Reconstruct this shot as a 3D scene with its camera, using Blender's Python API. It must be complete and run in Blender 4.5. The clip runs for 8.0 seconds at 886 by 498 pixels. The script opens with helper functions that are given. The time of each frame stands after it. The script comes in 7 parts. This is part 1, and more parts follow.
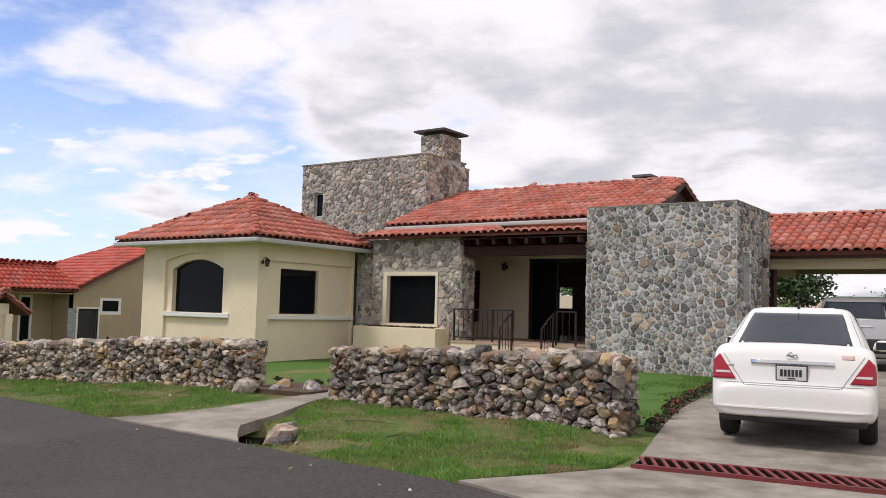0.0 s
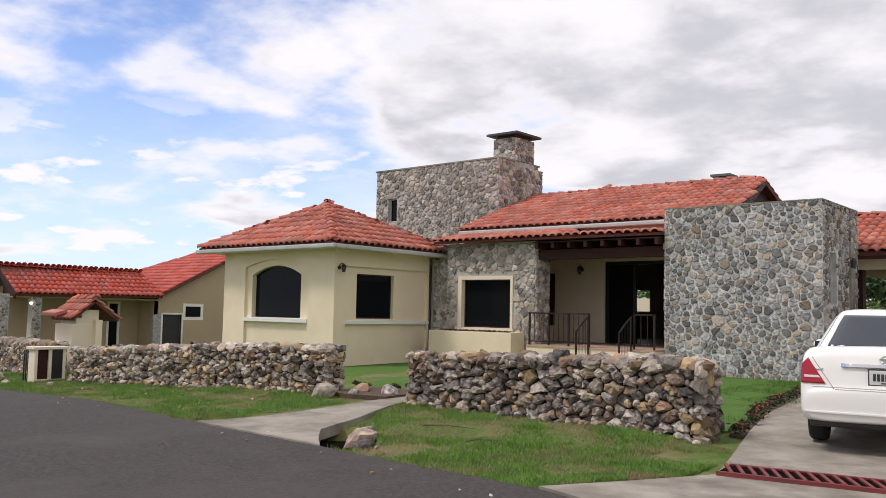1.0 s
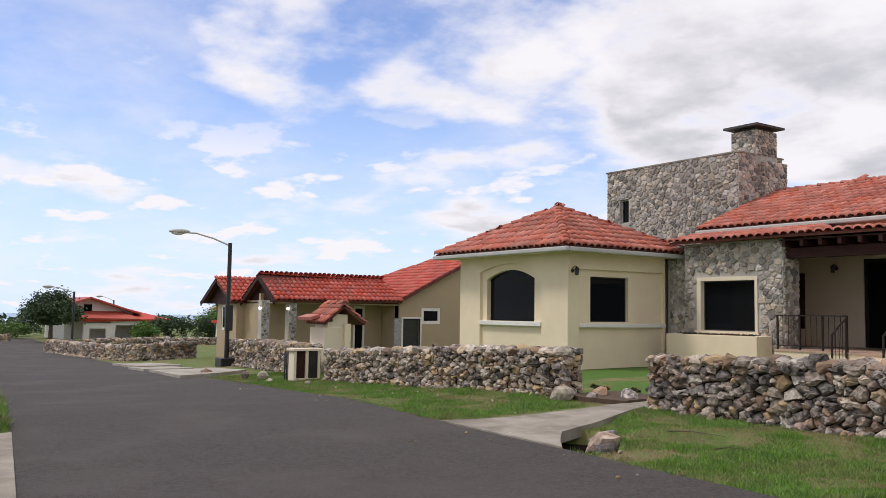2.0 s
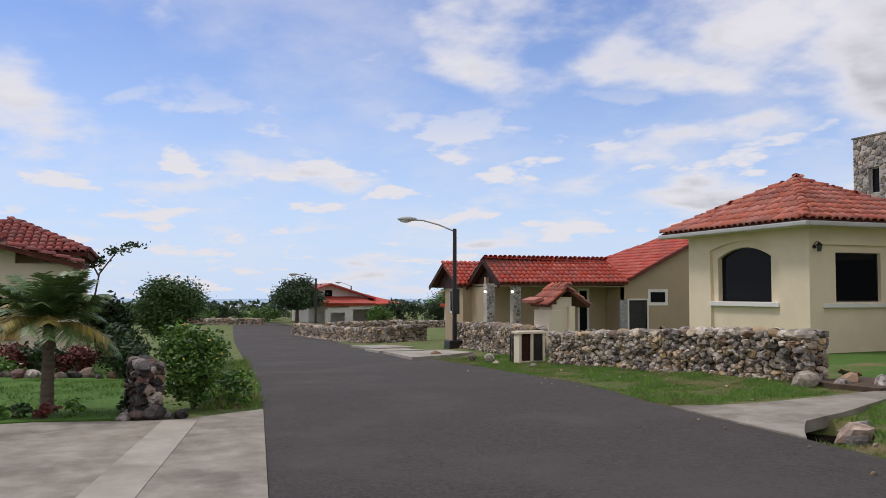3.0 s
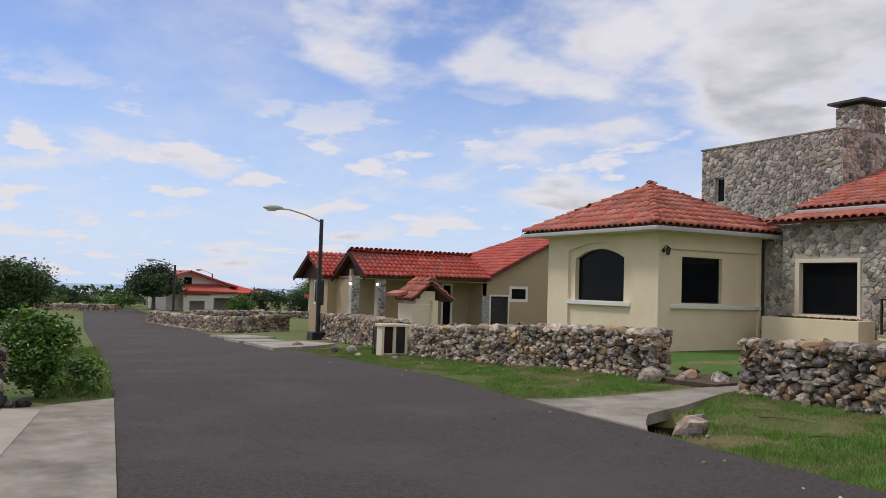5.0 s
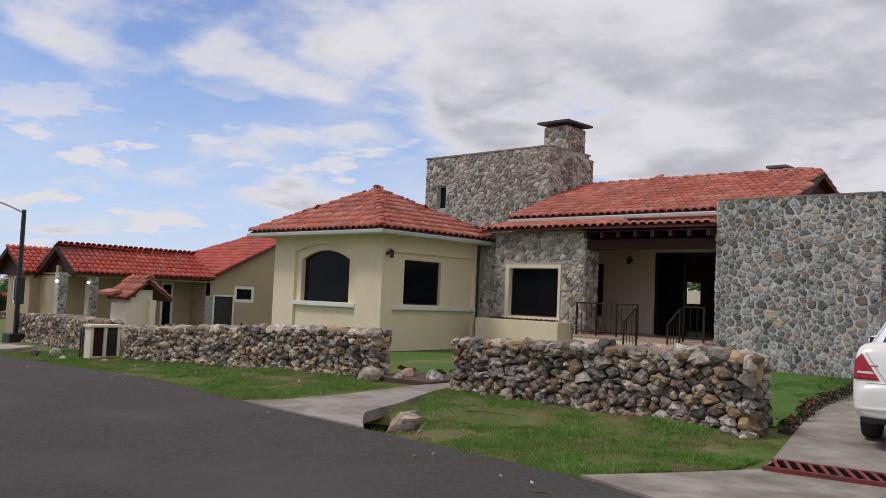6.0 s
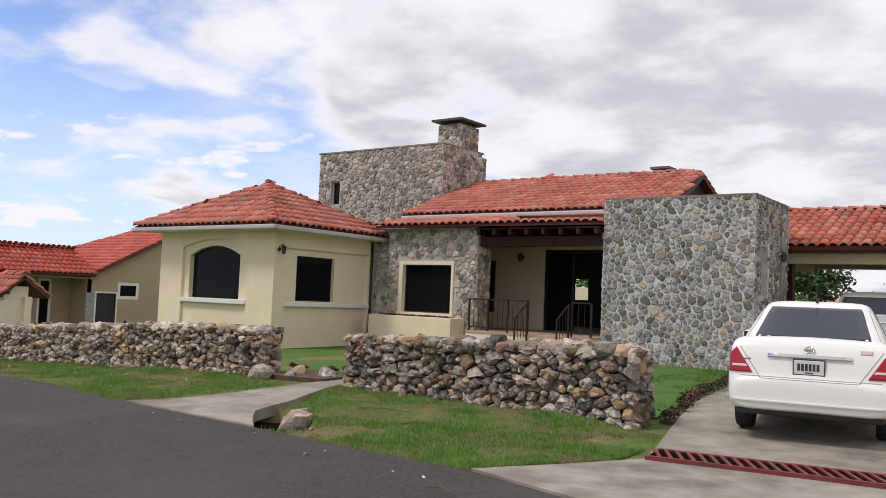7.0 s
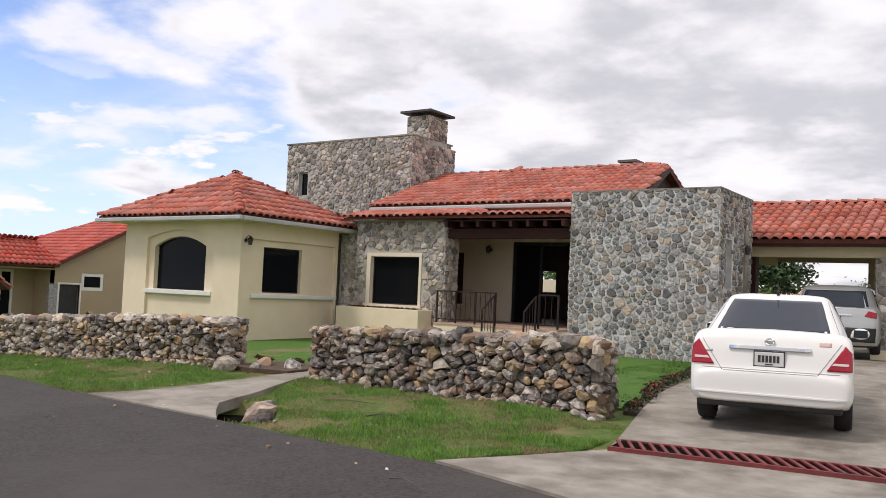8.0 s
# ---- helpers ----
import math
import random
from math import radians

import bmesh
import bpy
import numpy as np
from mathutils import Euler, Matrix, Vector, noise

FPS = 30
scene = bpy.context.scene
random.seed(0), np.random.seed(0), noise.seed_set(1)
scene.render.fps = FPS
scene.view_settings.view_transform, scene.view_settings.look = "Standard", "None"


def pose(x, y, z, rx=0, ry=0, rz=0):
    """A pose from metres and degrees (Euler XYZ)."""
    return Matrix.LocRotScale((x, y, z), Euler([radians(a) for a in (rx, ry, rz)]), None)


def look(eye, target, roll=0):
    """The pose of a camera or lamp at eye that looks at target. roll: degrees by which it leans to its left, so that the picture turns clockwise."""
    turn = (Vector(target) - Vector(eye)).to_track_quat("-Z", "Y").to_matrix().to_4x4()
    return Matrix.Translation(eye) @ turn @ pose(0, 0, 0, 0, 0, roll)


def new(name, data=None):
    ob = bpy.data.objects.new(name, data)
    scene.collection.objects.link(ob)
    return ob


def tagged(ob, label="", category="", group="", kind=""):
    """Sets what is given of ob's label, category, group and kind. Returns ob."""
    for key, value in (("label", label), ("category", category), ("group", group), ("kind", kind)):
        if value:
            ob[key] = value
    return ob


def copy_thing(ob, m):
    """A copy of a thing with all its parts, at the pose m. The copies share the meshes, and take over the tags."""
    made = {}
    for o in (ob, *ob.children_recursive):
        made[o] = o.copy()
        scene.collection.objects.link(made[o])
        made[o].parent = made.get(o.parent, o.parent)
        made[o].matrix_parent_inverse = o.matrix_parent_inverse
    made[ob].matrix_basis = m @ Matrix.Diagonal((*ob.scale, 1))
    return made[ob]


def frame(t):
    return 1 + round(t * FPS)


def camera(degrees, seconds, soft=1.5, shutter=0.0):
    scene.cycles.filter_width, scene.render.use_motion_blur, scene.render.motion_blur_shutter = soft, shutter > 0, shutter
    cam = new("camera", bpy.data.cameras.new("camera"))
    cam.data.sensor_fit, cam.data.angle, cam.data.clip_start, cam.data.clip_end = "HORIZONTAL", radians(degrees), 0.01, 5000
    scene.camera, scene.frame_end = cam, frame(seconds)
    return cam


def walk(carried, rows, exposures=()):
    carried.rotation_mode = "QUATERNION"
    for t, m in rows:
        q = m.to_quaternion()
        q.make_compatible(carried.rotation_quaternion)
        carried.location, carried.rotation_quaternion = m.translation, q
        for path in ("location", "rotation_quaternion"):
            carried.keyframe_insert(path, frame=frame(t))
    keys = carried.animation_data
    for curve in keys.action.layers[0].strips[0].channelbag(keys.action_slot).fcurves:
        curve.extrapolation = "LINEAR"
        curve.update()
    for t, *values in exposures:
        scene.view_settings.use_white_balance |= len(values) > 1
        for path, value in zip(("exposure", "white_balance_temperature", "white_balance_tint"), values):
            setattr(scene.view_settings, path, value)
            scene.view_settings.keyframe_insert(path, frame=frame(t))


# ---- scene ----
# camera: a hand-held pan from the road, house front along x
cam = camera(54.49, 8.0, soft=0.8)
walk(cam, [
    (0, pose(0.005, 0.002, 1.503, 94.102, -1.484, 35.255)),
    (0.5, pose(-0.004, -0.002, 1.508, 94.065, -1.467, 36.020)),
    (1, pose(-0.029, -0.024, 1.513, 94.234, -1.157, 40.133)),
    (1.5, pose(-0.058, -0.057, 1.525, 94.340, -1.350, 47.150)),
    (2, pose(-0.091, -0.100, 1.494, 94.227, -0.880, 55.334)),
    (2.2, pose(-0.100, -0.117, 1.494, 94.054, -0.787, 58.903)),
    (3.3, pose(-0.178, -0.009, 1.509, 92.725, -0.511, 71.910)),
    (3.5, pose(-0.184, -0.017, 1.482, 92.652, -1.068, 72.133)),
    (4, pose(-0.205, -0.033, 1.483, 92.368, -1.504, 72.297)),
    (4.2, pose(-0.163, -0.051, 1.501, 92.315, -1.339, 71.973)),
    (5.3, pose(-0.070, -0.045, 1.506, 92.856, -2.242, 55.13)),
    (5.5, pose(-0.062, -0.026, 1.508, 93.007, -2.450, 51.153)),
    (6, pose(-0.007, -0.002, 1.493, 93.338, -2.442, 43.321)),
    (6.5, pose(0.002, 0.004, 1.494, 93.408, -2.424, 37.350)),
    (7, pose(-0.007, 0.004, 1.487, 93.411, -2.352, 36.250)),
    (7.5, pose(-0.003, 0.018, 1.489, 93.207, -2.412, 36.625)),
    (8, pose(0.022, 0.047, 1.487, 92.963, -2.460, 34.232)),
], exposures=[(0, 0.39, 6600, 15), (1.5, 0.37, 6600, 15), (2.2, 0.25, 6550, 15), (3.3, -0.03, 6400, 15), (4.2, -0.05, 6400, 15), (5.3, 0, 6450, 15), (6, -0.05, 6450, 15), (6.5, 0.15, 6500, 15), (7, 0.31, 6550, 15), (7.5, 0.47, 6600, 15), (8, 0.41, 6600, 15)])

# ---- world, sun ----
world = bpy.data.worlds.new("sky")
scene.world = world
world.use_nodes = True
wn, wl = world.node_tree.nodes, world.node_tree.links
for n in list(wn):
    wn.remove(n)


def wnode(kind, **inputs):
    n = wn.new(kind)
    for k, v in inputs.items():
        n.inputs[k].default_value = v
    return n


def wmath(op, a, b=0.0):
    n = wn.new("ShaderNodeMath")
    n.operation = op
    for i, v in enumerate((a, b)):
        if isinstance(v, (int, float)):
            n.inputs[i].default_value = v
        else:
            wl.new(v, n.inputs[i])
    return n.outputs[0]


SUN_EL, SUN_AZ = radians(58), radians(215)
sky = wn.new("ShaderNodeTexSky")
sky.sky_type = "NISHITA"
sky.sun_disc = False
sky.sun_elevation, sky.sun_rotation = SUN_EL, SUN_AZ
sky.altitude, sky.air_density, sky.dust_density, sky.ozone_density = 900, 1.0, 0.4, 1.6
coord = wn.new("ShaderNodeTexCoord")
sep = wn.new("ShaderNodeSeparateXYZ")
wl.new(coord.outputs["Generated"], sep.inputs[0])
up = wmath("MAXIMUM", wmath("ADD", sep.outputs[2], 0.20), 0.06)
flat = wn.new("ShaderNodeCombineXYZ")
wl.new(wmath("DIVIDE", sep.outputs[0], up), flat.inputs[0])
wl.new(wmath("DIVIDE", sep.outputs[1], up), flat.inputs[1])


def cloud_noise(scale, detail, rough, shift):
    m = wn.new("ShaderNodeMapping")
    m.inputs["Location"].default_value = shift
    wl.new(flat.outputs[0], m.inputs[0])
    n = wnode("ShaderNodeTexNoise", Scale=scale, Detail=detail, Roughness=rough)
    wl.new(m.outputs[0], n.inputs["Vector"])
    return n.outputs[0]


def wramp(fac, a, b, ease="EASE"):
    r = wn.new("ShaderNodeValToRGB")
    r.color_ramp.interpolation = ease
    r.color_ramp.elements[0].position, r.color_ramp.elements[1].position = a, b
    r.color_ramp.elements[0].color, r.color_ramp.elements[1].color = (0, 0, 0, 1), (1, 1, 1, 1)
    wl.new(fac, r.inputs[0])
    return r.outputs[0]


# broad cloud cover thins towards -x, with smaller heaps everywhere
cover = wmath("MULTIPLY", sep.outputs[0], 0.30)
heaps = wmath("MULTIPLY", cloud_noise(2.3, 9, 0.53, (1.3, 5.2, 0)), 0.55)
banks = wmath("MULTIPLY", cloud_noise(0.8, 4, 0.5, (3.1, 1.7, 0)), 0.45)
body = wmath("ADD", wmath("ADD", heaps, banks), wmath("ADD", cover, 0.262))
low_band = wmath("SUBTRACT", 1.0, wramp(sep.outputs[2], 0.13, 0.27))
puffs = wmath("MULTIPLY", wramp(cloud_noise(3.5, 8, 0.54, (2.2, 8.1, 0)), 0.53, 0.62), low_band)
veil = wmath("MULTIPLY", wramp(cloud_noise(1.5, 7, 0.6, (4.0, 2.6, 0)), 0.42, 0.75), 0.45)
mask = wmath("MAXIMUM", wmath("MAXIMUM", wramp(body, 0.475, 0.60), puffs), veil)
shade = wramp(cloud_noise(1.9, 7, 0.55, (7.3, 4.2, 2.0)), 0.38, 0.62)
grey = wn.new("ShaderNodeMix")
grey.data_type = "RGBA"
grey.inputs["A"].default_value, grey.inputs["B"].default_value = (5.2, 5.4, 5.8, 1), (8.3, 8.37, 8.65, 1)
thin = wmath("SUBTRACT", 1.0, wramp(body, 0.555, 0.67))
wl.new(wmath("MAXIMUM", shade, thin), grey.inputs["Factor"])
tint = wn.new("ShaderNodeMix")
tint.data_type, tint.blend_type = "RGBA", "MULTIPLY"
tint.inputs["Factor"].default_value = 1.0
tint.inputs["B"].default_value = (1.15, 1.27, 1.58, 1)
wl.new(sky.outputs[0], tint.inputs["A"])
low_air = wn.new("ShaderNodeMix")
low_air.data_type = "RGBA"
low_air.inputs["B"].default_value = (6.4, 7.9, 9.8, 1)
wl.new(wmath("POWER", wmath("SUBTRACT", 1.0, wmath("MINIMUM", wmath("MAXIMUM", wmath("MULTIPLY", sep.outputs[2], 2.6), 0.0), 1.0)), 1.6), low_air.inputs["Factor"])
wl.new(tint.outputs["Result"], low_air.inputs["A"])
mix = wn.new("ShaderNodeMix")
mix.data_type = "RGBA"
wl.new(mask, mix.inputs["Factor"])
wl.new(low_air.outputs["Result"], mix.inputs["A"])
wl.new(grey.outputs["Result"], mix.inputs["B"])
bg = wnode("ShaderNodeBackground", Strength=0.09)
wl.new(mix.outputs["Result"], bg.inputs[0])
wl.new(bg.outputs[0], wn.new("ShaderNodeOutputWorld").inputs[0])

lamp = bpy.data.lights.new("sun", "SUN")
lamp.energy, lamp.angle, lamp.color = 1.6, radians(12), (1.0, 0.96, 0.9)
sun = new("sun", lamp)
sun_from = Vector((math.sin(SUN_AZ) * math.cos(SUN_EL), math.cos(SUN_AZ) * math.cos(SUN_EL), math.sin(SUN_EL)))
sun.matrix_world = look(sun_from * 60, (0, 0, 0))

# ---- materials ----


def material(name, a, b, scale=3.0, rough=0.8, bump=0.0, bump_scale=40.0, spread=0.0, metal=0.0, stain=None, stain_scale=0.6, lo=0.35, hi=0.65, spec=0.5, stretch=None, odd=None):
    """Two colours mixed by noise, a coarser stain, piece-by-piece brightness and hue, and fine relief."""
    m = bpy.data.materials.new(name)
    m.use_nodes = True
    nt = m.node_tree
    nd, ln = nt.nodes, nt.links
    bsdf = nd["Principled BSDF"]
    geo_ = nd.new("ShaderNodeNewGeometry")
    src = geo_.outputs["Position"]
    if stretch:
        mp = nd.new("ShaderNodeMapping")
        mp.inputs["Scale"].default_value = stretch
        ln.new(src, mp.inputs[0])
        src = mp.outputs[0]

    def noise_(sc, det=5.0, ro=0.6):
        n = nd.new("ShaderNodeTexNoise")
        n.inputs["Scale"].default_value, n.inputs["Detail"].default_value, n.inputs["Roughness"].default_value = sc, det, ro
        ln.new(src, n.inputs["Vector"])
        return n.outputs[0]

    def ramp_(v, p, q):
        r = nd.new("ShaderNodeMapRange")
        r.inputs[1].default_value, r.inputs[2].default_value = p, q
        ln.new(v, r.inputs[0])
        return r.outputs[0]

    def mix_(f, x, y, kind="MIX"):
        n = nd.new("ShaderNodeMix")
        n.data_type, n.blend_type = "RGBA", kind
        for sock, v in (("Factor", f), ("A", x), ("B", y)):
            if isinstance(v, (int, float)):
                n.inputs[sock].default_value = v
            elif isinstance(v, tuple):
                n.inputs[sock].default_value = (*v, 1)
            else:
                ln.new(v, n.inputs[sock])
        return n.outputs["Result"]

    col = mix_(ramp_(noise_(scale), lo, hi), a, b)
    if stain:
        col = mix_(ramp_(noise_(stain_scale, 6.0, 0.65), 0.48, 0.68), col, stain)
    if spread:
        oi = nd.new("ShaderNodeObjectInfo")
        add = nd.new("ShaderNodeMath")
        add.operation = "ADD"
        ln.new(oi.outputs["Random"], add.inputs[0])
        ln.new(geo_.outputs["Random Per Island"], add.inputs[1])
        fr = nd.new("ShaderNodeMath")
        fr.operation = "FRACT"
        ln.new(add.outputs[0], fr.inputs[0])
        hs = nd.new("ShaderNodeHueSaturation")
        val = nd.new("ShaderNodeMapRange")
        val.inputs[3].default_value, val.inputs[4].default_value = 1 - spread, 1 + spread
        ln.new(fr.outputs[0], val.inputs[0])
        ln.new(val.outputs[0], hs.inputs["Value"])
        sc = nd.new("ShaderNodeMath")
        sc.operation = "MULTIPLY"
        sc.inputs[1].default_value = 7.31
        ln.new(fr.outputs[0], sc.inputs[0])
        f2 = nd.new("ShaderNodeMath")
        f2.operation = "FRACT"
        ln.new(sc.outputs[0], f2.inputs[0])
        sat = nd.new("ShaderNodeMapRange")
        sat.inputs[3].default_value, sat.inputs[4].default_value = 1 - spread * 0.6, 1 + spread * 0.4
        ln.new(f2.outputs[0], sat.inputs[0])
        ln.new(sat.outputs[0], hs.inputs["Saturation"])
        if odd:
            st_ = nd.new("ShaderNodeMapRange")
            st_.inputs[1].default_value, st_.inputs[2].default_value = 0.66, 0.9
            ln.new(f2.outputs[0], st_.inputs[0])
            col = mix_(st_.outputs[0], col, odd)
        ln.new(col, hs.inputs["Color"])
        col = hs.outputs[0]
    ln.new(col, bsdf.inputs["Base Color"])
    bsdf.inputs["Roughness"].default_value, bsdf.inputs["Metallic"].default_value = rough, metal
    bsdf.inputs["Specular IOR Level"].default_value = spec
    if bump:
        bp = nd.new("ShaderNodeBump")
        bp.inputs["Strength"].default_value, bp.inputs["Distance"].default_value = bump, 0.02
        ln.new(noise_(bump_scale, 6.0, 0.65), bp.inputs["Height"])
        ln.new(bp.outputs[0], bsdf.inputs["Normal"])
    return m


def glass_material(name, tint, rough=0.03, spec=0.06):
    m = bpy.data.materials.new(name)
    m.use_nodes = True
    b = m.node_tree.nodes["Principled BSDF"]
    b.inputs["Base Color"].default_value = (*tint, 1)
    b.inputs["Roughness"].default_value = rough
    b.inputs["IOR"].default_value = 1.5
    b.inputs["Specular IOR Level"].default_value = spec
    return m


TILE = material("terracotta_tile", (0.42, 0.118, 0.078), (0.50, 0.175, 0.122), 2.2, 0.78, 0.25, 60, 0.22, stain=(0.33, 0.085, 0.058), stain_scale=1.1)
TILE_NEIGHBOUR = material("red_tile", (0.44, 0.06, 0.035), (0.50, 0.085, 0.05), 2.2, 0.65, 0.2, 60, 0.16, stain=(0.36, 0.05, 0.035), stain_scale=1.1)
TILE_DARK = material("weathered_tile", (0.27, 0.068, 0.06), (0.35, 0.10, 0.085), 2.5, 0.8, 0.2, 60, 0.2)
TILE_BED = material("tile_bedding", (0.10, 0.03, 0.022), (0.15, 0.047, 0.034), 4, 0.9)
STUCCO = material("cream_stucco", (0.80, 0.68, 0.49), (0.835, 0.715, 0.525), 1.4, 0.9, 0.18, 120, stain=(0.75, 0.635, 0.455), stain_scale=0.5)
STUCCO_PALE = material("pale_stucco", (0.74, 0.645, 0.5), (0.78, 0.685, 0.54), 1.4, 0.9, 0.15, 120)
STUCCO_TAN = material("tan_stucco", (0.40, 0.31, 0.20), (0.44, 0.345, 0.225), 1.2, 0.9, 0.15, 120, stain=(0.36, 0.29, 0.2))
STUCCO_PINK = material("salmon_fascia", (0.58, 0.36, 0.27), (0.62, 0.40, 0.3), 1.5, 0.85, 0.1, 90)
TRIM = material("white_trim", (0.74, 0.72, 0.68), (0.8, 0.78, 0.74), 2, 0.6)
GUTTER = material("pale_gutter", (0.40, 0.40, 0.385), (0.48, 0.475, 0.45), 2, 0.45)
WOOD_DARK = material("dark_red_wood", (0.028, 0.010, 0.008), (0.05, 0.017, 0.013), 6, 0.6, 0.2, 60, stretch=(0.3, 3, 3), spec=0.2)
IRON = material("dark_iron", (0.02, 0.016, 0.015), (0.05, 0.03, 0.025), 8, 0.5, 0.1, 80, metal=0.4)
BLACK = material("black_paint", (0.012, 0.012, 0.013), (0.022, 0.022, 0.024), 4, 0.4)
FLOOR_TILE = material("porch_floor", (0.46, 0.31, 0.235), (0.53, 0.36, 0.275), 3, 0.5)
ROOM = material("room_paint", (0.30, 0.27, 0.22), (0.34, 0.30, 0.25), 1, 0.9)
COBBLE = material("grey_cobble", (0.18, 0.177, 0.178), (0.40, 0.39, 0.383), 9, 0.85, 1.0, 22, 0.60, stain=(0.34, 0.305, 0.275), stain_scale=1.3, odd=(0.36, 0.295, 0.24))
MORTAR = material("pale_mortar", (0.56, 0.555, 0.545), (0.66, 0.655, 0.64), 6, 0.95, 0.5, 60, stain=(0.46, 0.45, 0.44), stain_scale=1.0)
COBBLE_WARM = material("brown_cobble", (0.25, 0.222, 0.202), (0.49, 0.445, 0.408), 9, 0.85, 1.0, 22, 0.55, stain=(0.33, 0.288, 0.248), stain_scale=1.3, odd=(0.43, 0.37, 0.31))
MORTAR_WARM = material("warm_mortar", (0.42, 0.395, 0.355), (0.53, 0.505, 0.46), 6, 0.95, 0.5, 60, stain=(0.31, 0.29, 0.255), stain_scale=1.0)
ROCK = material("field_stone", (0.065, 0.05, 0.046), (0.34, 0.28, 0.24), 12, 0.9, 0.9, 30, 0.66, stain=(0.46, 0.40, 0.335), stain_scale=5.5, odd=(0.25, 0.18, 0.135), lo=0.38, hi=0.64)
ROCK_PALE = material("pale_field_stone", (0.20, 0.164, 0.132), (0.52, 0.44, 0.355), 13, 0.9, 1.0, 24, 0.52, stain=(0.47, 0.385, 0.28), stain_scale=4.2, odd=(0.40, 0.30, 0.195), lo=0.36, hi=0.62)
ROCK_DARK = material("dark_rock", (0.02, 0.016, 0.016), (0.075, 0.055, 0.048), 8, 0.7, 0.9, 16, 0.6, odd=(0.09, 0.05, 0.042))
# near-black so the gaps between wall stones look deeply shaded
CORE = material("wall_gap_shade", (0.012, 0.010, 0.008), (0.03, 0.024, 0.018), 8, 0.95)
ASPHALT = material("asphalt", (0.045, 0.0385, 0.035), (0.112, 0.098, 0.090), 34, 0.85, 1.0, 80, stain=(0.104, 0.091, 0.083), stain_scale=0.45, lo=0.3, hi=0.72, spec=0.25)
CONCRETE = material("worn_concrete", (0.235, 0.205, 0.165), (0.35, 0.315, 0.265), 2.6, 0.9, 0.4, 60, stain=(0.135, 0.115, 0.09), stain_scale=0.85)
CONCRETE_PALE = material("pale_concrete", (0.33, 0.30, 0.25), (0.41, 0.375, 0.32), 2.0, 0.9, 0.3, 60, stain=(0.25, 0.22, 0.18), stain_scale=1.2)
GRASS_SOIL = material("turf", (0.07, 0.12, 0.016), (0.125, 0.175, 0.034), 9.0, 0.95, 1.0, 45, stain=(0.235, 0.165, 0.09), stain_scale=1.0)
LAWN = material("mown_lawn", (0.055, 0.135, 0.010), (0.085, 0.175, 0.018), 6, 0.95, 0.8, 50, spread=0.3)
DRY = material("dry_grass", (0.24, 0.17, 0.085), (0.34, 0.245, 0.13), 6.0, 0.8, 0, 1, 0.4, stain=(0.14, 0.16, 0.04), stain_scale=3.0)
BLADE = material("grass_blade", (0.085, 0.20, 0.014), (0.165, 0.30, 0.034), 5.0, 0.7, 0, 1, 0.45, stain=(0.23, 0.215, 0.08), stain_scale=1.2)
LEAF = material("green_leaf", (0.065, 0.155, 0.02), (0.12, 0.23, 0.036), 2.5, 0.5, 0, 1, 0.4)
LEAF_MID = material("mid_green_leaf", (0.035, 0.085, 0.014), (0.065, 0.135, 0.024), 2.5, 0.55, 0, 1, 0.4)
LEAF_DARK = material("dark_leaf", (0.022, 0.05, 0.014), (0.04, 0.085, 0.022), 2.5, 0.6, 0, 1, 0.4)
LEAF_YELLOW = material("yellowing_frond", (0.24, 0.19, 0.03), (0.30, 0.24, 0.05), 2, 0.6, 0, 1, 0.3)
LEAF_RED = material("red_leaf", (0.11, 0.022, 0.018), (0.16, 0.035, 0.025), 3, 0.6, 0, 1, 0.3)
FROND = material("palm_frond", (0.08, 0.15, 0.04), (0.13, 0.205, 0.065), 2, 0.45, 0, 1, 0.3)
FLOWER_RED = material("red_petal", (0.42, 0.015, 0.02), (0.5, 0.03, 0.03), 3, 0.6)
FLOWER_YELLOW = material("yellow_petal", (0.62, 0.5, 0.05), (0.68, 0.56, 0.1), 3, 0.6)
BARK = material("bark", (0.10, 0.075, 0.055), (0.17, 0.13, 0.10), 9, 0.9, 0.7, 30, stretch=(1, 1, 3))
SOIL = material("bare_soil", (0.07, 0.045, 0.03), (0.115, 0.075, 0.05), 6, 0.95, 0.8, 30)
RUST_RED = material("red_grate_paint", (0.15, 0.018, 0.02), (0.21, 0.03, 0.03), 5, 0.55, 0.2, 60, stain=(0.11, 0.03, 0.025), stain_scale=3)
PAINT_WHITE = material("white_car_paint", (0.80, 0.79, 0.755), (0.815, 0.80, 0.765), 1, 0.22)
PAINT_SILVER = material("silver_car_paint", (0.45, 0.46, 0.46), (0.48, 0.49, 0.49), 1, 0.28, metal=0.5)
PLASTIC = material("black_plastic", (0.02, 0.02, 0.021), (0.03, 0.03, 0.03), 6, 0.6)
SEAM = material("panel_gap", (0.28, 0.275, 0.26), (0.32, 0.315, 0.3), 6, 0.6)
RUBBER = material("tyre_rubber", (0.014, 0.014, 0.014), (0.024, 0.023, 0.022), 8, 0.85)
CHROME = material("chrome", (0.65, 0.65, 0.66), (0.7, 0.7, 0.71), 2, 0.15, metal=1.0)
RIM = material("alloy_rim", (0.4, 0.4, 0.41), (0.45, 0.45, 0.46), 2, 0.35, metal=0.9)
TAIL_RED = material("tail_lamp_red", (0.33, 0.006, 0.02), (0.38, 0.008, 0.024), 4, 0.12)
TAIL_CLEAR = material("tail_lamp_clear", (0.62, 0.55, 0.55), (0.68, 0.62, 0.62), 4, 0.12)
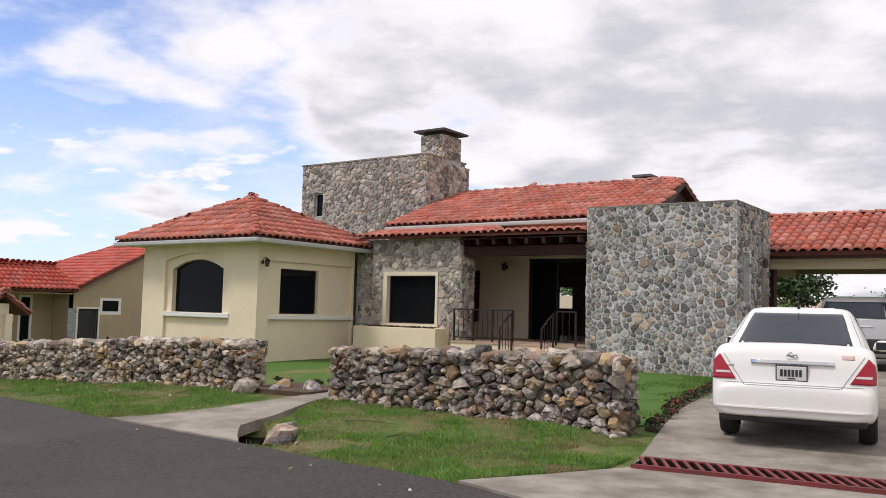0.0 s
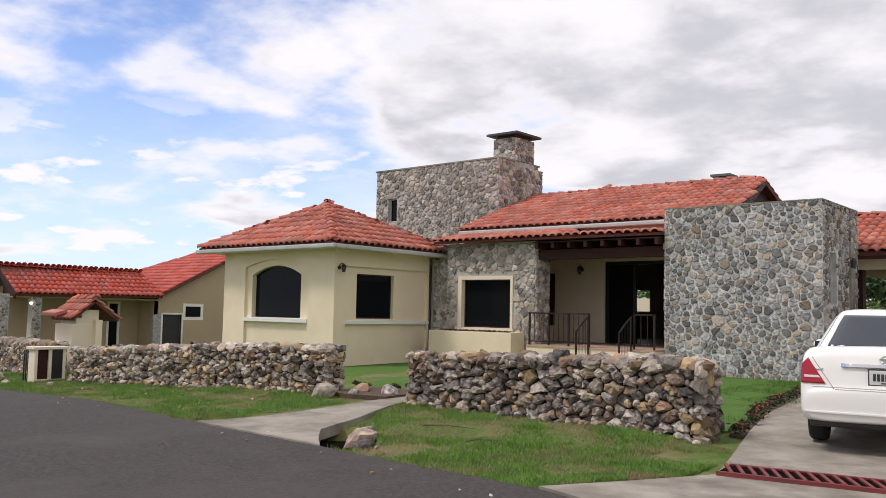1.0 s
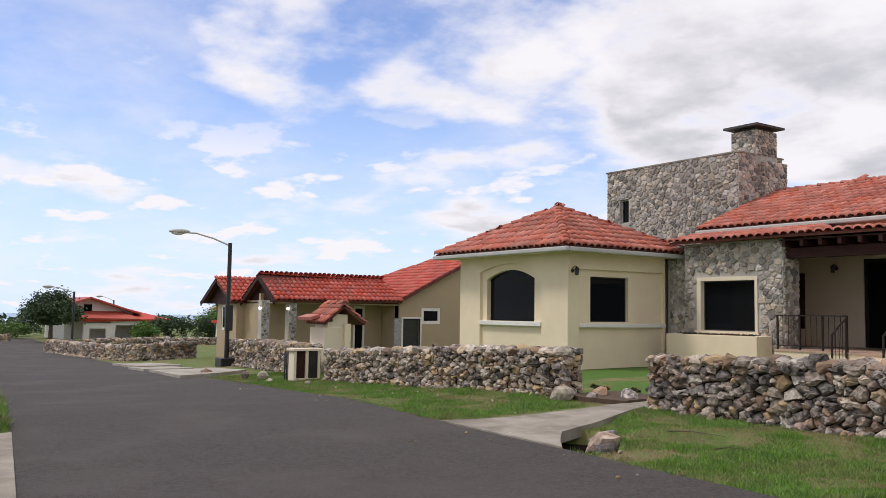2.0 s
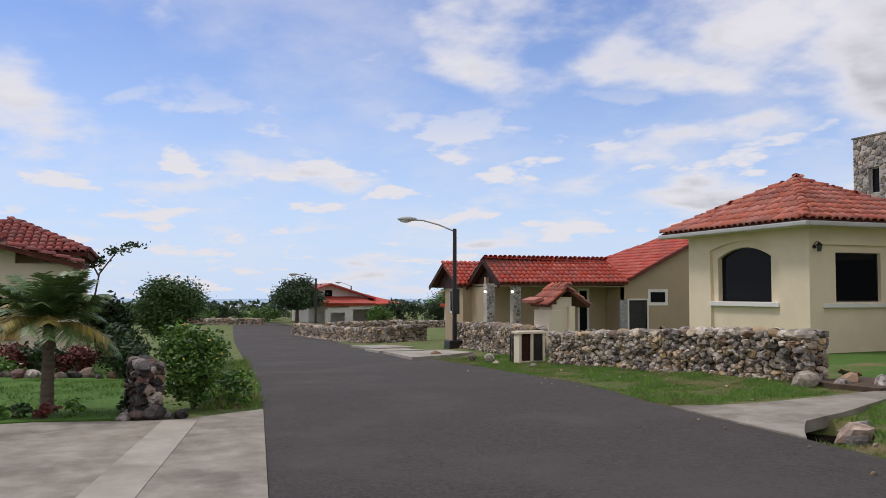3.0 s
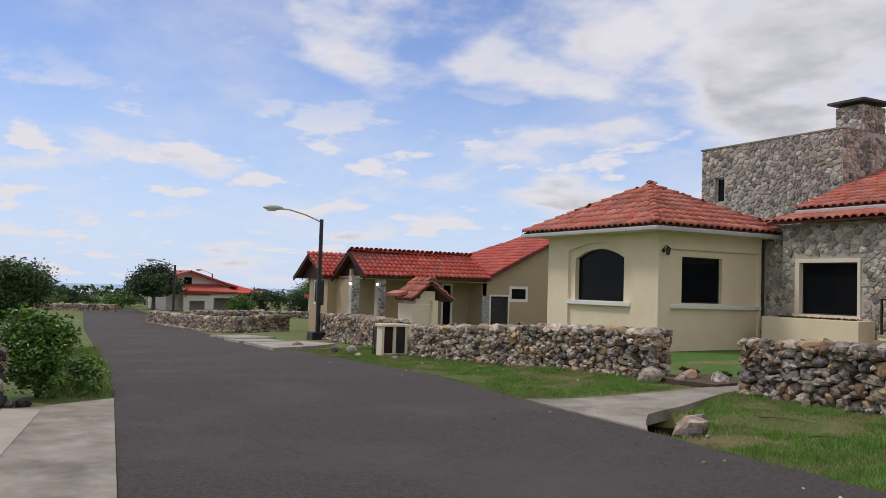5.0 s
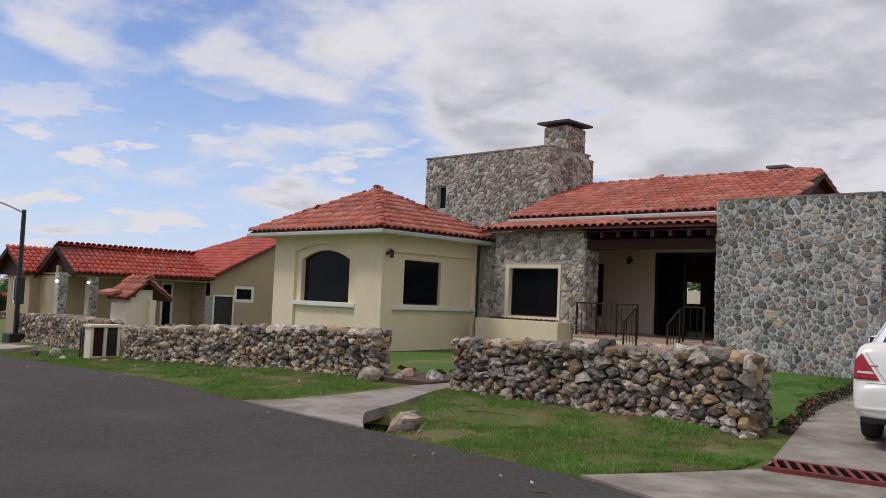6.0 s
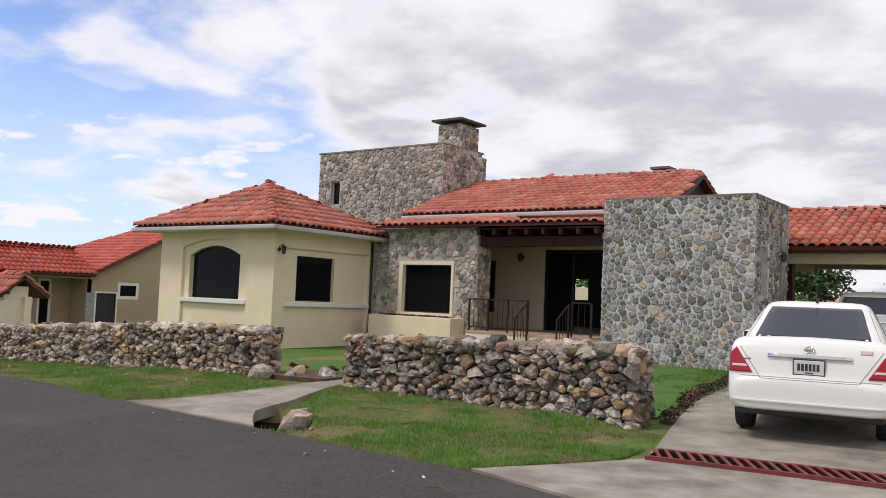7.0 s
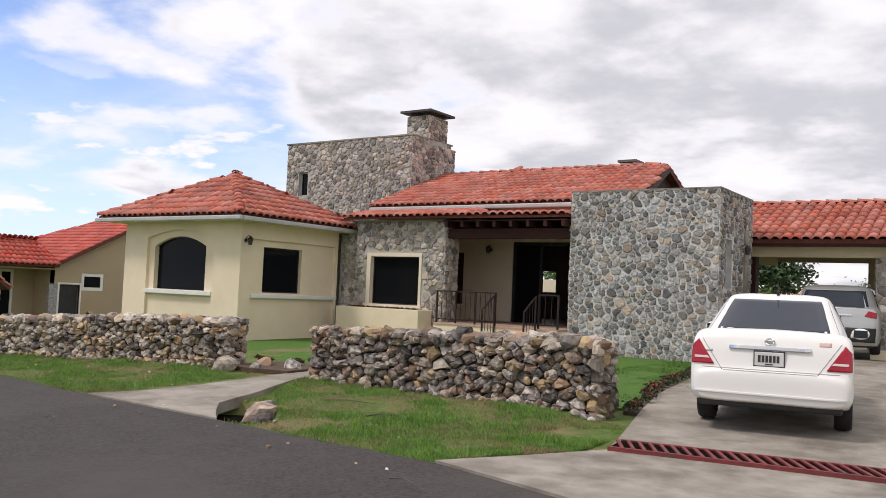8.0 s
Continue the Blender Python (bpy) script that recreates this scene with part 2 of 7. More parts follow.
PLATE_WHITE = material("plate_white", (0.62, 0.62, 0.6), (0.66, 0.66, 0.64), 4, 0.4)
INK = material("dark_ink", (0.03, 0.03, 0.035), (0.045, 0.045, 0.05), 4, 0.5)
GLASS_DARK = glass_material("dark_glass", (0.008, 0.009, 0.011))
GLASS_CAR = glass_material("tinted_car_glass", (0.03, 0.036, 0.048), 0.05, 0.4)
# near-black without gloss: painted shade for the ditch hole and grate channel
VOID = material("hole_shade", (0.006, 0.005, 0.004), (0.014, 0.011, 0.009), 8, 1.0, spec=0.0)
# pale blue-grey: the haze of distance is mixed into the sea colour
SEA = material("haze_tinted_sea", (0.30, 0.42, 0.56), (0.33, 0.45, 0.58), 0.002, 0.9)
LAMP_GLASS = material("lamp_glass", (0.6, 0.6, 0.56), (0.7, 0.7, 0.66), 4, 0.2)

# ---- building helpers ----
UP = Vector((0, 0, 1))
rng = random.Random(11)


def mesh_of(name, verts, faces, mat, smooth=False):
    me = bpy.data.meshes.new(name)
    me.from_pydata([tuple(v) for v in verts], [], faces)
    me.materials.append(mat)
    if smooth:
        me.polygons.foreach_set("use_smooth", [True] * len(me.polygons))
    me.update()
    return me


def raw(name, verts, faces, mat, parent=None, label="", smooth=False):
    ob = new(name, mesh_of(name, verts, faces, mat, smooth))
    ob.parent = parent
    if label:
        ob["label"] = label
    return ob


def part(name, bm, mat, parent=None, label="", smooth=False, bevel=0.0):
    bmesh.ops.recalc_face_normals(bm, faces=bm.faces)
    me = bpy.data.meshes.new(name)
    bm.to_mesh(me)
    bm.free()
    me.materials.append(mat)
    if smooth:
        me.polygons.foreach_set("use_smooth", [True] * len(me.polygons))
    ob = new(name, me)
    ob.parent = parent
    if label:
        ob["label"] = label
    if bevel:
        md = ob.modifiers.new("bevel", "BEVEL")
        md.width, md.segments, md.limit_method = bevel, 2, "ANGLE"
    return ob


def thing(name, label, category, m=None, group="", kind=""):
    ob = new(name)
    ob.empty_display_size = 0.2
    if m is not None:
        ob.matrix_world = m
    return tagged(ob, label, category, group, kind)


def add_box(bm, x0, x1, y0, y1, z0, z1, m=None):
    vs = [Vector((x, y, z)) for x in (x0, x1) for y in (y0, y1) for z in (z0, z1)]
    vs = [bm.verts.new(m @ v if m else v) for v in vs]
    for f in ((0, 1, 3, 2), (4, 6, 7, 5), (0, 4, 5, 1), (2, 3, 7, 6), (0, 2, 6, 4), (1, 5, 7, 3)):
        bm.faces.new([vs[i] for i in f])
    return bm


def boxes(*rows, m=None):
    bm = bmesh.new()
    for r in rows:
        add_box(bm, *r, m=m)
    return bm


def add_prism(bm, pts, z0, z1, m=None):
    """A flat polygon (x, y) raised from z0 to z1."""
    lo = [bm.verts.new((m @ Vector((x, y, z0))) if m else (x, y, z0)) for x, y in pts]
    hi = [bm.verts.new((m @ Vector((x, y, z1))) if m else (x, y, z1)) for x, y in pts]
    bm.faces.new(lo[::-1])
    bm.faces.new(hi)
    for i in range(len(pts)):
        j = (i + 1) % len(pts)
        bm.faces.new((lo[i], lo[j], hi[j], hi[i]))
    return bm


def add_tube(bm, path, r, sides=8, r1=None):
    """A round bar along a list of points; r to r1 from start to end."""
    path = [Vector(p) for p in path]
    r1 = r if r1 is None else r1
    rings = []
    for i, p in enumerate(path):
        d = (path[min(i + 1, len(path) - 1)] - path[max(i - 1, 0)]).normalized()
        side = d.cross(UP if abs(d.z) < 0.95 else Vector((1, 0, 0))).normalized()
        top = side.cross(d)
        rr = r + (r1 - r) * i / max(1, len(path) - 1)
        rings.append([bm.verts.new(p + rr * (math.cos(2 * math.pi * k / sides) * side + math.sin(2 * math.pi * k / sides) * top)) for k in range(sides)])
    for a, b in zip(rings, rings[1:]):
        for k in range(sides):
            bm.faces.new((a[k], a[(k + 1) % sides], b[(k + 1) % sides], b[k]))
    bm.faces.new(rings[0][::-1])
    bm.faces.new(rings[-1])
    return bm


def tube(path, r, sides=8, r1=None):
    return add_tube(bmesh.new(), path, r, sides, r1)


FRONT = lambda y: Matrix(((1, 0, 0, 0), (0, 1, 0, y), (0, 0, 1, 0), (0, 0, 0, 1)))
SIDE = lambda x: Matrix(((0, -1, 0, x), (1, 0, 0, 0), (0, 0, 1, 0), (0, 0, 0, 1)))


def holed(m, u0, u1, z0, z1, holes, thick=0.2):
    """A wall in its own frame (u along, depth inwards, z up) with openings (a, b, low, high) cut through."""
    bm = bmesh.new()
    cuts = sorted({u0, u1, *[h[0] for h in holes], *[h[1] for h in holes]})
    for a, b in zip(cuts, cuts[1:]):
        at = z0
        for h in sorted([h for h in holes if h[0] <= a + 1e-6 and h[1] >= b - 1e-6], key=lambda h: h[2]):
            if h[2] > at + 1e-4:
                add_box(bm, a, b, 0, thick, at, h[2], m)
            at = h[3]
        if z1 > at + 1e-4:
            add_box(bm, a, b, 0, thick, at, z1, m)
    bmesh.ops.remove_doubles(bm, verts=bm.verts, dist=1e-5)
    return bm


def smoothstep(a, b, v):
    t = min(1.0, max(0.0, (v - a) / (b - a)))
    return t * t * (3 - 2 * t)


def lerp_table(table, v):
    if v <= table[0][0]:
        return table[0][1]
    for (a, p), (b, q) in zip(table, table[1:]):
        if v <= b:
            return p + (q - p) * (v - a) / (b - a)
    return table[-1][1]


# edges of the road by distance along it (d = -x)
ROAD_NEAR = [(-14, -1.2), (3, 0.4), (6.3, 0.9), (11.2, 1.54), (15, 2.0), (24, 2.9), (50, 5.4), (90, 9.6)]
ROAD_FAR = [(-14, 4.4), (2.8, 5.85), (4.2, 6.35), (5.6, 6.36), (7.2, 6.5), (9.75, 6.66), (13, 7.0), (24, 8.0), (50, 10.6), (90, 14.5)]


def ground_z(x, y):
    d = -x
    fall = 0.035 * max(0.0, d - 13) if d < 45 else 0.035 * 32 + 0.011 * (d - 45)
    if d < 60:
        fall *= 1 - (1 - smoothstep(-2.5, 1.5, y)) * (1 - smoothstep(26, 45, d)) * 0.9
    far = lerp_table(ROAD_FAR, d)
    on_drive = smoothstep(-4.9, -4.0, x)
    rise = (0.11 * smoothstep(far + 0.3, far + 3.2, y) + 0.08 * smoothstep(11.5, 18, y)) * (1 - on_drive)
    drive = 0.36 * min(1.0, max(0.0, (y - 8.0) / 13)) * on_drive
    return rise + drive - fall


def conform(name, pts_left, pts_right, n_across, lift, mat, thick=0.1, parent=None, label=""):
    """A paved strip between two polylines, laid on the ground, with a slab edge."""
    verts, faces = [], []
    rows = len(pts_left)
    for (ax, ay), (bx, by) in zip(pts_left, pts_right):
        for k in range(n_across + 1):
            x, y = ax + (bx - ax) * k / n_across, ay + (by - ay) * k / n_across
            verts.append((x, y, ground_z(x, y) + lift))
    w = n_across + 1
    for i in range(rows - 1):
        for k in range(n_across):
            faces.append((i * w + k, i * w + k + 1, (i + 1) * w + k + 1, (i + 1) * w + k))
    rim = [k for k in range(w)] + [i * w + n_across for i in range(1, rows)] + [(rows - 1) * w + k for k in range(n_across - 1, -1, -1)] + [i * w for i in range(rows - 2, 0, -1)]
    base = len(verts)
    for i in rim:
        x, y, z = verts[i]
        verts.append((x, y, z - thick))
    for a in range(len(rim)):
        b = (a + 1) % len(rim)
        faces.append((rim[b], rim[a], base + a, base + b))
    return raw(name, verts, faces, mat, parent, label)


def spread_line(table, n):
    """Points evenly along a polyline."""
    seg = [math.dist(a, b) for a, b in zip(table, table[1:])]
    total, out = sum(seg), []
    for i in range(n):
        s = total * i / (n - 1)
        for (a, b), l in zip(zip(table, table[1:]), seg):
            if s <= l + 1e-9:
                out.append((a[0] + (b[0] - a[0]) * s / l, a[1] + (b[1] - a[1]) * s / l))
                break
            s -= l
    return out


# ---- ground, road, paving ----


def ditch_gap(x, y):
    """Distance from the line of the ditch that dives under the garden path."""
    ax, ay, bx, by = -7.28, 6.84, -8.05, 7.45
    f = min(1.0, max(0.0, ((x - ax) * (bx - ax) + (y - ay) * (by - ay)) / ((bx - ax) ** 2 + (by - ay) ** 2)))
    return math.hypot(x - ax - (bx - ax) * f, y - ay - (by - ay) * f)



def axis(lo, hi, step, grow):
    v = list(np.arange(lo, hi + 1e-6, step))
    s, a, b = step, v[0], v[-1]
    while b < 2600:
        s *= grow
        a, b = a - s, b + s
        v = [a, *v, b]
    return [float(q) for q in v]


XS, YS = axis(-26, 4, 0.125, 1.2), axis(-5, 15, 0.125, 1.2)
gv, gf = [], []
for y in YS:
    for x in XS:
        z = ground_z(x, y)
        near_, far_ = lerp_table(ROAD_NEAR, -x), lerp_table(ROAD_FAR, -x)
        if near_ + 0.3 < y < far_ - 0.3 and x > -92:
            z -= 0.08
        elif y > far_ and -22 < x < -4.35 and y < 14:
            z += 0.05 * noise.noise((x * 0.9, y * 0.9, 0)) + 0.02 * noise.noise((x * 3, y * 3, 4))
        # the ditch beside the path
        z -= 0.5 * max(0.0, 1 - (ditch_gap(x, y) / 0.42) ** 4)
        r = math.hypot(x, y)
        if r > 200:
            z = min(z, -2.5) - (r - 200) * 0.012
        gv.append((x, y, z))
W = len(XS)
for j in range(len(YS) - 1):
    for i in range(W - 1):
        gf.append((j * W + i, j * W + i + 1, (j + 1) * W + i + 1, (j + 1) * W + i))
tagged(raw("ground", gv, gf, GRASS_SOIL, smooth=True), "grassy verge with bare brown patches of soil", "ground", kind="structure")

ds = [-14 + 1.0 * i for i in range(40)] + [26 + 3 * i for i in range(22)]
road = conform("road", [(-d, lerp_table(ROAD_NEAR, d)) for d in ds], [(-d, lerp_table(ROAD_FAR, d)) for d in ds], 12, 0.015, ASPHALT, 0.06)
tagged(road, "dark grey worn asphalt road", "road", kind="structure")
# far backdrop sheet, its haze painted in the base colour
sea = raw("water", [(-2500, -2500, -17), (-900, -2500, -10.9), (-900, 2500, -10.9), (-2500, 2500, -17)], [(0, 1, 2, 3)], SEA)
tagged(sea, "sea on the horizon, distance haze painted into its blue", "sea", kind="structure")

n = 26
drive = conform("driveway", spread_line([(-4.24, 6.3), (-3.35, 7.93), (-3.55, 8.75), (-4.1, 10.8), (-4.65, 13.2), (-5.2, 16.9), (-5.4, 19), (-5.5, 30)], n),
                spread_line([(1.6, 4.6), (0.7, 7.6), (0.3, 10), (-0.5, 13.4), (-1.3, 17), (-2.2, 20.5), (-2.6, 22), (-2.7, 30)], n), 8, 0.04, CONCRETE, 0.12)
tagged(drive, "stained pale concrete driveway", "driveway", kind="structure")
path = conform("garden_path", spread_line([(-9.85, 6.62), (-9.6, 7.6), (-9.45, 9.0), (-9.6, 10.6), (-9.9, 12.0)], 16), spread_line([(-7.25, 6.48), (-7.7, 6.85), (-8.2, 7.35), (-8.4, 8.15), (-8.95, 9.5), (-9.1, 10.6), (-9.3, 12.0)], 16), 5, 0.035, CONCRETE, 0.14)
tagged(path, "narrow grey concrete path from road to lawn", "path", kind="structure")
left_drive = conform("opposite_driveway", spread_line([(-10.75, -4.5), (-11.0, -1.0), (-10.65, 0.4), (-11.3, 1.56)], 12), spread_line([(-5.6, -4.5), (-5.7, -1.5), (-5.9, 0.2), (-5.6, 0.80)], 12), 6, 0.03, CONCRETE, 0.1)
tagged(left_drive, "weathered grey concrete driveway with stains", "driveway", kind="structure")
strip = conform("drive_strip", [(-10.66, 0.33), (-6.55, -0.46), (-5.9, -0.6)], [(-10.5, 0.70), (-6.5, -0.04), (-5.9, -0.15)], 2, 0.036, CONCRETE_PALE, 0.01)
tagged(strip, "smooth pale concrete strip across the driveway", "driveway", kind="structure")
lawn = conform("left_lawn", spread_line([(-20, -9), (-19.5, -1.6), (-21.5, 0.4)], 14), spread_line([(-11.05, -9), (-11.1, -1.0), (-11.0, 0.2)], 14), 12, 0.03, LAWN, 0.05)
tagged(lawn, "mown green lawn", "lawn", kind="structure")
lawn2 = conform("house_lawn", [(-24, 10.6), (-20, 10.2), (-15, 10.2), (-9.9, 10.9), (-6, 10.4), (-4.3, 10.6)], [(-24, 20), (-20, 20), (-15, 19.5), (-9.9, 19.5), (-5.6, 18.9), (-5.2, 18.0)], 14, 0.03, LAWN, 0.05)
tagged(lawn2, "mown green lawn in front of the house", "lawn", kind="structure")


def roof_bed(parent, pts, mat, thick=0.09):
    """The solid slab under the tiles."""
    pts = [Vector(p) for p in pts]
    nrm = (pts[1] - pts[0]).cross(pts[2] - pts[0]).normalized()
    if nrm.z < 0:
        nrm = -nrm
    bm = bmesh.new()
    lo, hi = [bm.verts.new(p - nrm * thick) for p in pts], [bm.verts.new(p) for p in pts]
    bm.faces.new(lo[::-1])
    bm.faces.new(hi)
    for i in range(len(pts)):
        j = (i + 1) % len(pts)
        bm.faces.new((lo[i], lo[j], hi[j], hi[i]))
    return bm


def tile_mesh(mat, w, l):
    verts, faces, k = [], [], 6
    for ring in range(3):
        for i in range(k + 1):
            a = math.pi * i / k
            r = w * (0.50 if ring != 2 else 0.41)
            if ring == 1:
                r *= 0.86
            lift = (0.036, 0.0, 0.008)[ring]
            verts.append((-math.cos(a) * r, (0, l, 0)[ring], math.sin(a) * r * 0.74 + lift))
    n_ = k + 1
    for i in range(k):
        faces.append((i, i + 1, n_ + i + 1, n_ + i))
        faces.append((i + 1, i, 2 * n_ + i, 2 * n_ + i + 1))
    return mesh_of("roof_tile", verts, faces, mat, True)


def inside(poly, p):
    c = False
    for (ax, ay), (bx, by) in zip(poly, poly[1:] + poly[:1]):
        if (ay > p[1]) != (by > p[1]) and p[0] < (bx - ax) * (p[1] - ay) / (by - ay) + ax:
            c = not c
    return c


LATER = []


def tiled(parent, corners, mat, w=0.232, row=0.365, singles=150):
    """Rows of barrel tiles on a roof slope; corners start with the two ends of the eave. The single tiles are made at the end."""
    o, e = Vector(corners[0]), Vector(corners[1])
    u = (e - o).normalized()
    nrm = u.cross(Vector(corners[2]) - o).normalized()
    if nrm.z < 0:
        u, o = -u, e
        nrm = u.cross(Vector(corners[2]) - o).normalized()
    v = nrm.cross(u)
    flat_ = [((Vector(c) - o).dot(u), (Vector(c) - o).dot(v)) for c in corners]
    us, vs = [f[0] for f in flat_], [f[1] for f in flat_]
    spots = []
    r = 0
    while r * row < max(vs):
        c = 0
        while min(us) + (c + 0.5) * w < max(us):
            p = (min(us) + (c + 0.5) * w, r * row - 0.05)
            if inside(flat_, (p[0], max(0.01, p[1] + row * 0.45))):
                spots.append(p)
            c += 1
        r += 1
    base = Matrix((u, v, nrm)).transposed().to_4x4()
    place = []
    for a, b in spots:
        q = o + u * a + v * b + nrm * 0.004
        place.append(Matrix.Translation(q) @ base @ Euler((rng.uniform(-0.02, 0.02), 0, rng.uniform(-0.025, 0.025))).to_matrix().to_4x4())
    LATER.append((parent, mat, place, w, row, singles))


def caps(parent, p0, p1, mat, w=0.2, row=0.38, name="ridge_tiles"):
    """A row of ridge tiles from low to high, joined."""
    p0, p1 = Vector(p0), Vector(p1)
    d = p1 - p0
    v = d.normalized()
    u = v.cross(UP).normalized()
    nrm = u.cross(v)
    base = Matrix((u, v, nrm)).transposed().to_4x4()
    me = tile_mesh(mat, w, row * 1.15)
    vs = [x.co.copy() for x in me.vertices]
    fs = [tuple(p.vertices) for p in me.polygons]
    verts, faces = [], []
    for i in range(max(1, int(d.length / row))):
        m = Matrix.Translation(p0 + v * (i * row) + nrm * 0.015) @ base
        k = len(verts)
        verts += [m @ x for x in vs]
        faces += [tuple(k + j for j in f) for f in fs]
    bpy.data.meshes.remove(me)
    raw(name, verts, faces, mat, parent, smooth=True)


def stone_cells(w, h, mean, seed, keep, squat=1.2):
    """Rounded uneven cells that fill a rectangle: lists of (centre, outline)."""
    r = random.Random(seed)
    pts, grid, cell = [], {}, mean
    tries = int(w * h / mean ** 2 * 40)
    for _ in range(tries):
        p = (r.uniform(0, w), r.uniform(0, h))
        gap = mean * r.choice((0.5, 0.66, 0.88, 1.12))
        gx, gy = int(p[0] / cell), int(p[1] / cell)
        if all(math.hypot(p[0] - q[0], (p[1] - q[1]) * squat) > max(gap, q[2]) * 0.93 for i in range(gx - 1, gx + 2) for j in range(gy - 1, gy + 2) for q in grid.get((i, j), ())):
            q = (*p, gap)
            pts.append(q)
            grid.setdefault((gx, gy), []).append(q)
    out = []
    for p in pts:
        gx, gy = int(p[0] / cell), int(p[1] / cell)
        s = mean * 0.95
        poly = [(max(0, p[0] - s), max(0, p[1] - s)), (min(w, p[0] + s), max(0, p[1] - s)), (min(w, p[0] + s), min(h, p[1] + s)), (max(0, p[0] - s), min(h, p[1] + s))]
        for i in range(gx - 2, gx + 3):
            for j in range(gy - 2, gy + 3):
                for q in grid.get((i, j), ()):
                    if q is p:
                        continue
                    f = 0.5 + 0.18 * (p[2] - q[2]) / (p[2] + q[2])
                    nx, ny = q[0] - p[0], (q[1] - p[1]) * squat * squat / 1.44
                    lim = (nx * (q[0] - p[0]) + ny * (q[1] - p[1])) * f
                    nxt = []
                    for (ax, ay), (bx, by) in zip(poly, poly[1:] + poly[:1]):
                        da, db = (ax - p[0]) * nx + (ay - p[1]) * ny - lim, (bx - p[0]) * nx + (by - p[1]) * ny - lim
                        if da <= 0:
                            nxt.append((ax, ay))
                        if (da < 0) != (db < 0) and da != db:
                            t = da / (da - db)
                            nxt.append((ax + (bx - ax) * t, ay + (by - ay) * t))
                    poly = nxt
                    if not poly:
                        break
        if len(poly) < 3:
            continue
        cx, cy = sum(a for a, _ in poly) / len(poly), sum(b for _, b in poly) / len(poly)
        if not keep(cx, cy):
            continue
        cut = []
        for (ax, ay), (bx, by) in zip(poly, poly[1:] + poly[:1]):
            if math.hypot(bx - ax, by - ay) > 0.012:
                cut += [(ax * 0.88 + bx * 0.12, ay * 0.88 + by * 0.12), (ax * 0.12 + bx * 0.88, ay * 0.12 + by * 0.88)]
        if len(cut) >= 6:
            out.append(((cx, cy), cut))
    return out


def clad(parent, m, w, h, mean, seed, mat, holes=(), singles=0, joint=0.022, proud=0.038, grow_=None):
    """Cobbles set in mortar over a wall face; m takes (along, depth outwards is -y, up)."""
    def keep(x, y):
        return not any(a - 0.05 < x < b + 0.05 and c - 0.05 < y < d + 0.05 for a, b, c, d in holes) and (grow_ is None or grow_(x, y))

    made = []
    r = random.Random(seed + 1)
    for (cx, cy), cut in stone_cells(w, h, mean, seed, keep, 1.36):
        size = max(math.hypot(x - cx, y - cy) for x, y in cut)
        k = max(0.5, 1 - joint / size)
        t = proud * r.uniform(0.6, 1.2)
        cut = [(x + r.uniform(-1, 1) * size * 0.13, y + r.uniform(-1, 1) * size * 0.13) for x, y in cut]
        k *= r.uniform(0.90, 1.04)
        nn = len(cut)
        vs = [(cx + (x - cx) * k, 0.005, cy + (y - cy) * k) for x, y in cut] + [(cx + (x - cx) * k * 0.82, -t * 0.85 + r.uniform(-0.008, 0.008), cy + (y - cy) * k * 0.82) for x, y in cut]
        vs += [(cx + r.uniform(-0.2, 0.2) * size, -t, cy + r.uniform(-0.2, 0.2) * size)]
        fs = [(i, (i + 1) % nn, nn + (i + 1) % nn, nn + i) for i in range(nn)] + [(nn + i, nn + (i + 1) % nn, 2 * nn) for i in range(nn)]
        made.append(([m @ Vector(v) for v in vs], fs))
    LATER.append((parent, mat, made, singles))


HULLS = []


def hull_stone(i, mat):
    """A rough field stone: a ball cut by random planes, with uneven faces."""
    r = random.Random(100 + i)
    planes = []
    for _ in range(13):
        v = Vector((r.gauss(0, 1), r.gauss(0, 1), r.gauss(0, 1))).normalized()
        planes.append((v, r.uniform(0.60, 0.94)))
    bm = bmesh.new()
    bmesh.ops.create_icosphere(bm, subdivisions=2, radius=1.0)
    for v in bm.verts:
        d = v.co.normalized()
        q = min([p[1] / max(0.05, d.dot(p[0])) for p in planes] + [1.22])
        v.co = d * q * (1 + 0.08 * noise.noise(d * 2.3 + Vector((i, 0, 0))) + 0.09 * noise.noise(d * 6 + Vector((0, i, 0))))
    me = bpy.data.meshes.new("stone")
    bm.to_mesh(me)
    bm.free()
    me.materials.append(mat)
    return me


STONES = {m_.name: [hull_stone(i, m_) for i in range(14)] for m_ in (ROCK, ROCK_PALE, ROCK_DARK)}


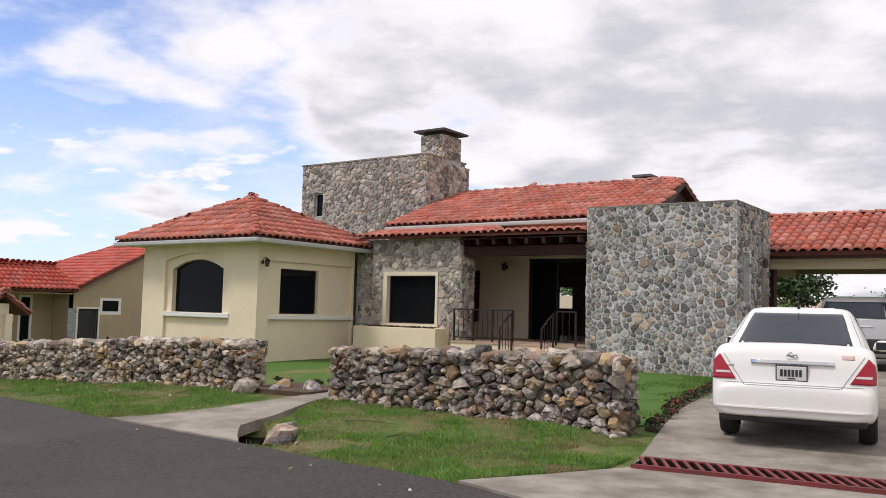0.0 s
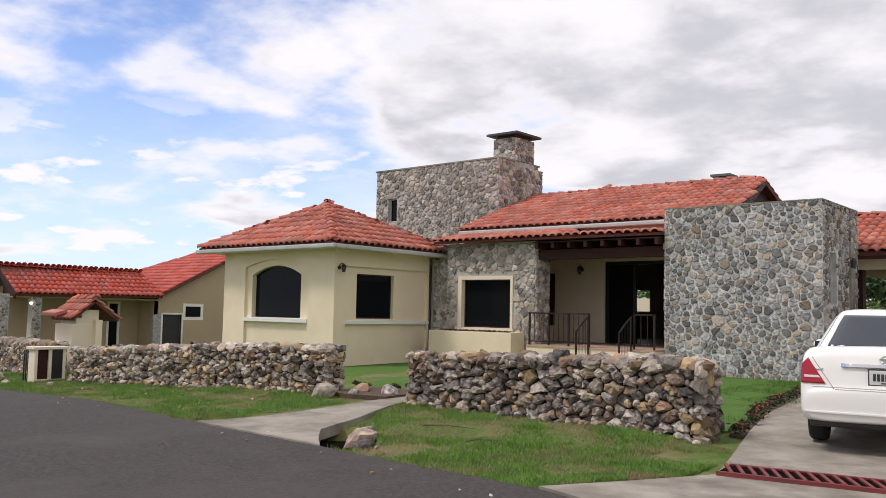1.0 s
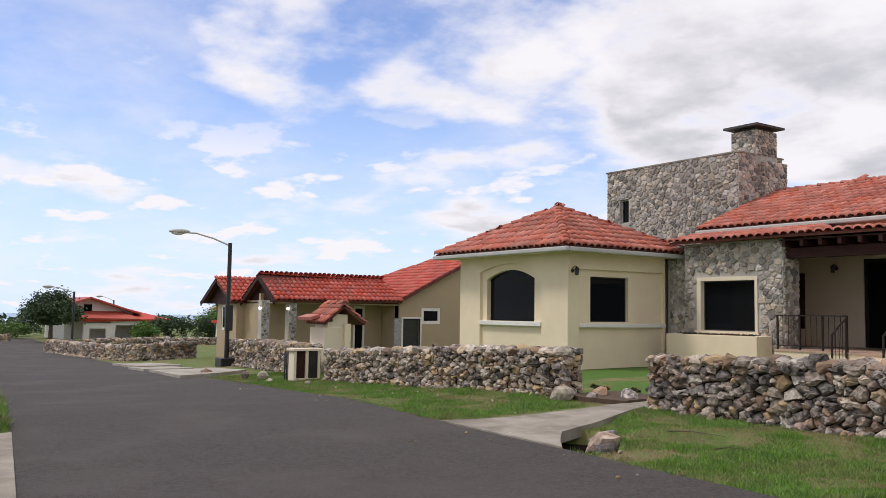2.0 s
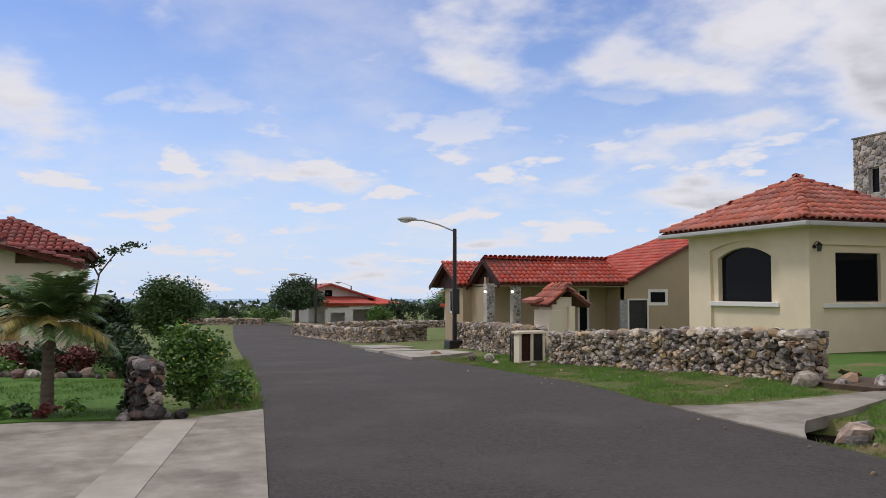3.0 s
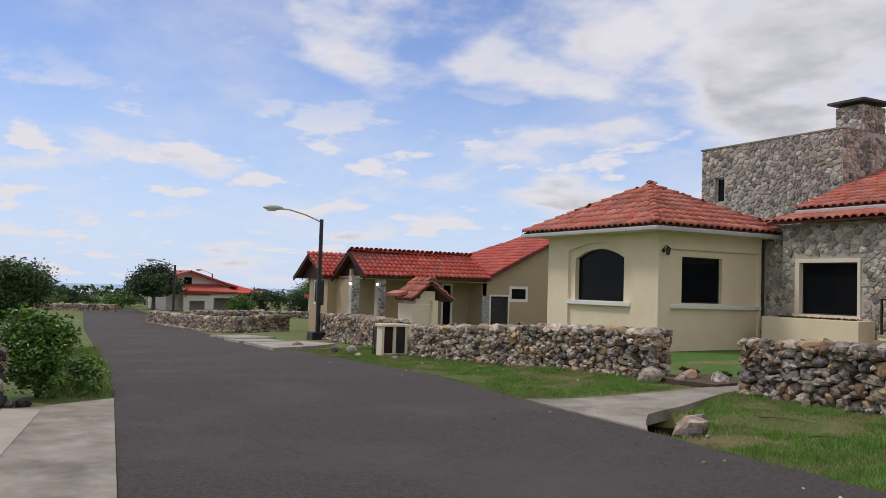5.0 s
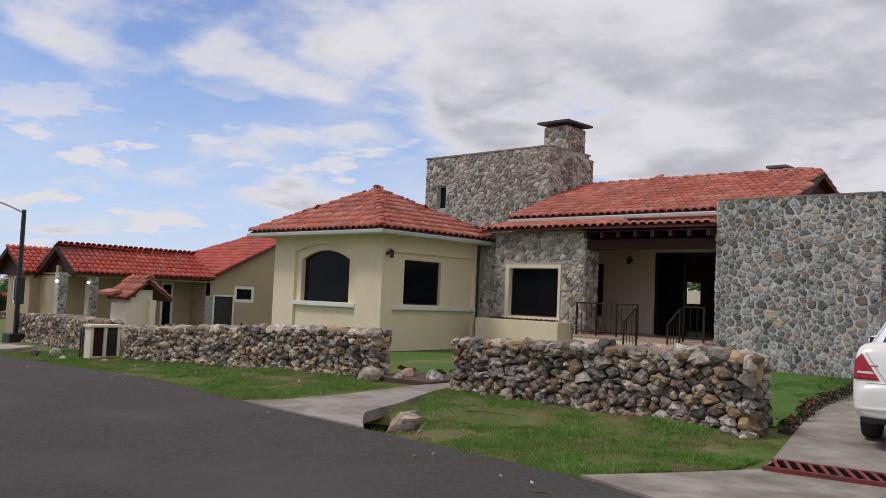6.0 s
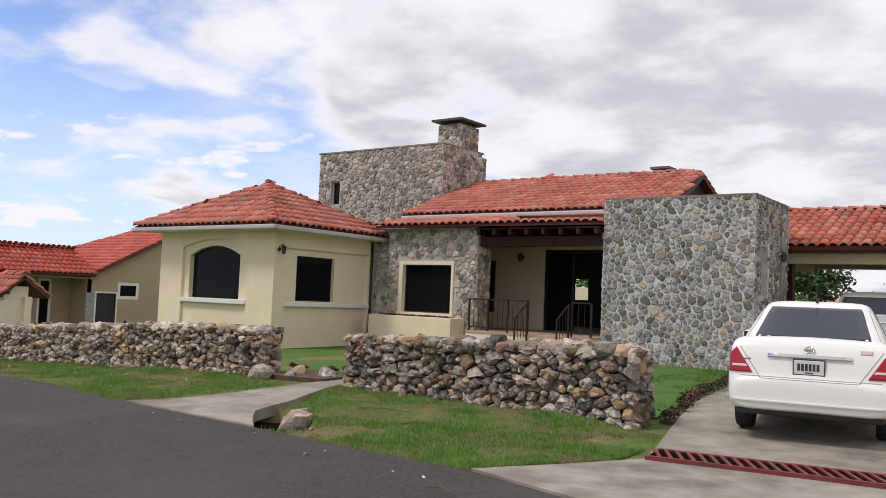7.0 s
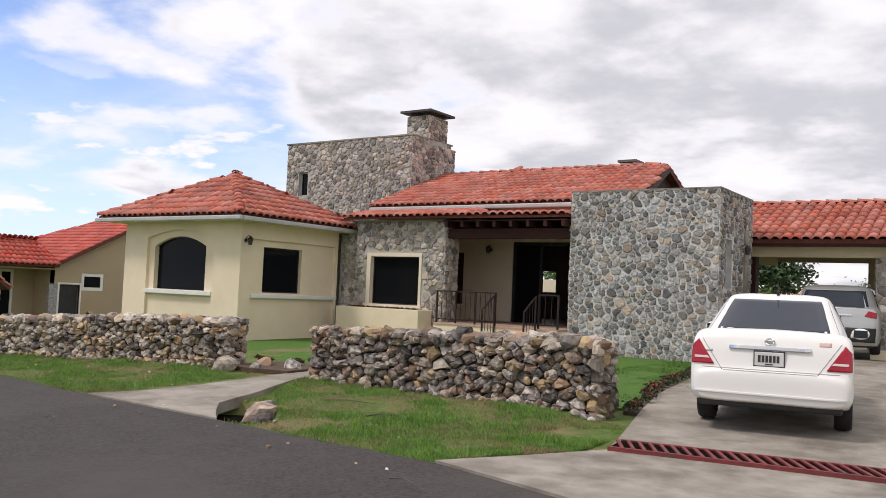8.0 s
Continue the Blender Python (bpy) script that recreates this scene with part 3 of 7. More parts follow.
def rubble_wall(label, line, heights, thick, mats, seed, size=0.2, singles=300, base=None, ends=True):
    """A dry-stone wall along a polyline: a core painted dark as gap shade, and rough stones stacked on both faces and
    the top.
    """
    r = random.Random(seed)
    top = thing("dry_stone_wall", label, "stone wall")
    pts = spread_line(line, 24)
    hs = [heights[0] + (heights[1] - heights[0]) * i / 23 for i in range(24)]
    gz = base or ground_z
    bm = bmesh.new()
    prev = None
    for i, ((x, y), h) in enumerate(zip(pts, hs)):
        a, b = pts[max(0, i - 1)], pts[min(23, i + 1)]
        d = Vector((b[0] - a[0], b[1] - a[1], 0)).normalized()
        s = Vector((-d.y, d.x, 0))
        z = gz(x, y)
        k = max(0.04, thick * 0.5 - 0.07)
        e = d * (0.05 if i == 0 else -0.05 if i == 23 else 0)
        ring = [bm.verts.new(Vector((x, y, z + zz)) + s * o + e) for o, zz in ((-k, -0.1), (k, -0.1), (k, h - 0.1), (-k, h - 0.1))]
        if prev:
            for q in range(4):
                bm.faces.new((prev[q], prev[(q + 1) % 4], ring[(q + 1) % 4], ring[q]))
        else:
            bm.faces.new(ring)
        prev = ring
    bm.faces.new(prev[::-1])
    # the core's colour carries the shade of the gaps
    part("core", bm, CORE, top, "near-black core, painted shade between the stones")
    total = sum(math.dist(a, b) for a, b in zip(line, line[1:]))
    fine = spread_line(line, 200)

    def at(s):
        f = min(198.999, max(0, s / total * 199))
        i = int(f)
        a, b = fine[i], fine[i + 1]
        x, y = a[0] + (b[0] - a[0]) * (f - i), a[1] + (b[1] - a[1]) * (f - i)
        d = Vector((b[0] - a[0], b[1] - a[1], 0)).normalized()
        return Vector((x, y, gz(x, y))), d, Vector((-d.y, d.x, 0)), heights[0] + (heights[1] - heights[0]) * s / total

    spots = []

    def put(s, across, z, w, dp, h, tilt=0.25):
        p, d, sd, _ = at(s)
        q = p + sd * across + UP * z
        rot = Matrix((d, sd, UP)).transposed().to_4x4() @ Euler((r.uniform(-tilt, tilt), r.uniform(-tilt, tilt), r.uniform(-tilt, tilt))).to_matrix().to_4x4()
        spots.append((across, Matrix.Translation(q) @ rot @ Matrix.Diagonal((w * 0.65, dp * 0.62, h * 0.66, 1))))

    def stack(w, h, place, keep, seed_, share):
        """Packed stones over one face; place(u, z, depth) gives the point in the world."""
        made = {m_.name: (m_, []) for m_ in mats}
        for (cx, cy), cut in stone_cells(w, h, size, seed_, keep, 1.55):
            big = max(math.hypot(x - cx, y - cy) for x, y in cut)
            k = max(0.55, 1 - r.uniform(0.004, 0.016) / big)
            t = min(0.13, big * r.uniform(0.35, 1.05))
            sx, sz = r.uniform(-0.25, 0.25) * t, r.uniform(-0.1, 0.35) * t
            cut = [(cx + (x - cx) * k + r.uniform(-1, 1) * big * 0.11, cy + (y - cy) * k + r.uniform(-1, 1) * big * 0.11) for x, y in cut]
            nn = len(cut)
            rows = []
            for f, dp in ((0.97, -0.05), (1.0, t * 0.42), (r.uniform(0.5, 0.78), t * 0.9)):
                for x, y in cut:
                    tip = (x - cx) / big * sx + (y - cy) / big * sz if dp > 0 else 0.0
                    rows.append(place(cx + (x - cx) * f + r.uniform(-1, 1) * big * 0.05, cy + (y - cy) * f + r.uniform(-1, 1) * big * 0.05, dp - tip + (r.uniform(-0.24, 0.24) * t if dp > 0 else 0)))
            rows.append(place(cx + r.uniform(-0.25, 0.25) * big, cy + r.uniform(-0.25, 0.25) * big, t))
            fs = [(q * nn + a, q * nn + (a + 1) % nn, (q + 1) * nn + (a + 1) % nn, (q + 1) * nn + a) for q in range(2) for a in range(nn)]
            fs += [(2 * nn + a, 2 * nn + (a + 1) % nn, 3 * nn) for a in range(nn)]
            made[r.choice(mats).name][1].append((rows, fs))
        for m_, rows in made.values():
            r.shuffle(rows)
            LATER.append((top, m_, rows, share // len(made), "stone", 0, 0))

    H = max(heights)

    def along(sd):
        def place(u, z, dp):
            p, _, side, _ = at(u)
            return p + side * sd * (thick / 2 - 0.08 + dp) + UP * (z - 0.06)
        return place

    def below(u, z):
        return z < at(u)[3] + 0.02 + 0.05 * noise.noise((u * 3.1, seed, 0))

    stack(total, H + 0.08, along(-1), below, seed * 3, singles)
    stack(total, H + 0.08, along(1), below, seed * 3 + 1, 0)
    if ends:
        for s0, way in ((0.0, -1), (total, 1)):
            def cap(u, z, dp, s0=s0, way=way):
                p, d, side, _ = at(s0)
                return p + side * (u - thick / 2) + d * way * (dp - 0.06) + UP * (z - 0.06)
            stack(thick, H + 0.06, cap, lambda u, z, s0=s0: z < at(s0)[3] + 0.02, seed * 3 + 2, 30)
    s = 0.0
    while s < total:
        w = size * r.uniform(0.7, 1.7)
        for lane in (-0.24, 0.22):
            put(min(s + w / 2, total - w * 0.35), (lane + r.uniform(-0.05, 0.05)) * thick, at(s)[3] - size * r.uniform(0.22, 0.42), w * r.uniform(0.75, 1.1), thick * r.uniform(0.42, 0.62), size * r.uniform(0.5, 0.85), 0.25)
        s += w * 0.85
    for _ in range(int(total * 30)):
        put(r.uniform(0, total), -thick * 0.47, r.uniform(0.05, H - 0.12), size * r.uniform(0.25, 0.5), size * 0.4, size * r.uniform(0.2, 0.4), 0.6)
    for _ in range(int(total * 12)):
        put(r.uniform(0, total), -thick * r.uniform(0.46, 0.62), r.uniform(0.0, 0.05), size * r.uniform(0.25, 0.6), size * 0.5, size * r.uniform(0.25, 0.5), 0.6)
    LATER.append((top, [STONES[m_.name] for m_ in mats], spots, min(singles, 60), r.random()))
    return top


# ---- the main house ----


def arch_fill(m, a, b, spring, crown, top, thick, n_=10):
    """The two shoulders between an arch and the straight lintel above it."""
    bm = bmesh.new()
    c, w = (a + b) / 2, (b - a) / 2
    for sgn in (-1, 1):
        arc = [(c + sgn * w * (1 - i / n_), crown - (crown - spring) * (1 - i / n_) ** 2) for i in range(n_ + 1)]
        pts = arc + [(c, top + 0.001), (c + sgn * w, top + 0.001)]
        lo, hi = [bm.verts.new(m @ Vector((x, 0, z))) for x, z in pts], [bm.verts.new(m @ Vector((x, thick, z))) for x, z in pts]
        for i in range(len(pts)):
            j = (i + 1) % len(pts)
            bm.faces.new((lo[i], lo[j], hi[j], hi[i]))
        bm.faces.new(lo)
        bm.faces.new(hi[::-1])
    return bm


def window(parent, m, a, b, z0, z1, depth=0.1, frame_mat=TRIM, pane_mat=GLASS_DARK, bars=1, w=0.05, crown=None, label="dark glass window"):
    """A framed window set in an opening: frame, panes, and a dark room behind is left to the house."""
    win = part("window", boxes((a, a + w, depth, depth + 0.06, z0, z1), (b - w, b, depth, depth + 0.06, z0, z1), (a + w, b - w, depth, depth + 0.06, z0, z0 + w), (a + w, b - w, depth, depth + 0.06, z1 - w, z1), m=m), frame_mat, parent, label)
    step = (b - a - 2 * w) / bars
    for i in range(bars):
        p = part("pane", boxes((a + w + i * step, a + w + (i + 1) * step - (0.03 if i < bars - 1 else 0), depth + 0.02, depth + 0.03, z0 + w, (crown or z1) - (0 if crown else w)), m=m), pane_mat, win)
        if i < bars - 1:
            part("mullion", boxes((a + w + (i + 1) * step - 0.03, a + w + (i + 1) * step, depth + 0.01, depth + 0.05, z0 + w, z1 - w), m=m), BLACK, win)
    return win


def wall_lamp(x, y, z, dx, dy):
    """A small iron carriage lamp on a wall; (dx, dy) points out of the wall."""
    t = thing("wall_lamp", "dark iron carriage lamp on the outside wall", "wall lamp", pose(x, y, z), "carriage lamps on the walls")
    part("bracket", tube([(0, 0, 0.05), (dx * 0.1, dy * 0.1, 0.12), (dx * 0.17, dy * 0.17, 0.1)], 0.012, 6), IRON, t)
    part("backplate", tube([(dx * 0.0, dy * 0.0, 0.0), (dx * 0.02, dy * 0.02, 0.0)], 0.05, 8), IRON, t)
    part("lantern", tube([(dx * 0.17, dy * 0.17, -0.12), (dx * 0.17, dy * 0.17, 0.03)], 0.045, 6, 0.07), INK, t, "small dark lantern")
    part("hood", tube([(dx * 0.17, dy * 0.17, 0.03), (dx * 0.17, dy * 0.17, 0.1)], 0.085, 6, 0.02), IRON, t)


house = thing("house", "cream stucco and grey stone house with terracotta roofs", "house")
F, S = FRONT(15.05), SIDE(-16.4)
part("wing_front_wall", holed(FRONT(15.13), -21.1, -16.6, -0.4, 3.2, [(-19.88, -17.79, 1.29, 2.74)], 0.18), STUCCO, house)
part("arch_shoulder", arch_fill(FRONT(15.13), -19.88, -17.79, 2.46, 2.72, 2.74, 0.18), STUCCO, house)
part("wing_front_frame", holed(F, -21.1, -16.4, -0.4, 3.2, [(-20.12, -17.42, -0.5, 2.90)], 0.08), STUCCO, house)
part("frame_shoulder", arch_fill(F, -20.12, -17.42, 2.68, 2.89, 2.90, 0.08), STUCCO, house)
part("window_sill", boxes((-20.12, -17.42, -0.03, 0.08, 1.165, 1.285), m=F), TRIM, house, bevel=0.012)
part("wing_side_wall", holed(SIDE(-16.48), 15.13, 18.74, -0.4, 3.2, [(15.92, 17.34, 1.31, 2.5)], 0.18), STUCCO, house)
part("wing_side_frame", holed(S, 15.132, 18.74, -0.4, 3.2, [(15.45, 18.66, -0.5, 2.68)], 0.08), STUCCO, house)
part("window_sill", boxes((15.45, 18.74, -0.025, 0.08, 1.165, 1.27), m=S), TRIM, house, bevel=0.012)
part("wing_back_wall", boxes((-21.1, -20.9, 15.3, 19.4, -0.4, 3.2), (-20.9, -16.6, 19.2, 19.4, -0.4, 3.2)), STUCCO, house)
part("wing_ceiling", boxes((-20.9, -16.66, 15.32, 19.2, 2.95, 3.05)), ROOM, house)
part("wing_floor", boxes((-20.9, -16.66, 15.32, 19.2, 0.5, 0.6)), ROOM, house)
part("wing_inner_wall", boxes((-20.88, -20.8, 15.32, 19.18, 0.6, 2.95), (-20.8, -16.67, 19.1, 19.18, 0.6, 2.95)), ROOM, house)
w = part("window", arch_fill(FRONT(15.24), -19.88, -17.79, 2.44, 2.69, 2.74, 0.05), BLACK, house, "arched window with dark glass")
part("pane", boxes((-19.87, -17.8, 0.02, 0.03, 1.3, 2.72), m=FRONT(15.24)), GLASS_DARK, w)
window(house, SIDE(-16.48), 15.92, 17.34, 1.31, 2.5, 0.1, BLACK, GLASS_DARK, 1, 0.03)
wall_lamp(-16.4, 15.2, 2.62, 1, 0)

# hip roof over the wing
hip = new("hip_roof")
hip.parent = house
E0, E1, E2, E3 = (-21.75, 14.58, 3.24), (-15.95, 14.58, 3.24), (-15.95, 19.4, 3.24), (-21.75, 19.4, 3.24)
AP = (-18.95, 17.0, 4.62)
for a, b in ((E0, E1), (E1, E2), (E2, E3), (E3, E0)):
    part("roof_slab", roof_bed(hip, (a, b, AP), TILE_BED), TILE_BED, hip)
tiled(hip, (E0, E1, AP), TILE, singles=120)
tiled(hip, (E1, E2, AP), TILE, singles=90)
tiled(hip, (E2, E3, AP), TILE, singles=0)
tiled(hip, (E3, E0, AP), TILE, singles=0)
for e in (E0, E1, E2, E3):
    caps(hip, e, AP, TILE, 0.24, 0.36, "hip_tiles")
part("soffit", boxes((-21.6, -16.1, 14.7, 19.3, 3.1, 3.16)), STUCCO, house)
part("gutter", boxes((-21.82, -15.88, 14.5, 14.62, 3.08, 3.2)), GUTTER, house, "pale half-round gutter", bevel=0.03)
part("gutter", boxes((-16.0, -15.88, 14.62, 19.3, 3.08, 3.2)), GUTTER, house, bevel=0.03)

# stone tower and chimney
part("tower_wall", holed(FRONT(22.3), -22.14, -16.57, 0.0, 6.58, [(-21.55, -21.11, 4.72, 5.58)], 0.3), MORTAR_WARM, house, "brown and grey cobbles in pale mortar")
part("tower_side_wall", boxes((-16.87, -16.57, 22.6, 24.55, 0, 6.58), (-22.14, -21.84, 22.6, 24.55, 0, 6.58), (-21.84, -16.87, 24.25, 24.55, 0, 6.58), (-21.84, -16.87, 22.6, 24.25, 6.3, 6.45)), MORTAR_WARM, house)
part("parapet", boxes((-22.18, -16.53, 22.26, 22.62, 6.58, 6.63), (-16.89, -16.53, 22.62, 24.59, 6.58, 6.63)), CONCRETE, house)
window(house, FRONT(22.3), -21.55, -21.11, 4.72, 5.58, 0.12, GUTTER, GLASS_DARK, 1, 0.05, label="narrow tower window")
part("chimney", boxes((-17.42, -16.52, 23.1, 24.2, 6.3, 7.4)), MORTAR_WARM, house, "stone chimney stack")
part("chimney_shoulder", boxes((-16.57, -16.4, 23.4, 24.55, 4.3, 6.42)), MORTAR_WARM, house)
part("chimney_cap", boxes((-17.6, -16.34, 22.92, 24.38, 7.5, 7.57), (-17.35, -16.6, 23.2, 24.1, 7.4, 7.5)), material("cap_slate", (0.05, 0.05, 0.052), (0.08, 0.078, 0.075), 5, 0.8), house, "dark flat chimney cap")
stone_t = new("tower_stones")
stone_t.parent = house
clad(stone_t, FRONT(22.3) @ Matrix.Translation((-22.14, 0, 3.2)), 5.57, 3.38, 0.215, 21, COBBLE_WARM, [(0.59, 1.03, 1.52, 2.38)], 220, 0.014)
clad(stone_t, SIDE(-16.57) @ Matrix.Translation((22.3, 0, 3.8)), 2.2, 2.78, 0.215, 22, COBBLE_WARM, [], 0, 0.014)
clad(stone_t, FRONT(23.1) @ Matrix.Translation((-17.42, 0, 6.6)), 0.9, 0.8, 0.2, 23, COBBLE_WARM, [], 0, 0.014)
clad(stone_t, SIDE(-16.52) @ Matrix.Translation((23.1, 0, 6.6)), 1.1, 0.8, 0.2, 24, COBBLE_WARM, [], 0, 0.014)
clad(stone_t, SIDE(-16.4) @ Matrix.Translation((23.4, 0, 4.5)), 1.15, 1.92, 0.21, 25, COBBLE_WARM, [], 0, 0.014)
clad(stone_t, FRONT(23.4) @ Matrix.Translation((-16.57, 0, 4.5)), 0.17, 1.92, 0.16, 26, COBBLE_WARM, [], 0, 0.014)

# main roof with its gable
main = new("main_roof")
main.parent = house
M0, M1, M2, M3 = (-16.5, 20.2, 4.02), (-7.95, 20.2, 4.02), (-8.6, 24.0, 5.46), (-16.5, 24.0, 5.46)
part("roof_slab", roof_bed(main, (M0, M1, M2, M3), TILE_BED, 0.12), TILE_BED, main)
part("roof_slab", roof_bed(main, ((-8.6, 27.8, 4.02), (-16.5, 27.8, 4.02), M3, M2), TILE_BED, 0.12), TILE_BED, main)
tiled(main, (M0, M1, M2, M3), TILE, singles=300)
tiled(main, ((-8.6, 27.8, 4.02), (-16.5, 27.8, 4.02), M3, M2), TILE, singles=0)
caps(main, (-16.5, 24, 5.47), (-8.55, 24, 5.47), TILE)
part("gutter", boxes((-16.45, -8.3, 20.08, 20.2, 3.86, 3.98)), GUTTER, house, bevel=0.03)
part("upper_fascia", boxes((-16.4, -8.6, 20.32, 20.5, 3.4, 3.98)), STUCCO_PINK, house, "salmon painted fascia wall")
bm = bmesh.new()
add_prism(bm, [(20.4, 3.9), (27.6, 3.9), (24, 5.3)], -0.1, 0.1, Matrix(((0, 0, 1, -8.9), (1, 0, 0, 0), (0, 1, 0, 0), (0, 0, 0, 1))))
part("gable_end", bm, WOOD_DARK, house, "dark timber gable end")
part("verge_board", boxes((-0.03, 0.03, 0, 4.2, -0.2, 0.0), m=Matrix.Translation((-7.95, 20.15, 4.0)) @ Matrix.Rotation(math.atan2(0.65, 3.8), 4, "Z") @ Matrix.Rotation(math.atan2(1.44, 3.9), 4, "X")), WOOD_DARK, house)
part("roof_vent", boxes((-10.25, -9.8, 24.4, 24.9, 5.2, 5.68), (-10.32, -9.73, 24.33, 24.97, 5.68, 5.75)), material("vent_grey", (0.1, 0.1, 0.1), (0.15, 0.15, 0.14), 5, 0.8), house, "low dark roof vent")
rear = new("rear_roof")
rear.parent = house
R0, R1, RA = (-18.5, 25.2, 4.9), (-12.5, 25.2, 4.9), (-15.6, 27.6, 6.18)
part("roof_slab", roof_bed(rear, (R0, R1, RA), TILE_BED), TILE_BED, rear)
part("roof_slab", roof_bed(rear, (R1, (-12.5, 30, 4.9), RA), TILE_BED), TILE_BED, rear)
tiled(rear, (R0, R1, RA), TILE, singles=0)
tiled(rear, (R1, (-12.5, 30, 4.9), RA), TILE, singles=0)

# stone bay with its window and low roof
B = FRONT(18.75)
part("bay_wall", holed(B, -15.72, -12.7, 0.0, 3.45, [(-15.3, -13.42, 1.12, 2.54)], 0.28), MORTAR_WARM, house, "brown cobbles in mortar round the window")
part("bay_side_wall", boxes((-12.98, -12.7, 19.03, 19.4, 0.0, 3.45)), MORTAR_WARM, house)
part("bay_return_wall", boxes((-16.48, -15.72, 18.95, 19.2, 0.0, 3.45)), MORTAR_WARM, house)
part("bay_side_wall", boxes((-15.72, -15.55, 19.03, 20.3, 0, 3.45)), MORTAR_WARM, house)
part("bay_surround", boxes((-15.3, -15.17, -0.03, 0.2, 1.12, 2.54), (-13.5, -13.42, -0.03, 0.2, 1.12, 2.54), (-15.17, -13.5, -0.03, 0.2, 2.44, 2.54), (-15.34, -13.38, -0.07, 0.2, 1.05, 1.13), m=B), STUCCO_PALE, house, "cream window surround")
window(house, B, -15.17, -13.5, 1.13, 2.44, 0.12, BLACK, GLASS_DARK, 1, 0.03)
part("bay_room", boxes((-15.55, -12.98, 19.42, 19.5, 0.0, 3.45)), STUCCO_PALE, house)
part("porch_end_wall", boxes((-14.85, -14.65, 19.5, 22.0, 0.0, 3.45)), STUCCO_PALE, house)
stone_b = new("bay_stones")
stone_b.parent = house
clad(stone_b, B @ Matrix.Translation((-15.72, 0, 0.2)), 3.02, 3.2, 0.205, 31, COBBLE_WARM, [(0.40, 2.32, 0.85, 2.40)], 160, 0.013)
clad(stone_b, SIDE(-12.7) @ Matrix.Translation((18.75, 0, 0.2)), 0.65, 3.2, 0.205, 32, COBBLE_WARM, [], 0, 0.013)
clad(stone_b, FRONT(18.95) @ Matrix.Translation((-16.4, 0, 0.2)), 0.68, 3.2, 0.2, 33, COBBLE_WARM, [], 0, 0.013)
low = new("bay_roof")
low.parent = house
L0, L1, L2, L3 = (-16.0, 18.45, 3.5), (-11.9, 18.45, 3.5), (-12.3, 20.3, 3.83), (-16.5, 20.3, 3.83)
part("roof_slab", roof_bed(low, (L0, L1, L2, L3), TILE_BED, 0.06), TILE_BED, low)
tiled(low, (L0, L1, L2, L3), TILE, singles=90)
P0, P1, P2, P3 = (-11.9, 18.45, 3.5), (-9.1, 18.6, 3.5), (-9.1, 20.3, 3.6), (-11.9, 20.3, 3.6)
part("roof_slab", roof_bed(low, (P0, P1, P2, P3), TILE_BED, 0.06), TILE_BED, low)
tiled(low, (P0, P1, P2, P3), TILE, singles=60)
part("porch_beam", boxes((-12.7, -9.12, 18.85, 19.03, 2.95, 3.2)), WOOD_DARK, house, "dark red timber beam")
for i in range(8):
    x = -12.6 + i * 0.48
    part("rafter", boxes((x, x + 0.09, 18.55, 22.0, 3.22, 3.36)), WOOD_DARK, house)
part("porch_ceiling", boxes((-14.65, -9.12, 19.5, 22.0, 3.37, 3.4), (-12.7, -9.12, 18.6, 19.5, 3.37, 3.4)), WOOD_DARK, house)

# porch: slab, back wall, doors, steps
part("porch_slab", boxes((-12.68, -9.12, 18.32, 19.5, 0.0, 0.70), (-14.65, -9.12, 19.5, 22.0, 0.1, 0.70)), STUCCO, house)
part("porch_floor", boxes((-12.68, -9.12, 18.3, 19.5, 0.70, 0.745), (-14.65, -9.12, 19.5, 22.0, 0.70, 0.745)), FLOOR_TILE, house, "reddish tiled porch floor")
part("porch_back_wall", holed(FRONT(22.0), -14.6, -8.9, 0.1, 3.6, [(-12.5, -9.45, 0.745, 3.08)], 0.2), STUCCO_PALE, house)
for i in range(3):
    part("step", boxes((-10.82, -9.72, 18.04 - 0.28 * i, 18.32 - 0.28 * i, 0.0, 0.57 - 0.16 * i)), FLOOR_TILE, house)
door = part("glazed_door", boxes((-12.5, -12.4, 0.04, 0.14, 0.745, 3.08), (-9.55, -9.45, 0.04, 0.14, 0.745, 3.08), (-12.4, -9.55, 0.04, 0.14, 2.98, 3.08), (-11.62, -11.54, 0.04, 0.12, 0.745, 2.98), (-10.42, -10.34, 0.04, 0.12, 0.745, 2.98), m=FRONT(22.0)), BLACK, house, "tall dark glazed doors, middle leaf open")
part("pane", boxes((-12.4, -11.62, 0.07, 0.08, 0.745, 2.98), m=FRONT(22.0)), GLASS_DARK, door)
part("pane", boxes((-10.34, -9.55, 0.07, 0.08, 0.745, 2.98), m=FRONT(22.0)), GLASS_DARK, door)
part("hall_floor", boxes((-15.2, -8.7, 22.2, 28.0, 0.6, 0.74)), FLOOR_TILE, house)
part("hall_ceiling", boxes((-15.2, -8.7, 22.2, 28.0, 3.5, 3.6)), ROOM, house)
part("hall_wall", boxes((-15.4, -15.2, 22.2, 28.0, 0.6, 3.6)), ROOM, house)
part("hall_side_wall", boxes((-8.7, -8.5, 22.2, 28.0, 0.6, 3.6)), ROOM, house)
part("hall_back_wall", holed(FRONT(28.0), -15.2, -8.5, 0.6, 3.6, [(-14.75, -14.1, 1.7, 2.45)], 0.15), ROOM, house)
part("side_window", boxes((-14.55, -14.2, 21.95, 22.0, 1.2, 2.75)), WOOD_DARK, house, "narrow dark porch window")
wall_lamp(-13.25, 22.0, 2.85, 0, -1)


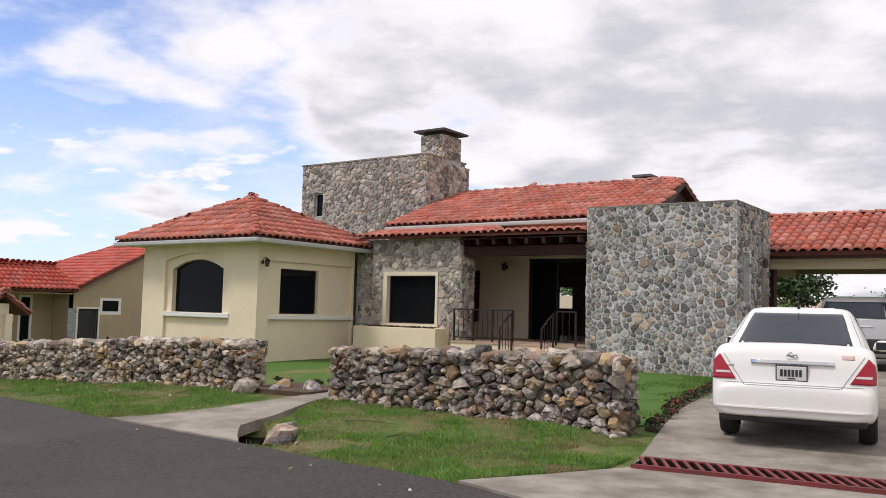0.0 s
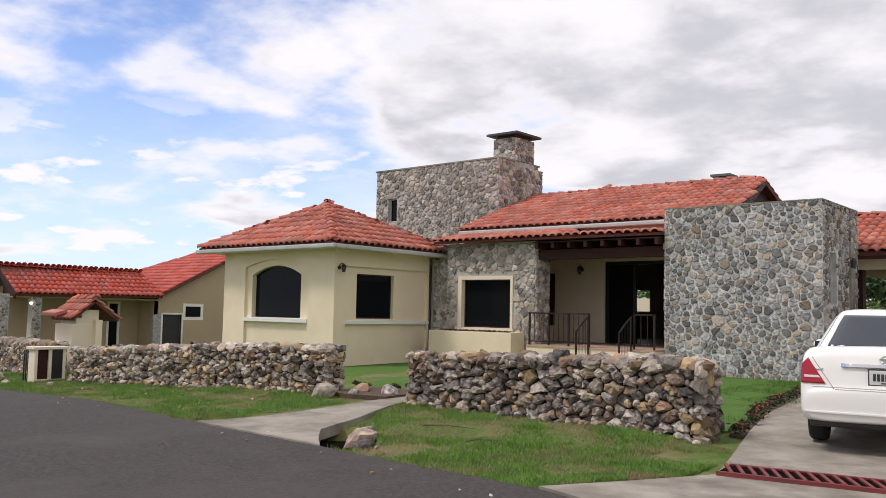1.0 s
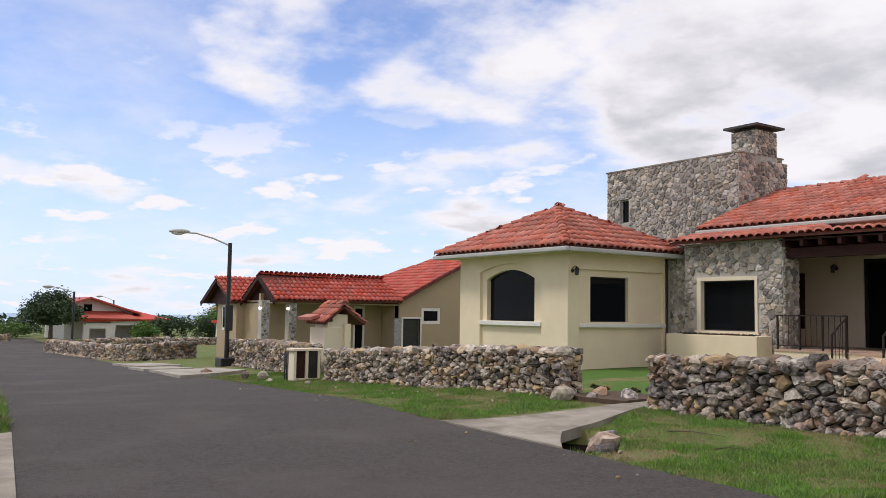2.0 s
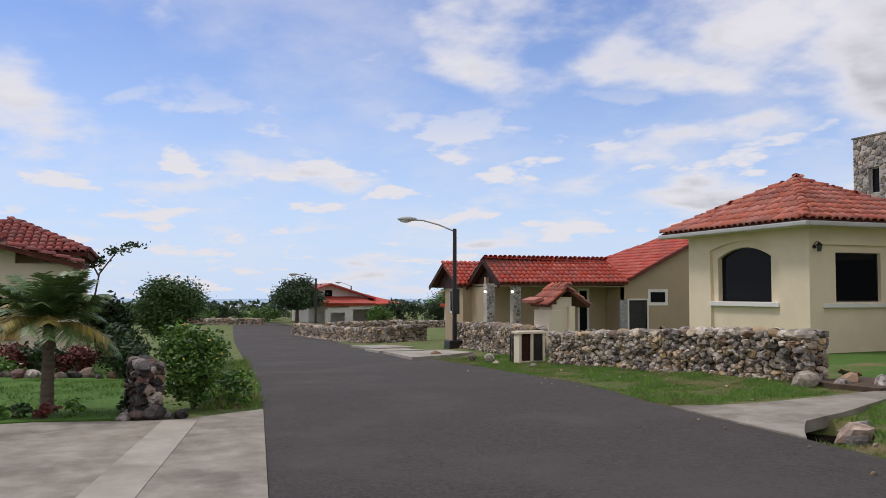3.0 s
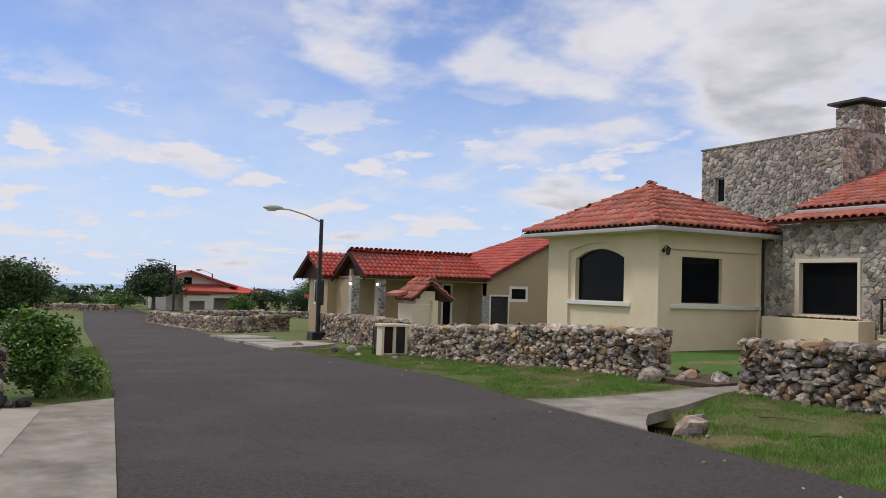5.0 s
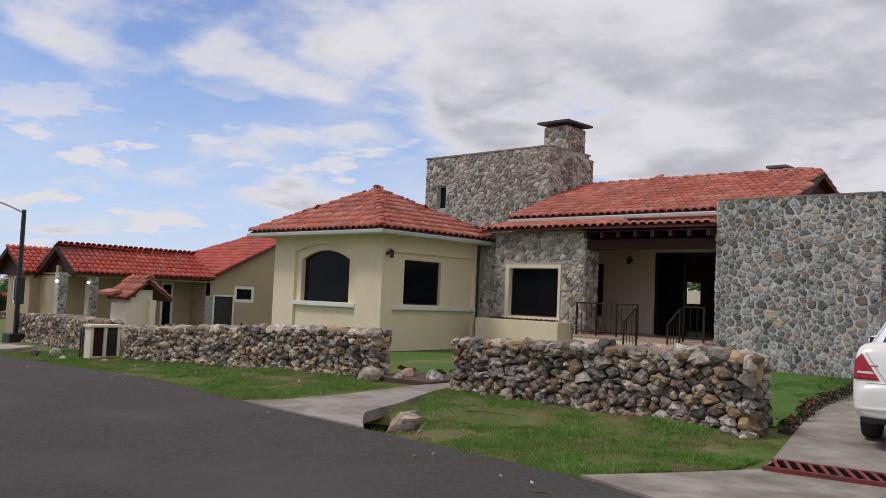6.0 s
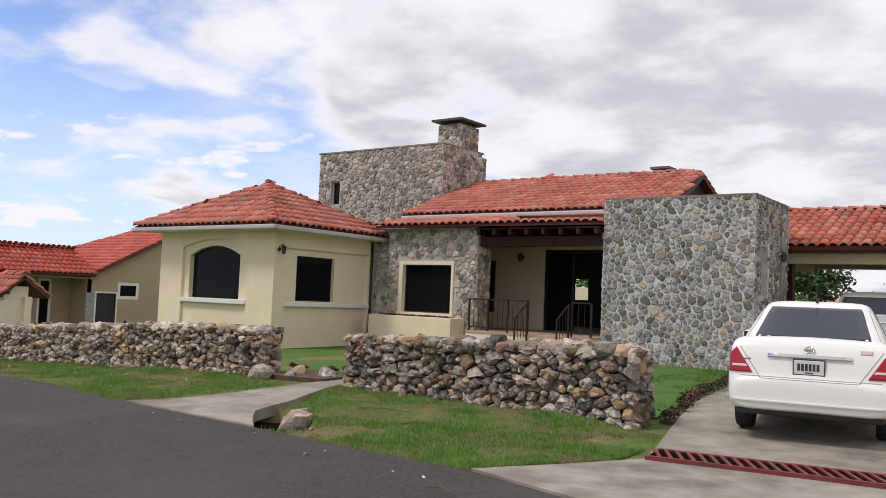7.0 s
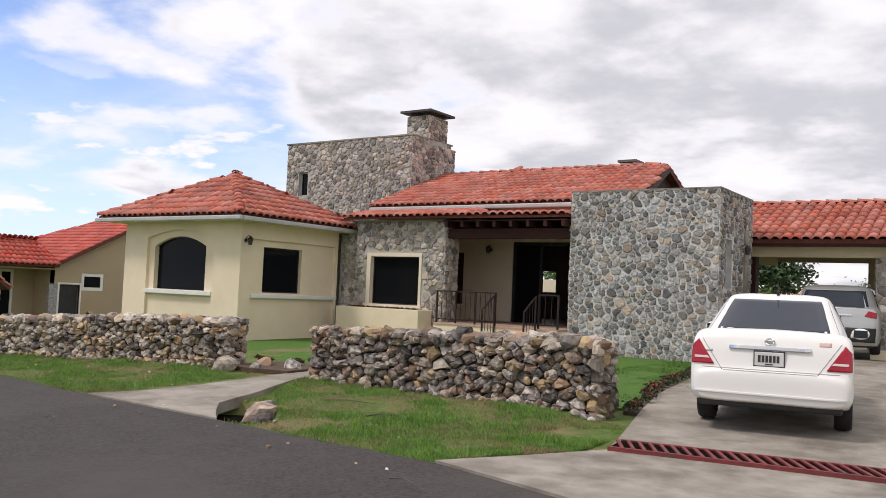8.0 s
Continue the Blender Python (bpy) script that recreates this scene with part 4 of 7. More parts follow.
def railing(name, x0, x1, y, z0, z1):
    t = thing(name, "dark wrought iron porch railing with thin balusters", "railing", group="porch railings")
    part("top_rail", boxes((x0, x1, y - 0.02, y + 0.02, z1 - 0.035, z1)), IRON, t)
    part("bottom_rail", boxes((x0, x1, y - 0.015, y + 0.015, z0 + 0.08, z0 + 0.105)), IRON, t)
    n_ = max(2, int((x1 - x0) / 0.145))
    for i in range(n_ + 1):
        x = x0 + (x1 - x0) * i / n_
        if i % 4 == 0 or i == n_:
            part("post", boxes((x - 0.02, x + 0.02, y - 0.02, y + 0.02, z0, z1)), IRON, t)
        else:
            part("baluster", tube([(x, y, z0 + 0.1), (x, y, (z0 + z1) / 2), (x, y, z1 - 0.03)], 0.008, 5), IRON, t)


railing("porch_railing", -12.62, -10.87, 18.37, 0.745, 1.57)
railing("porch_railing", -9.66, -9.15, 18.37, 0.745, 1.57)
for x in (-10.84, -9.7):
    t = thing("stair_rail", "dark iron handrail beside the porch steps", "railing", group="stair rails")
    part("top_rail", tube([(x, 18.3, 1.5), (x, 18.05, 1.36), (x, 17.7, 1.12)], 0.022, 6), IRON, t)
    for y, a, b in ((18.28, 0.5, 1.5), (17.72, 0.2, 1.14)):
        part("post", boxes((x - 0.018, x + 0.018, y - 0.018, y + 0.018, a, b)), IRON, t)
    for y in (17.86, 18.0, 18.14):
        part("baluster", tube([(x, y, 0.3 + (y - 17.6) * 0.4), (x, y, 1.10 + (y - 17.7) * 0.68)], 0.008, 5), IRON, t)

planter = thing("planter", "long cream masonry planter with low plants under the bay window", "planter")
part("trough", boxes((-15.8, -13.0, 18.08, 18.2, 0.0, 1.03), (-15.8, -13.0, 18.58, 18.7, 0.0, 1.03), (-15.8, -15.68, 18.2, 18.58, 0, 1.03), (-13.12, -13.0, 18.2, 18.58, 0, 1.03)), STUCCO, planter, bevel=0.01)
part("soil", boxes((-15.68, -13.12, 18.2, 18.58, 0.5, 0.95)), SOIL, planter)

# stone box room
part("box_front_wall", boxes((-9.1, -5.55, 18.8, 19.05, -0.1, 4.05)), MORTAR, house, "grey cobbles in pale mortar")
part("box_side_wall", holed(SIDE(-5.55), 19.05, 21.4, -0.1, 4.05, [(19.23, 19.78, 1.86, 2.97)], 0.25), MORTAR, house)
part("box_back_wall", boxes((-9.1, -8.85, 19.05, 21.4, -0.1, 4.05), (-8.85, -5.8, 21.15, 21.4, -0.1, 4.05), (-8.85, -5.8, 19.05, 21.15, 3.6, 3.75)), MORTAR, house)
part("box_coping", boxes((-9.12, -5.53, 18.78, 19.07, 4.05, 4.075), (-5.82, -5.53, 19.07, 21.42, 4.05, 4.075)), CONCRETE, house)
window(house, SIDE(-5.55), 19.23, 19.78, 1.86, 2.97, 0.12, GUTTER, GLASS_DARK, 1, 0.04)
part("quoin", boxes((-5.56, -5.5, 20.72, 20.98, 0.2, 3.3)), CONCRETE, house, "smooth rendered strip")
stone_x = new("box_stones")
stone_x.parent = house
clad(stone_x, FRONT(18.8) @ Matrix.Translation((-9.1, 0, 0.05)), 3.55, 4.0, 0.19, 41, COBBLE, [], 300, 0.018)
clad(stone_x, SIDE(-5.55) @ Matrix.Translation((18.8, 0, 0.05)), 2.6, 4.0, 0.19, 42, COBBLE, [(0.43, 0.98, 1.81, 2.92), (1.92, 2.18, 0, 3.3)], 0, 0.018)
clad(stone_x, Matrix.Translation((-9.1, 21.4, 0.3)) @ Matrix.Rotation(-math.pi / 2, 4, "Z"), 2.6, 3.7, 0.26, 43, COBBLE, [], 0, 0.017)
wall_lamp(-5.55, 20.45, 2.8, 1, 0)

# carport
port = new("carport_roof")
port.parent = house
C0, C1, C2, C3 = (-6.75, 21.46, 3.12), (1.2, 21.46, 3.12), (1.2, 24.6, 4.3), (-6.75, 24.6, 4.3)
part("roof_slab", roof_bed(port, (C0, C1, C2, C3), TILE_BED, 0.1), TILE_BED, port)
part("roof_slab", roof_bed(port, ((1.2, 27.7, 3.12), (-6.75, 27.7, 3.12), C3, C2), TILE_BED, 0.1), TILE_BED, port)
tiled(port, (C0, C1, C2, C3), TILE, singles=260)
tiled(port, ((1.2, 27.7, 3.12), (-6.75, 27.7, 3.12), C3, C2), TILE, singles=0)
caps(port, (-6.75, 24.6, 4.31), (1.2, 24.6, 4.31), TILE)
part("carport_beam", boxes((-6.4, 1.0, 22.1, 22.32, 2.74, 3.06)), STUCCO, house, "cream painted carport beam")
# inner beams, ceiling and rear post are darker than the front beam
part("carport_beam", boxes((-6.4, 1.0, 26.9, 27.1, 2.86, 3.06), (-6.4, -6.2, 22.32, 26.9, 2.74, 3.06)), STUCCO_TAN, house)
part("fascia_board", boxes((-5.75, 1.1, 21.5, 21.56, 2.95, 3.07)), WOOD_DARK, house)
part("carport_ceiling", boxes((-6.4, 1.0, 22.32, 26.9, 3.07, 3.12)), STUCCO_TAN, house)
part("carport_post", boxes((-5.95, -5.62, 22.12, 22.42, 0.2, 2.74)), WOOD_DARK, house)
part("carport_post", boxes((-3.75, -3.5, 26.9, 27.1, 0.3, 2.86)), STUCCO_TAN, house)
part("carport_pillar", boxes((-2.9, -2.2, 22.05, 22.7, 0.2, 2.74)), MORTAR_WARM, house, "stone carport pillar")
stone_p = new("pillar_stones")
stone_p.parent = house
clad(stone_p, FRONT(22.05) @ Matrix.Translation((-2.9, 0, 0.4)), 0.7, 2.35, 0.24, 51, COBBLE_WARM, [], 40, 0.016)
clad(stone_p, Matrix.Translation((-2.9, 22.7, 0.4)) @ Matrix.Rotation(-math.pi / 2, 4, "Z"), 0.65, 2.35, 0.24, 52, COBBLE_WARM, [], 0, 0.016)
part("pillar_plinth", boxes((-2.98, -1.4, 21.9, 22.8, 0.2, 0.62)), STUCCO, house)

# ---- boundary walls ----
rubble_wall("low dry-stone wall of brown and grey field stones", [(-8.93, 9.95), (-6.4, 10.02), (-4.2, 9.9)], (0.79, 0.93), 0.5, (ROCK, ROCK, ROCK_PALE), 5, 0.215, 280)
rubble_wall("low dry-stone wall of tan field stones beside the path", [(-18.2, 9.32), (-16.5, 9.3), (-13.6, 9.52), (-11.5, 9.9), (-10.78, 9.99)], (0.71, 0.81), 0.45, (ROCK_PALE, ROCK, ROCK_PALE), 6, 0.185, 300)
rubble_wall("low dry-stone wall beyond the meter boxes", [(-30.2, 11.5), (-24, 10.55), (-20.2, 9.75)], (0.9, 0.82), 0.5, (ROCK_PALE, ROCK), 7, 0.22, 120)
rubble_wall("far low rubble wall beside the road", [(-56, 10.0), (-47, 10.7), (-40.2, 11.2)], (0.75, 0.75), 0.6, (ROCK_PALE, ROCK), 8, 0.3, 80)
rubble_wall("far low rubble wall along an empty lot", [(-39.9, 11.3), (-40.2, 12.4), (-40.6, 13.5)], (0.78, 0.78), 0.6, (ROCK_PALE, ROCK), 9, 0.3, 60)
rubble_wall("far low rubble wall behind an empty lot", [(-64, 13.5), (-62, 22), (-60, 28)], (0.5, 0.5), 0.7, (ROCK, ROCK_PALE), 10, 0.32, 60)
rubble_wall("low far rubble wall closing the road end", [(-86, 3), (-84, 7), (-82, 11.5)], (0.6, 0.6), 0.7, (ROCK_PALE, ROCK), 13, 0.4, 40)
rubble_wall("dark stacked stone wall stub beside the lawn", [(-11.7, 0.06), (-11.3, 0.14), (-10.95, 0.2)], (0.70, 0.68), 0.32, (ROCK_DARK, ROCK_DARK, ROCK), 14, 0.17, 60)

# ---- meter housing, outdoor oven ----
meter = thing("meter_housing", "white masonry meter housing with two dark doors", "utility box")
mz = ground_z(-18.9, 9.1)
part("surround", boxes((-19.05, -18.75, 8.58, 8.65, mz, 0.54), (-19.05, -18.75, 8.89, 8.96, mz, 0.54), (-19.05, -18.75, 9.2, 9.27, mz, 0.54), (-19.1, -18.7, 8.54, 9.31, 0.54, 0.6), (-19.05, -18.75, 8.65, 9.2, mz, mz + 0.06)), STUCCO_PALE, meter, bevel=0.008)
part("door", boxes((-18.84, -18.8, 8.65, 8.89, mz + 0.06, 0.54)), WOOD_DARK, meter, "dark brown door")
part("door", boxes((-18.79, -18.76, 8.96, 9.2, mz + 0.06, 0.54)), BLACK, meter, "black louvred door")
part("back", boxes((-19.05, -19.0, 8.65, 9.2, mz + 0.06, 0.54)), STUCCO_PALE, meter)
gate = thing("iron_gate", "small black iron gate beside the meter housing", "gate")
for i in range(6):
    part("bar", boxes((-19.6 + i * 0.1, -19.575 + i * 0.1, 8.72, 8.745, mz - 0.05, 0.5)), BLACK, gate)
part("rail", boxes((-19.62, -19.05, 8.71, 8.755, 0.42, 0.45)), BLACK, gate)

oven = thing("outdoor_oven", "cream masonry outdoor oven with a small tiled roof", "outdoor oven")
part("body", boxes((-21.9, -21.0, 10.5, 11.25, -0.5, 1.05)), STUCCO_PALE, oven, bevel=0.02)
part("pier", boxes((-21.0, -20.86, 11.05, 11.22, -0.5, 1.15)), STUCCO, oven)
oroof = new("oven_roof")
oroof.parent = oven
O = ((-20.85, 10.42, 1.18), (-22.0, 10.42, 1.18), (-22.0, 11.0, 1.66), (-20.85, 11.0, 1.66), (-20.85, 11.68, 1.16), (-22.0, 11.68, 1.16))
part("roof_slab", roof_bed(oroof, O[:4], TILE_BED, 0.06), TILE_BED, oroof)
part("roof_slab", roof_bed(oroof, (O[4], O[5], O[2], O[3]), TILE_BED, 0.06), TILE_BED, oroof)
tiled(oroof, O[:4], TILE, 0.2, 0.3, 40)
tiled(oroof, (O[5], O[4], O[3], O[2]), TILE, 0.2, 0.3, 40)
caps(oroof, (-20.8, 11.0, 1.66), (-22.05, 11.0, 1.66), TILE, 0.24, 0.36)
part("gable_fill", boxes((-21.8, -21.02, 10.6, 11.2, 1.05, 1.2), (-21.8, -21.02, 10.75, 11.2, 1.2, 1.4)), STUCCO_PALE, oven)
part("low_roof", roof_bed(oven, ((-21.2, 10.16, 1.32), (-22, 10.16, 1.32), (-22, 10.44, 1.4), (-21.2, 10.44, 1.4)), TILE, 0.08), TILE, oven)

# ---- neighbouring house ----
nb = thing("neighbour_house", "tan stucco bungalow with bright red tiled roofs and stone porch columns", "house")
NG = -0.75
part("gable_wall", holed(SIDE(-34.0), 20.65, 30.0, NG, 1.9, [(21.1, 22.05, NG, 1.2), (22.12, 23.2, 0.95, 1.7)], 0.2), STUCCO_TAN, nb)
bm = bmesh.new()
add_prism(bm, [(20.6, 1.9), (29.4, 1.9), (25.0, 4.05)], -0.2, 0.0, Matrix(((0, 0, 1, -34.0), (1, 0, 0, 0), (0, 1, 0, 0), (0, 0, 0, 1))))
part("gable_top", bm, STUCCO_TAN, nb)
window(nb, SIDE(-34.0), 22.12, 23.2, 0.95, 1.7, 0.02, TRIM, GLASS_DARK, 1, 0.14, label="small white framed window")
part("service_door", boxes((21.15, 22.0, 0.1, 0.14, NG, 1.15), m=SIDE(-34.0)), BLACK, nb, "dark service opening")
part("door_trim", boxes((21.02, 21.1, -0.03, 0.1, NG, 1.26), (22.05, 22.12, -0.03, 0.1, NG, 1.26), (21.1, 22.05, -0.03, 0.1, 1.19, 1.26), m=SIDE(-34.0)), TRIM, nb)
part("stone_pier", boxes((20.62, 21.0, -0.05, 0.1, NG, 1.2), m=SIDE(-34.0)), COBBLE, nb, "grey stone pier")
part("porch_wall", holed(SIDE(-35.2), 14.6, 20.65, NG, 2.2, [(19.15, 19.75, NG, 1.72), (18.4, 19.0, 0.6, 1.72)], 0.2), STUCCO_TAN, nb)
part("door", boxes((19.15, 19.25, 0, 0.1, NG, 1.72), (19.65, 19.75, 0, 0.1, NG, 1.72), (19.25, 19.65, 0, 0.1, 1.62, 1.72), m=SIDE(-35.2)), TRIM, nb, "white framed glazed door")
part("door_pane", boxes((19.25, 19.65, 0.05, 0.06, NG, 1.62), m=SIDE(-35.2)), GLASS_DARK, nb)
window(nb, SIDE(-35.2), 18.4, 19.0, 0.6, 1.72, 0.05, TRIM, GLASS_DARK, 1, 0.06)
part("end_wall", boxes((-37.2, -35.4, 14.7, 14.9, NG, 1.9), (-37.4, -37.2, 14.5, 14.9, NG, 1.9)), STUCCO_TAN, nb)
part("end_wall", holed(FRONT(14.3), -39.6, -37.2, NG, 2.0, [(-39.1, -38.2, 0.55, 1.7)], 0.2), STUCCO_TAN, nb)
window(nb, FRONT(14.3), -39.1, -38.2, 0.55, 1.7, 0.03, TRIM, GLASS_DARK, 1, 0.1, label="white framed window")
for y0 in (13.95, 15.17):
    part("porch_column", boxes((-33.9, -33.55, y0, y0 + 0.36, NG, 1.9)), MORTAR_WARM, nb, "grey stone porch column")
    colst = new("column_stones")
    colst.parent = nb
    clad(colst, SIDE(-33.55) @ Matrix.Translation((y0, 0, NG)), 0.36, 2.6, 0.17, 60 + int(y0), COBBLE, [], 0, 0.016)
nroof = new("porch_roof")
nroof.parent = nb
N = ((-33.4, 14.5, 1.92), (-33.4, 20.7, 1.97), (-35.25, 20.7, 2.92), (-35.25, 14.5, 3.02), (-37.3, 14.5, 1.85), (-37.3, 20.7, 1.85))
part("roof_slab", roof_bed(nroof, N[:4], TILE_BED, 0.1), TILE_BED, nroof)
part("roof_slab", roof_bed(nroof, (N[4], N[5], N[2], N[3]), TILE_BED, 0.1), TILE_BED, nroof)
tiled(nroof, N[:4], TILE_NEIGHBOUR, singles=120)
tiled(nroof, (N[5], N[4], N[3], N[2]), TILE_NEIGHBOUR, singles=0)
caps(nroof, N[3], N[2], TILE_NEIGHBOUR)
part("verge_board", boxes((-0.02, 0.02, 0, 2.2, -0.22, -0.02), m=Matrix.Translation((-33.4, 14.48, 1.9)) @ Matrix.Rotation(math.pi / 2, 4, "Z") @ Matrix.Rotation(math.atan2(1.16, 1.85), 4, "X")), WOOD_DARK, nb)
part("verge_board", boxes((-0.02, 0.02, 0, 2.4, -0.22, -0.02), m=Matrix.Translation((-37.3, 14.48, 1.83)) @ Matrix.Rotation(-math.pi / 2, 4, "Z") @ Matrix.Rotation(math.atan2(1.25, 2.05), 4, "X")), WOOD_DARK, nb)
mroof = new("main_roof")
mroof.parent = nb
Q = ((-33.7, 20.6, 1.97), (-33.7, 25.0, 4.16), (-37.8, 25.0, 4.13), (-43, 20.6, 1.97))
part("roof_slab", roof_bed(mroof, Q, TILE_BED, 0.12), TILE_BED, mroof)
part("roof_slab", roof_bed(mroof, ((-33.7, 29.4, 1.97), Q[1], Q[2], (-43, 29.4, 1.97)), TILE_BED, 0.12), TILE_BED, mroof)
part("roof_slab", roof_bed(mroof, ((-43, 29.4, 1.97), (-43, 20.6, 1.97), Q[2]), TILE_BED, 0.12), TILE_BED, mroof)
caps(mroof, Q[2], Q[1], TILE_NEIGHBOUR)
part("return_wall", boxes((-35.2, -34.0, 20.66, 20.86, NG, 1.95)), STUCCO_TAN, nb)
part("back_wall", boxes((-42.5, -42.3, 17.4, 29.3, NG, 1.9), (-42.3, -39.4, 17.4, 17.6, NG, 1.85), (-39.6, -39.4, 14.5, 17.4, NG, 1.85)), STUCCO_TAN, nb)
part("rear_wall", boxes((-42.3, -34.2, 29.1, 29.3, NG, 1.9)), STUCCO_TAN, nb)
tiled(mroof, (Q[3], Q[0], Q[1], Q[2]), TILE_NEIGHBOUR, singles=100)
groof = new("end_roof")
groof.parent = nb
G = ((-37.0, 13.95, 1.87), (-37.0, 17.5, 1.87), (-39.1, 17.5, 2.9), (-39.1, 13.95, 2.9), (-41.0, 13.95, 1.85), (-41.0, 17.5, 1.85))
part("roof_slab", roof_bed(groof, G[:4], TILE_BED, 0.1), TILE_BED, groof)
part("roof_slab", roof_bed(groof, (G[4], G[5], G[2], G[3]), TILE_BED, 0.1), TILE_BED, groof)
tiled(groof, G[:4], TILE_NEIGHBOUR, singles=60)
caps(groof, G[3], G[2], TILE_NEIGHBOUR)
part("verge_board", boxes((-0.02, 0.02, 0, 2.3, -0.22, -0.02), m=Matrix.Translation((-41.0, 13.93, 1.83)) @ Matrix.Rotation(-math.pi / 2, 4, "Z") @ Matrix.Rotation(math.atan2(1.05, 1.9), 4, "X")), WOOD_DARK, nb)
part("soffit", boxes((-37.2, -33.6, 14.7, 20.6, 1.78, 1.83)), STUCCO_TAN, nb)

for x0, xp, x1, yy, ze, zp in ((-33.6, -35.25, -37.1, 14.75, 1.8, 2.9), (-37.2, -39.1, -40.8, 14.2, 1.75, 2.72)):
    bm = bmesh.new()
    add_prism(bm, [(x0, ze), (xp, zp), (x1, ze)], 0.0, 0.12, Matrix(((1, 0, 0, 0), (0, 0, 1, yy), (0, 1, 0, 0), (0, 0, 0, 1))))
    part("gable_board", bm, WOOD_DARK, nb, "dark timber gable")

GLOW = bpy.data.materials.new("lit_bulb")
GLOW.use_nodes = True
GLOW.node_tree.nodes["Principled BSDF"].inputs["Emission Color"].default_value = (1.0, 0.93, 0.8, 1)
GLOW.node_tree.nodes["Principled BSDF"].inputs["Emission Strength"].default_value = 2.5
for y in (13.86, 15.1):
    t = thing("porch_light", "small lit white porch light beside a stone column", "porch light", pose(-33.5, y, 1.56), "neighbour porch lights")
    bm = bmesh.new()
    bmesh.ops.create_uvsphere(bm, u_segments=10, v_segments=8, radius=0.06)
    part("bulb", bm, GLOW, t, "glowing white bulb", smooth=True)
    part("bracket", tube([(0, 0, 0.05), (-0.05, 0.06, 0.1), (-0.12, 0.12, 0.1)], 0.015, 6), IRON, t)

# ---- house across the road ----
lh = thing("opposite_house", "cream house with an ochre arched window and weathered tile roof", "house")
LX = -20.5
LG = ground_z(-20, -4) - 0.1
part("front_wall", holed(SIDE(LX), -9.0, -2.4, LG, 2.42, [(-6.3, -2.42, 0.62, 1.78)], 0.25), STUCCO_PALE, lh)
part("front_wall", boxes((-2.4, -1.25, 0, 0.25, LG, 2.12), m=SIDE(LX)), STUCCO_PALE, lh)
part("arch_shoulder", arch_fill(SIDE(LX), -6.3, -2.42, 1.3, 1.76, 1.78, 0.25), STUCCO_PALE, lh)
OCHRE = material("ochre_trim", (0.42, 0.25, 0.09), (0.47, 0.29, 0.11), 2, 0.8)
bm = bmesh.new()
arcp = [(-4.36 + 1.94 * math.cos(math.pi * i / 20), 1.3 + 0.46 * math.sin(math.pi * i / 20)) for i in range(21)]
arcq = [(-4.36 + 2.1 * math.cos(math.pi * i / 20), 1.3 + 0.62 * math.sin(math.pi * i / 20)) for i in range(21)]
mm = Matrix(((0, 0, 1, LX), (1, 0, 0, 0), (0, 1, 0, 0), (0, 0, 0, 1)))
add_prism(bm, arcp + arcq[::-1], 0.0, 0.06, mm)
part("arch_band", bm, OCHRE, lh, "ochre painted band round the window")
part("arch_band", boxes((-6.46, -2.26, -0.07, 0.05, 0.5, 0.64), (-2.42, -2.26, -0.06, 0.05, 0.64, 1.3), m=SIDE(LX)), OCHRE, lh)
lw = part("window", boxes((-6.3, -2.42, 0.15, 0.19, 0.62, 0.7), (-4.4, -4.3, 0.15, 0.19, 0.7, 1.75), m=SIDE(LX)), WOOD_DARK, lh)
part("pane", boxes((-6.3, -2.42, 0.17, 0.18, 0.65, 1.78), m=SIDE(LX)), GLASS_DARK, lw)
part("end_wall", boxes((-27, LX - 0.25, -1.45, -1.25, LG, 2.12)), STUCCO_PALE, lh)
part("back_wall", boxes((-27, -26.8, -9, -1.45, LG, 2.6), (-26.8, LX - 0.25, -9, -8.8, LG, 2.6)), STUCCO_PALE, lh)
part("upper_wall", boxes((-26.3, LX - 0.9, -4.5, -1.3, 2.0, 2.42)), STUCCO_PALE, lh)
lroof = new("lower_roof")
lroof.parent = lh
K = ((LX + 0.6, -9.5, 2.52), (LX + 0.6, -2.7, 2.52), (LX - 1.2, -2.7, 2.75), (LX - 1.2, -9.5, 2.75), (LX + 0.2, -1.05, 2.1), (LX - 2.5, -1.05, 2.15), (LX - 2.5, -2.7, 2.8))
part("roof_slab", roof_bed(lroof, K[:4], TILE_BED, 0.1), TILE_BED, lroof)
tiled(lroof, K[:4], TILE_DARK, 0.17, 0.26, 60)
part("roof_slab", roof_bed(lroof, (K[1], K[4], K[5]), TILE_BED, 0.1), TILE_BED, lroof)
part("roof_slab", roof_bed(lroof, (K[1], K[5], K[6]), TILE_BED, 0.1), TILE_BED, lroof)
caps(lroof, K[4], K[1], TILE_DARK, 0.2, 0.3)
uroof = new("upper_roof")
uroof.parent = lh
UA, UB = (LX - 2.4, -2.75, 3.2), (LX - 2.4, -2.8, 3.2)
U0, U1, U2, U3 = (LX - 0.4, -4.75, 2.4), (LX - 0.4, -0.98, 2.4), (LX - 6, -0.98, 2.4), (LX - 6, -4.75, 2.4)
part("roof_slab", roof_bed(uroof, (U0, U1, UA, UB), TILE_BED, 0.1), TILE_BED, uroof)
part("roof_slab", roof_bed(uroof, (U1, U2, UA), TILE_BED, 0.1), TILE_BED, uroof)
part("roof_slab", roof_bed(uroof, (U2, U3, UB, UA), TILE_BED, 0.1), TILE_BED, uroof)
part("roof_slab", roof_bed(uroof, (U3, U0, UB), TILE_BED, 0.1), TILE_BED, uroof)
tiled(uroof, (U3, U0, UB), TILE_DARK, 0.17, 0.26, 0)
caps(uroof, U0, UB, TILE_DARK, 0.2, 0.3)
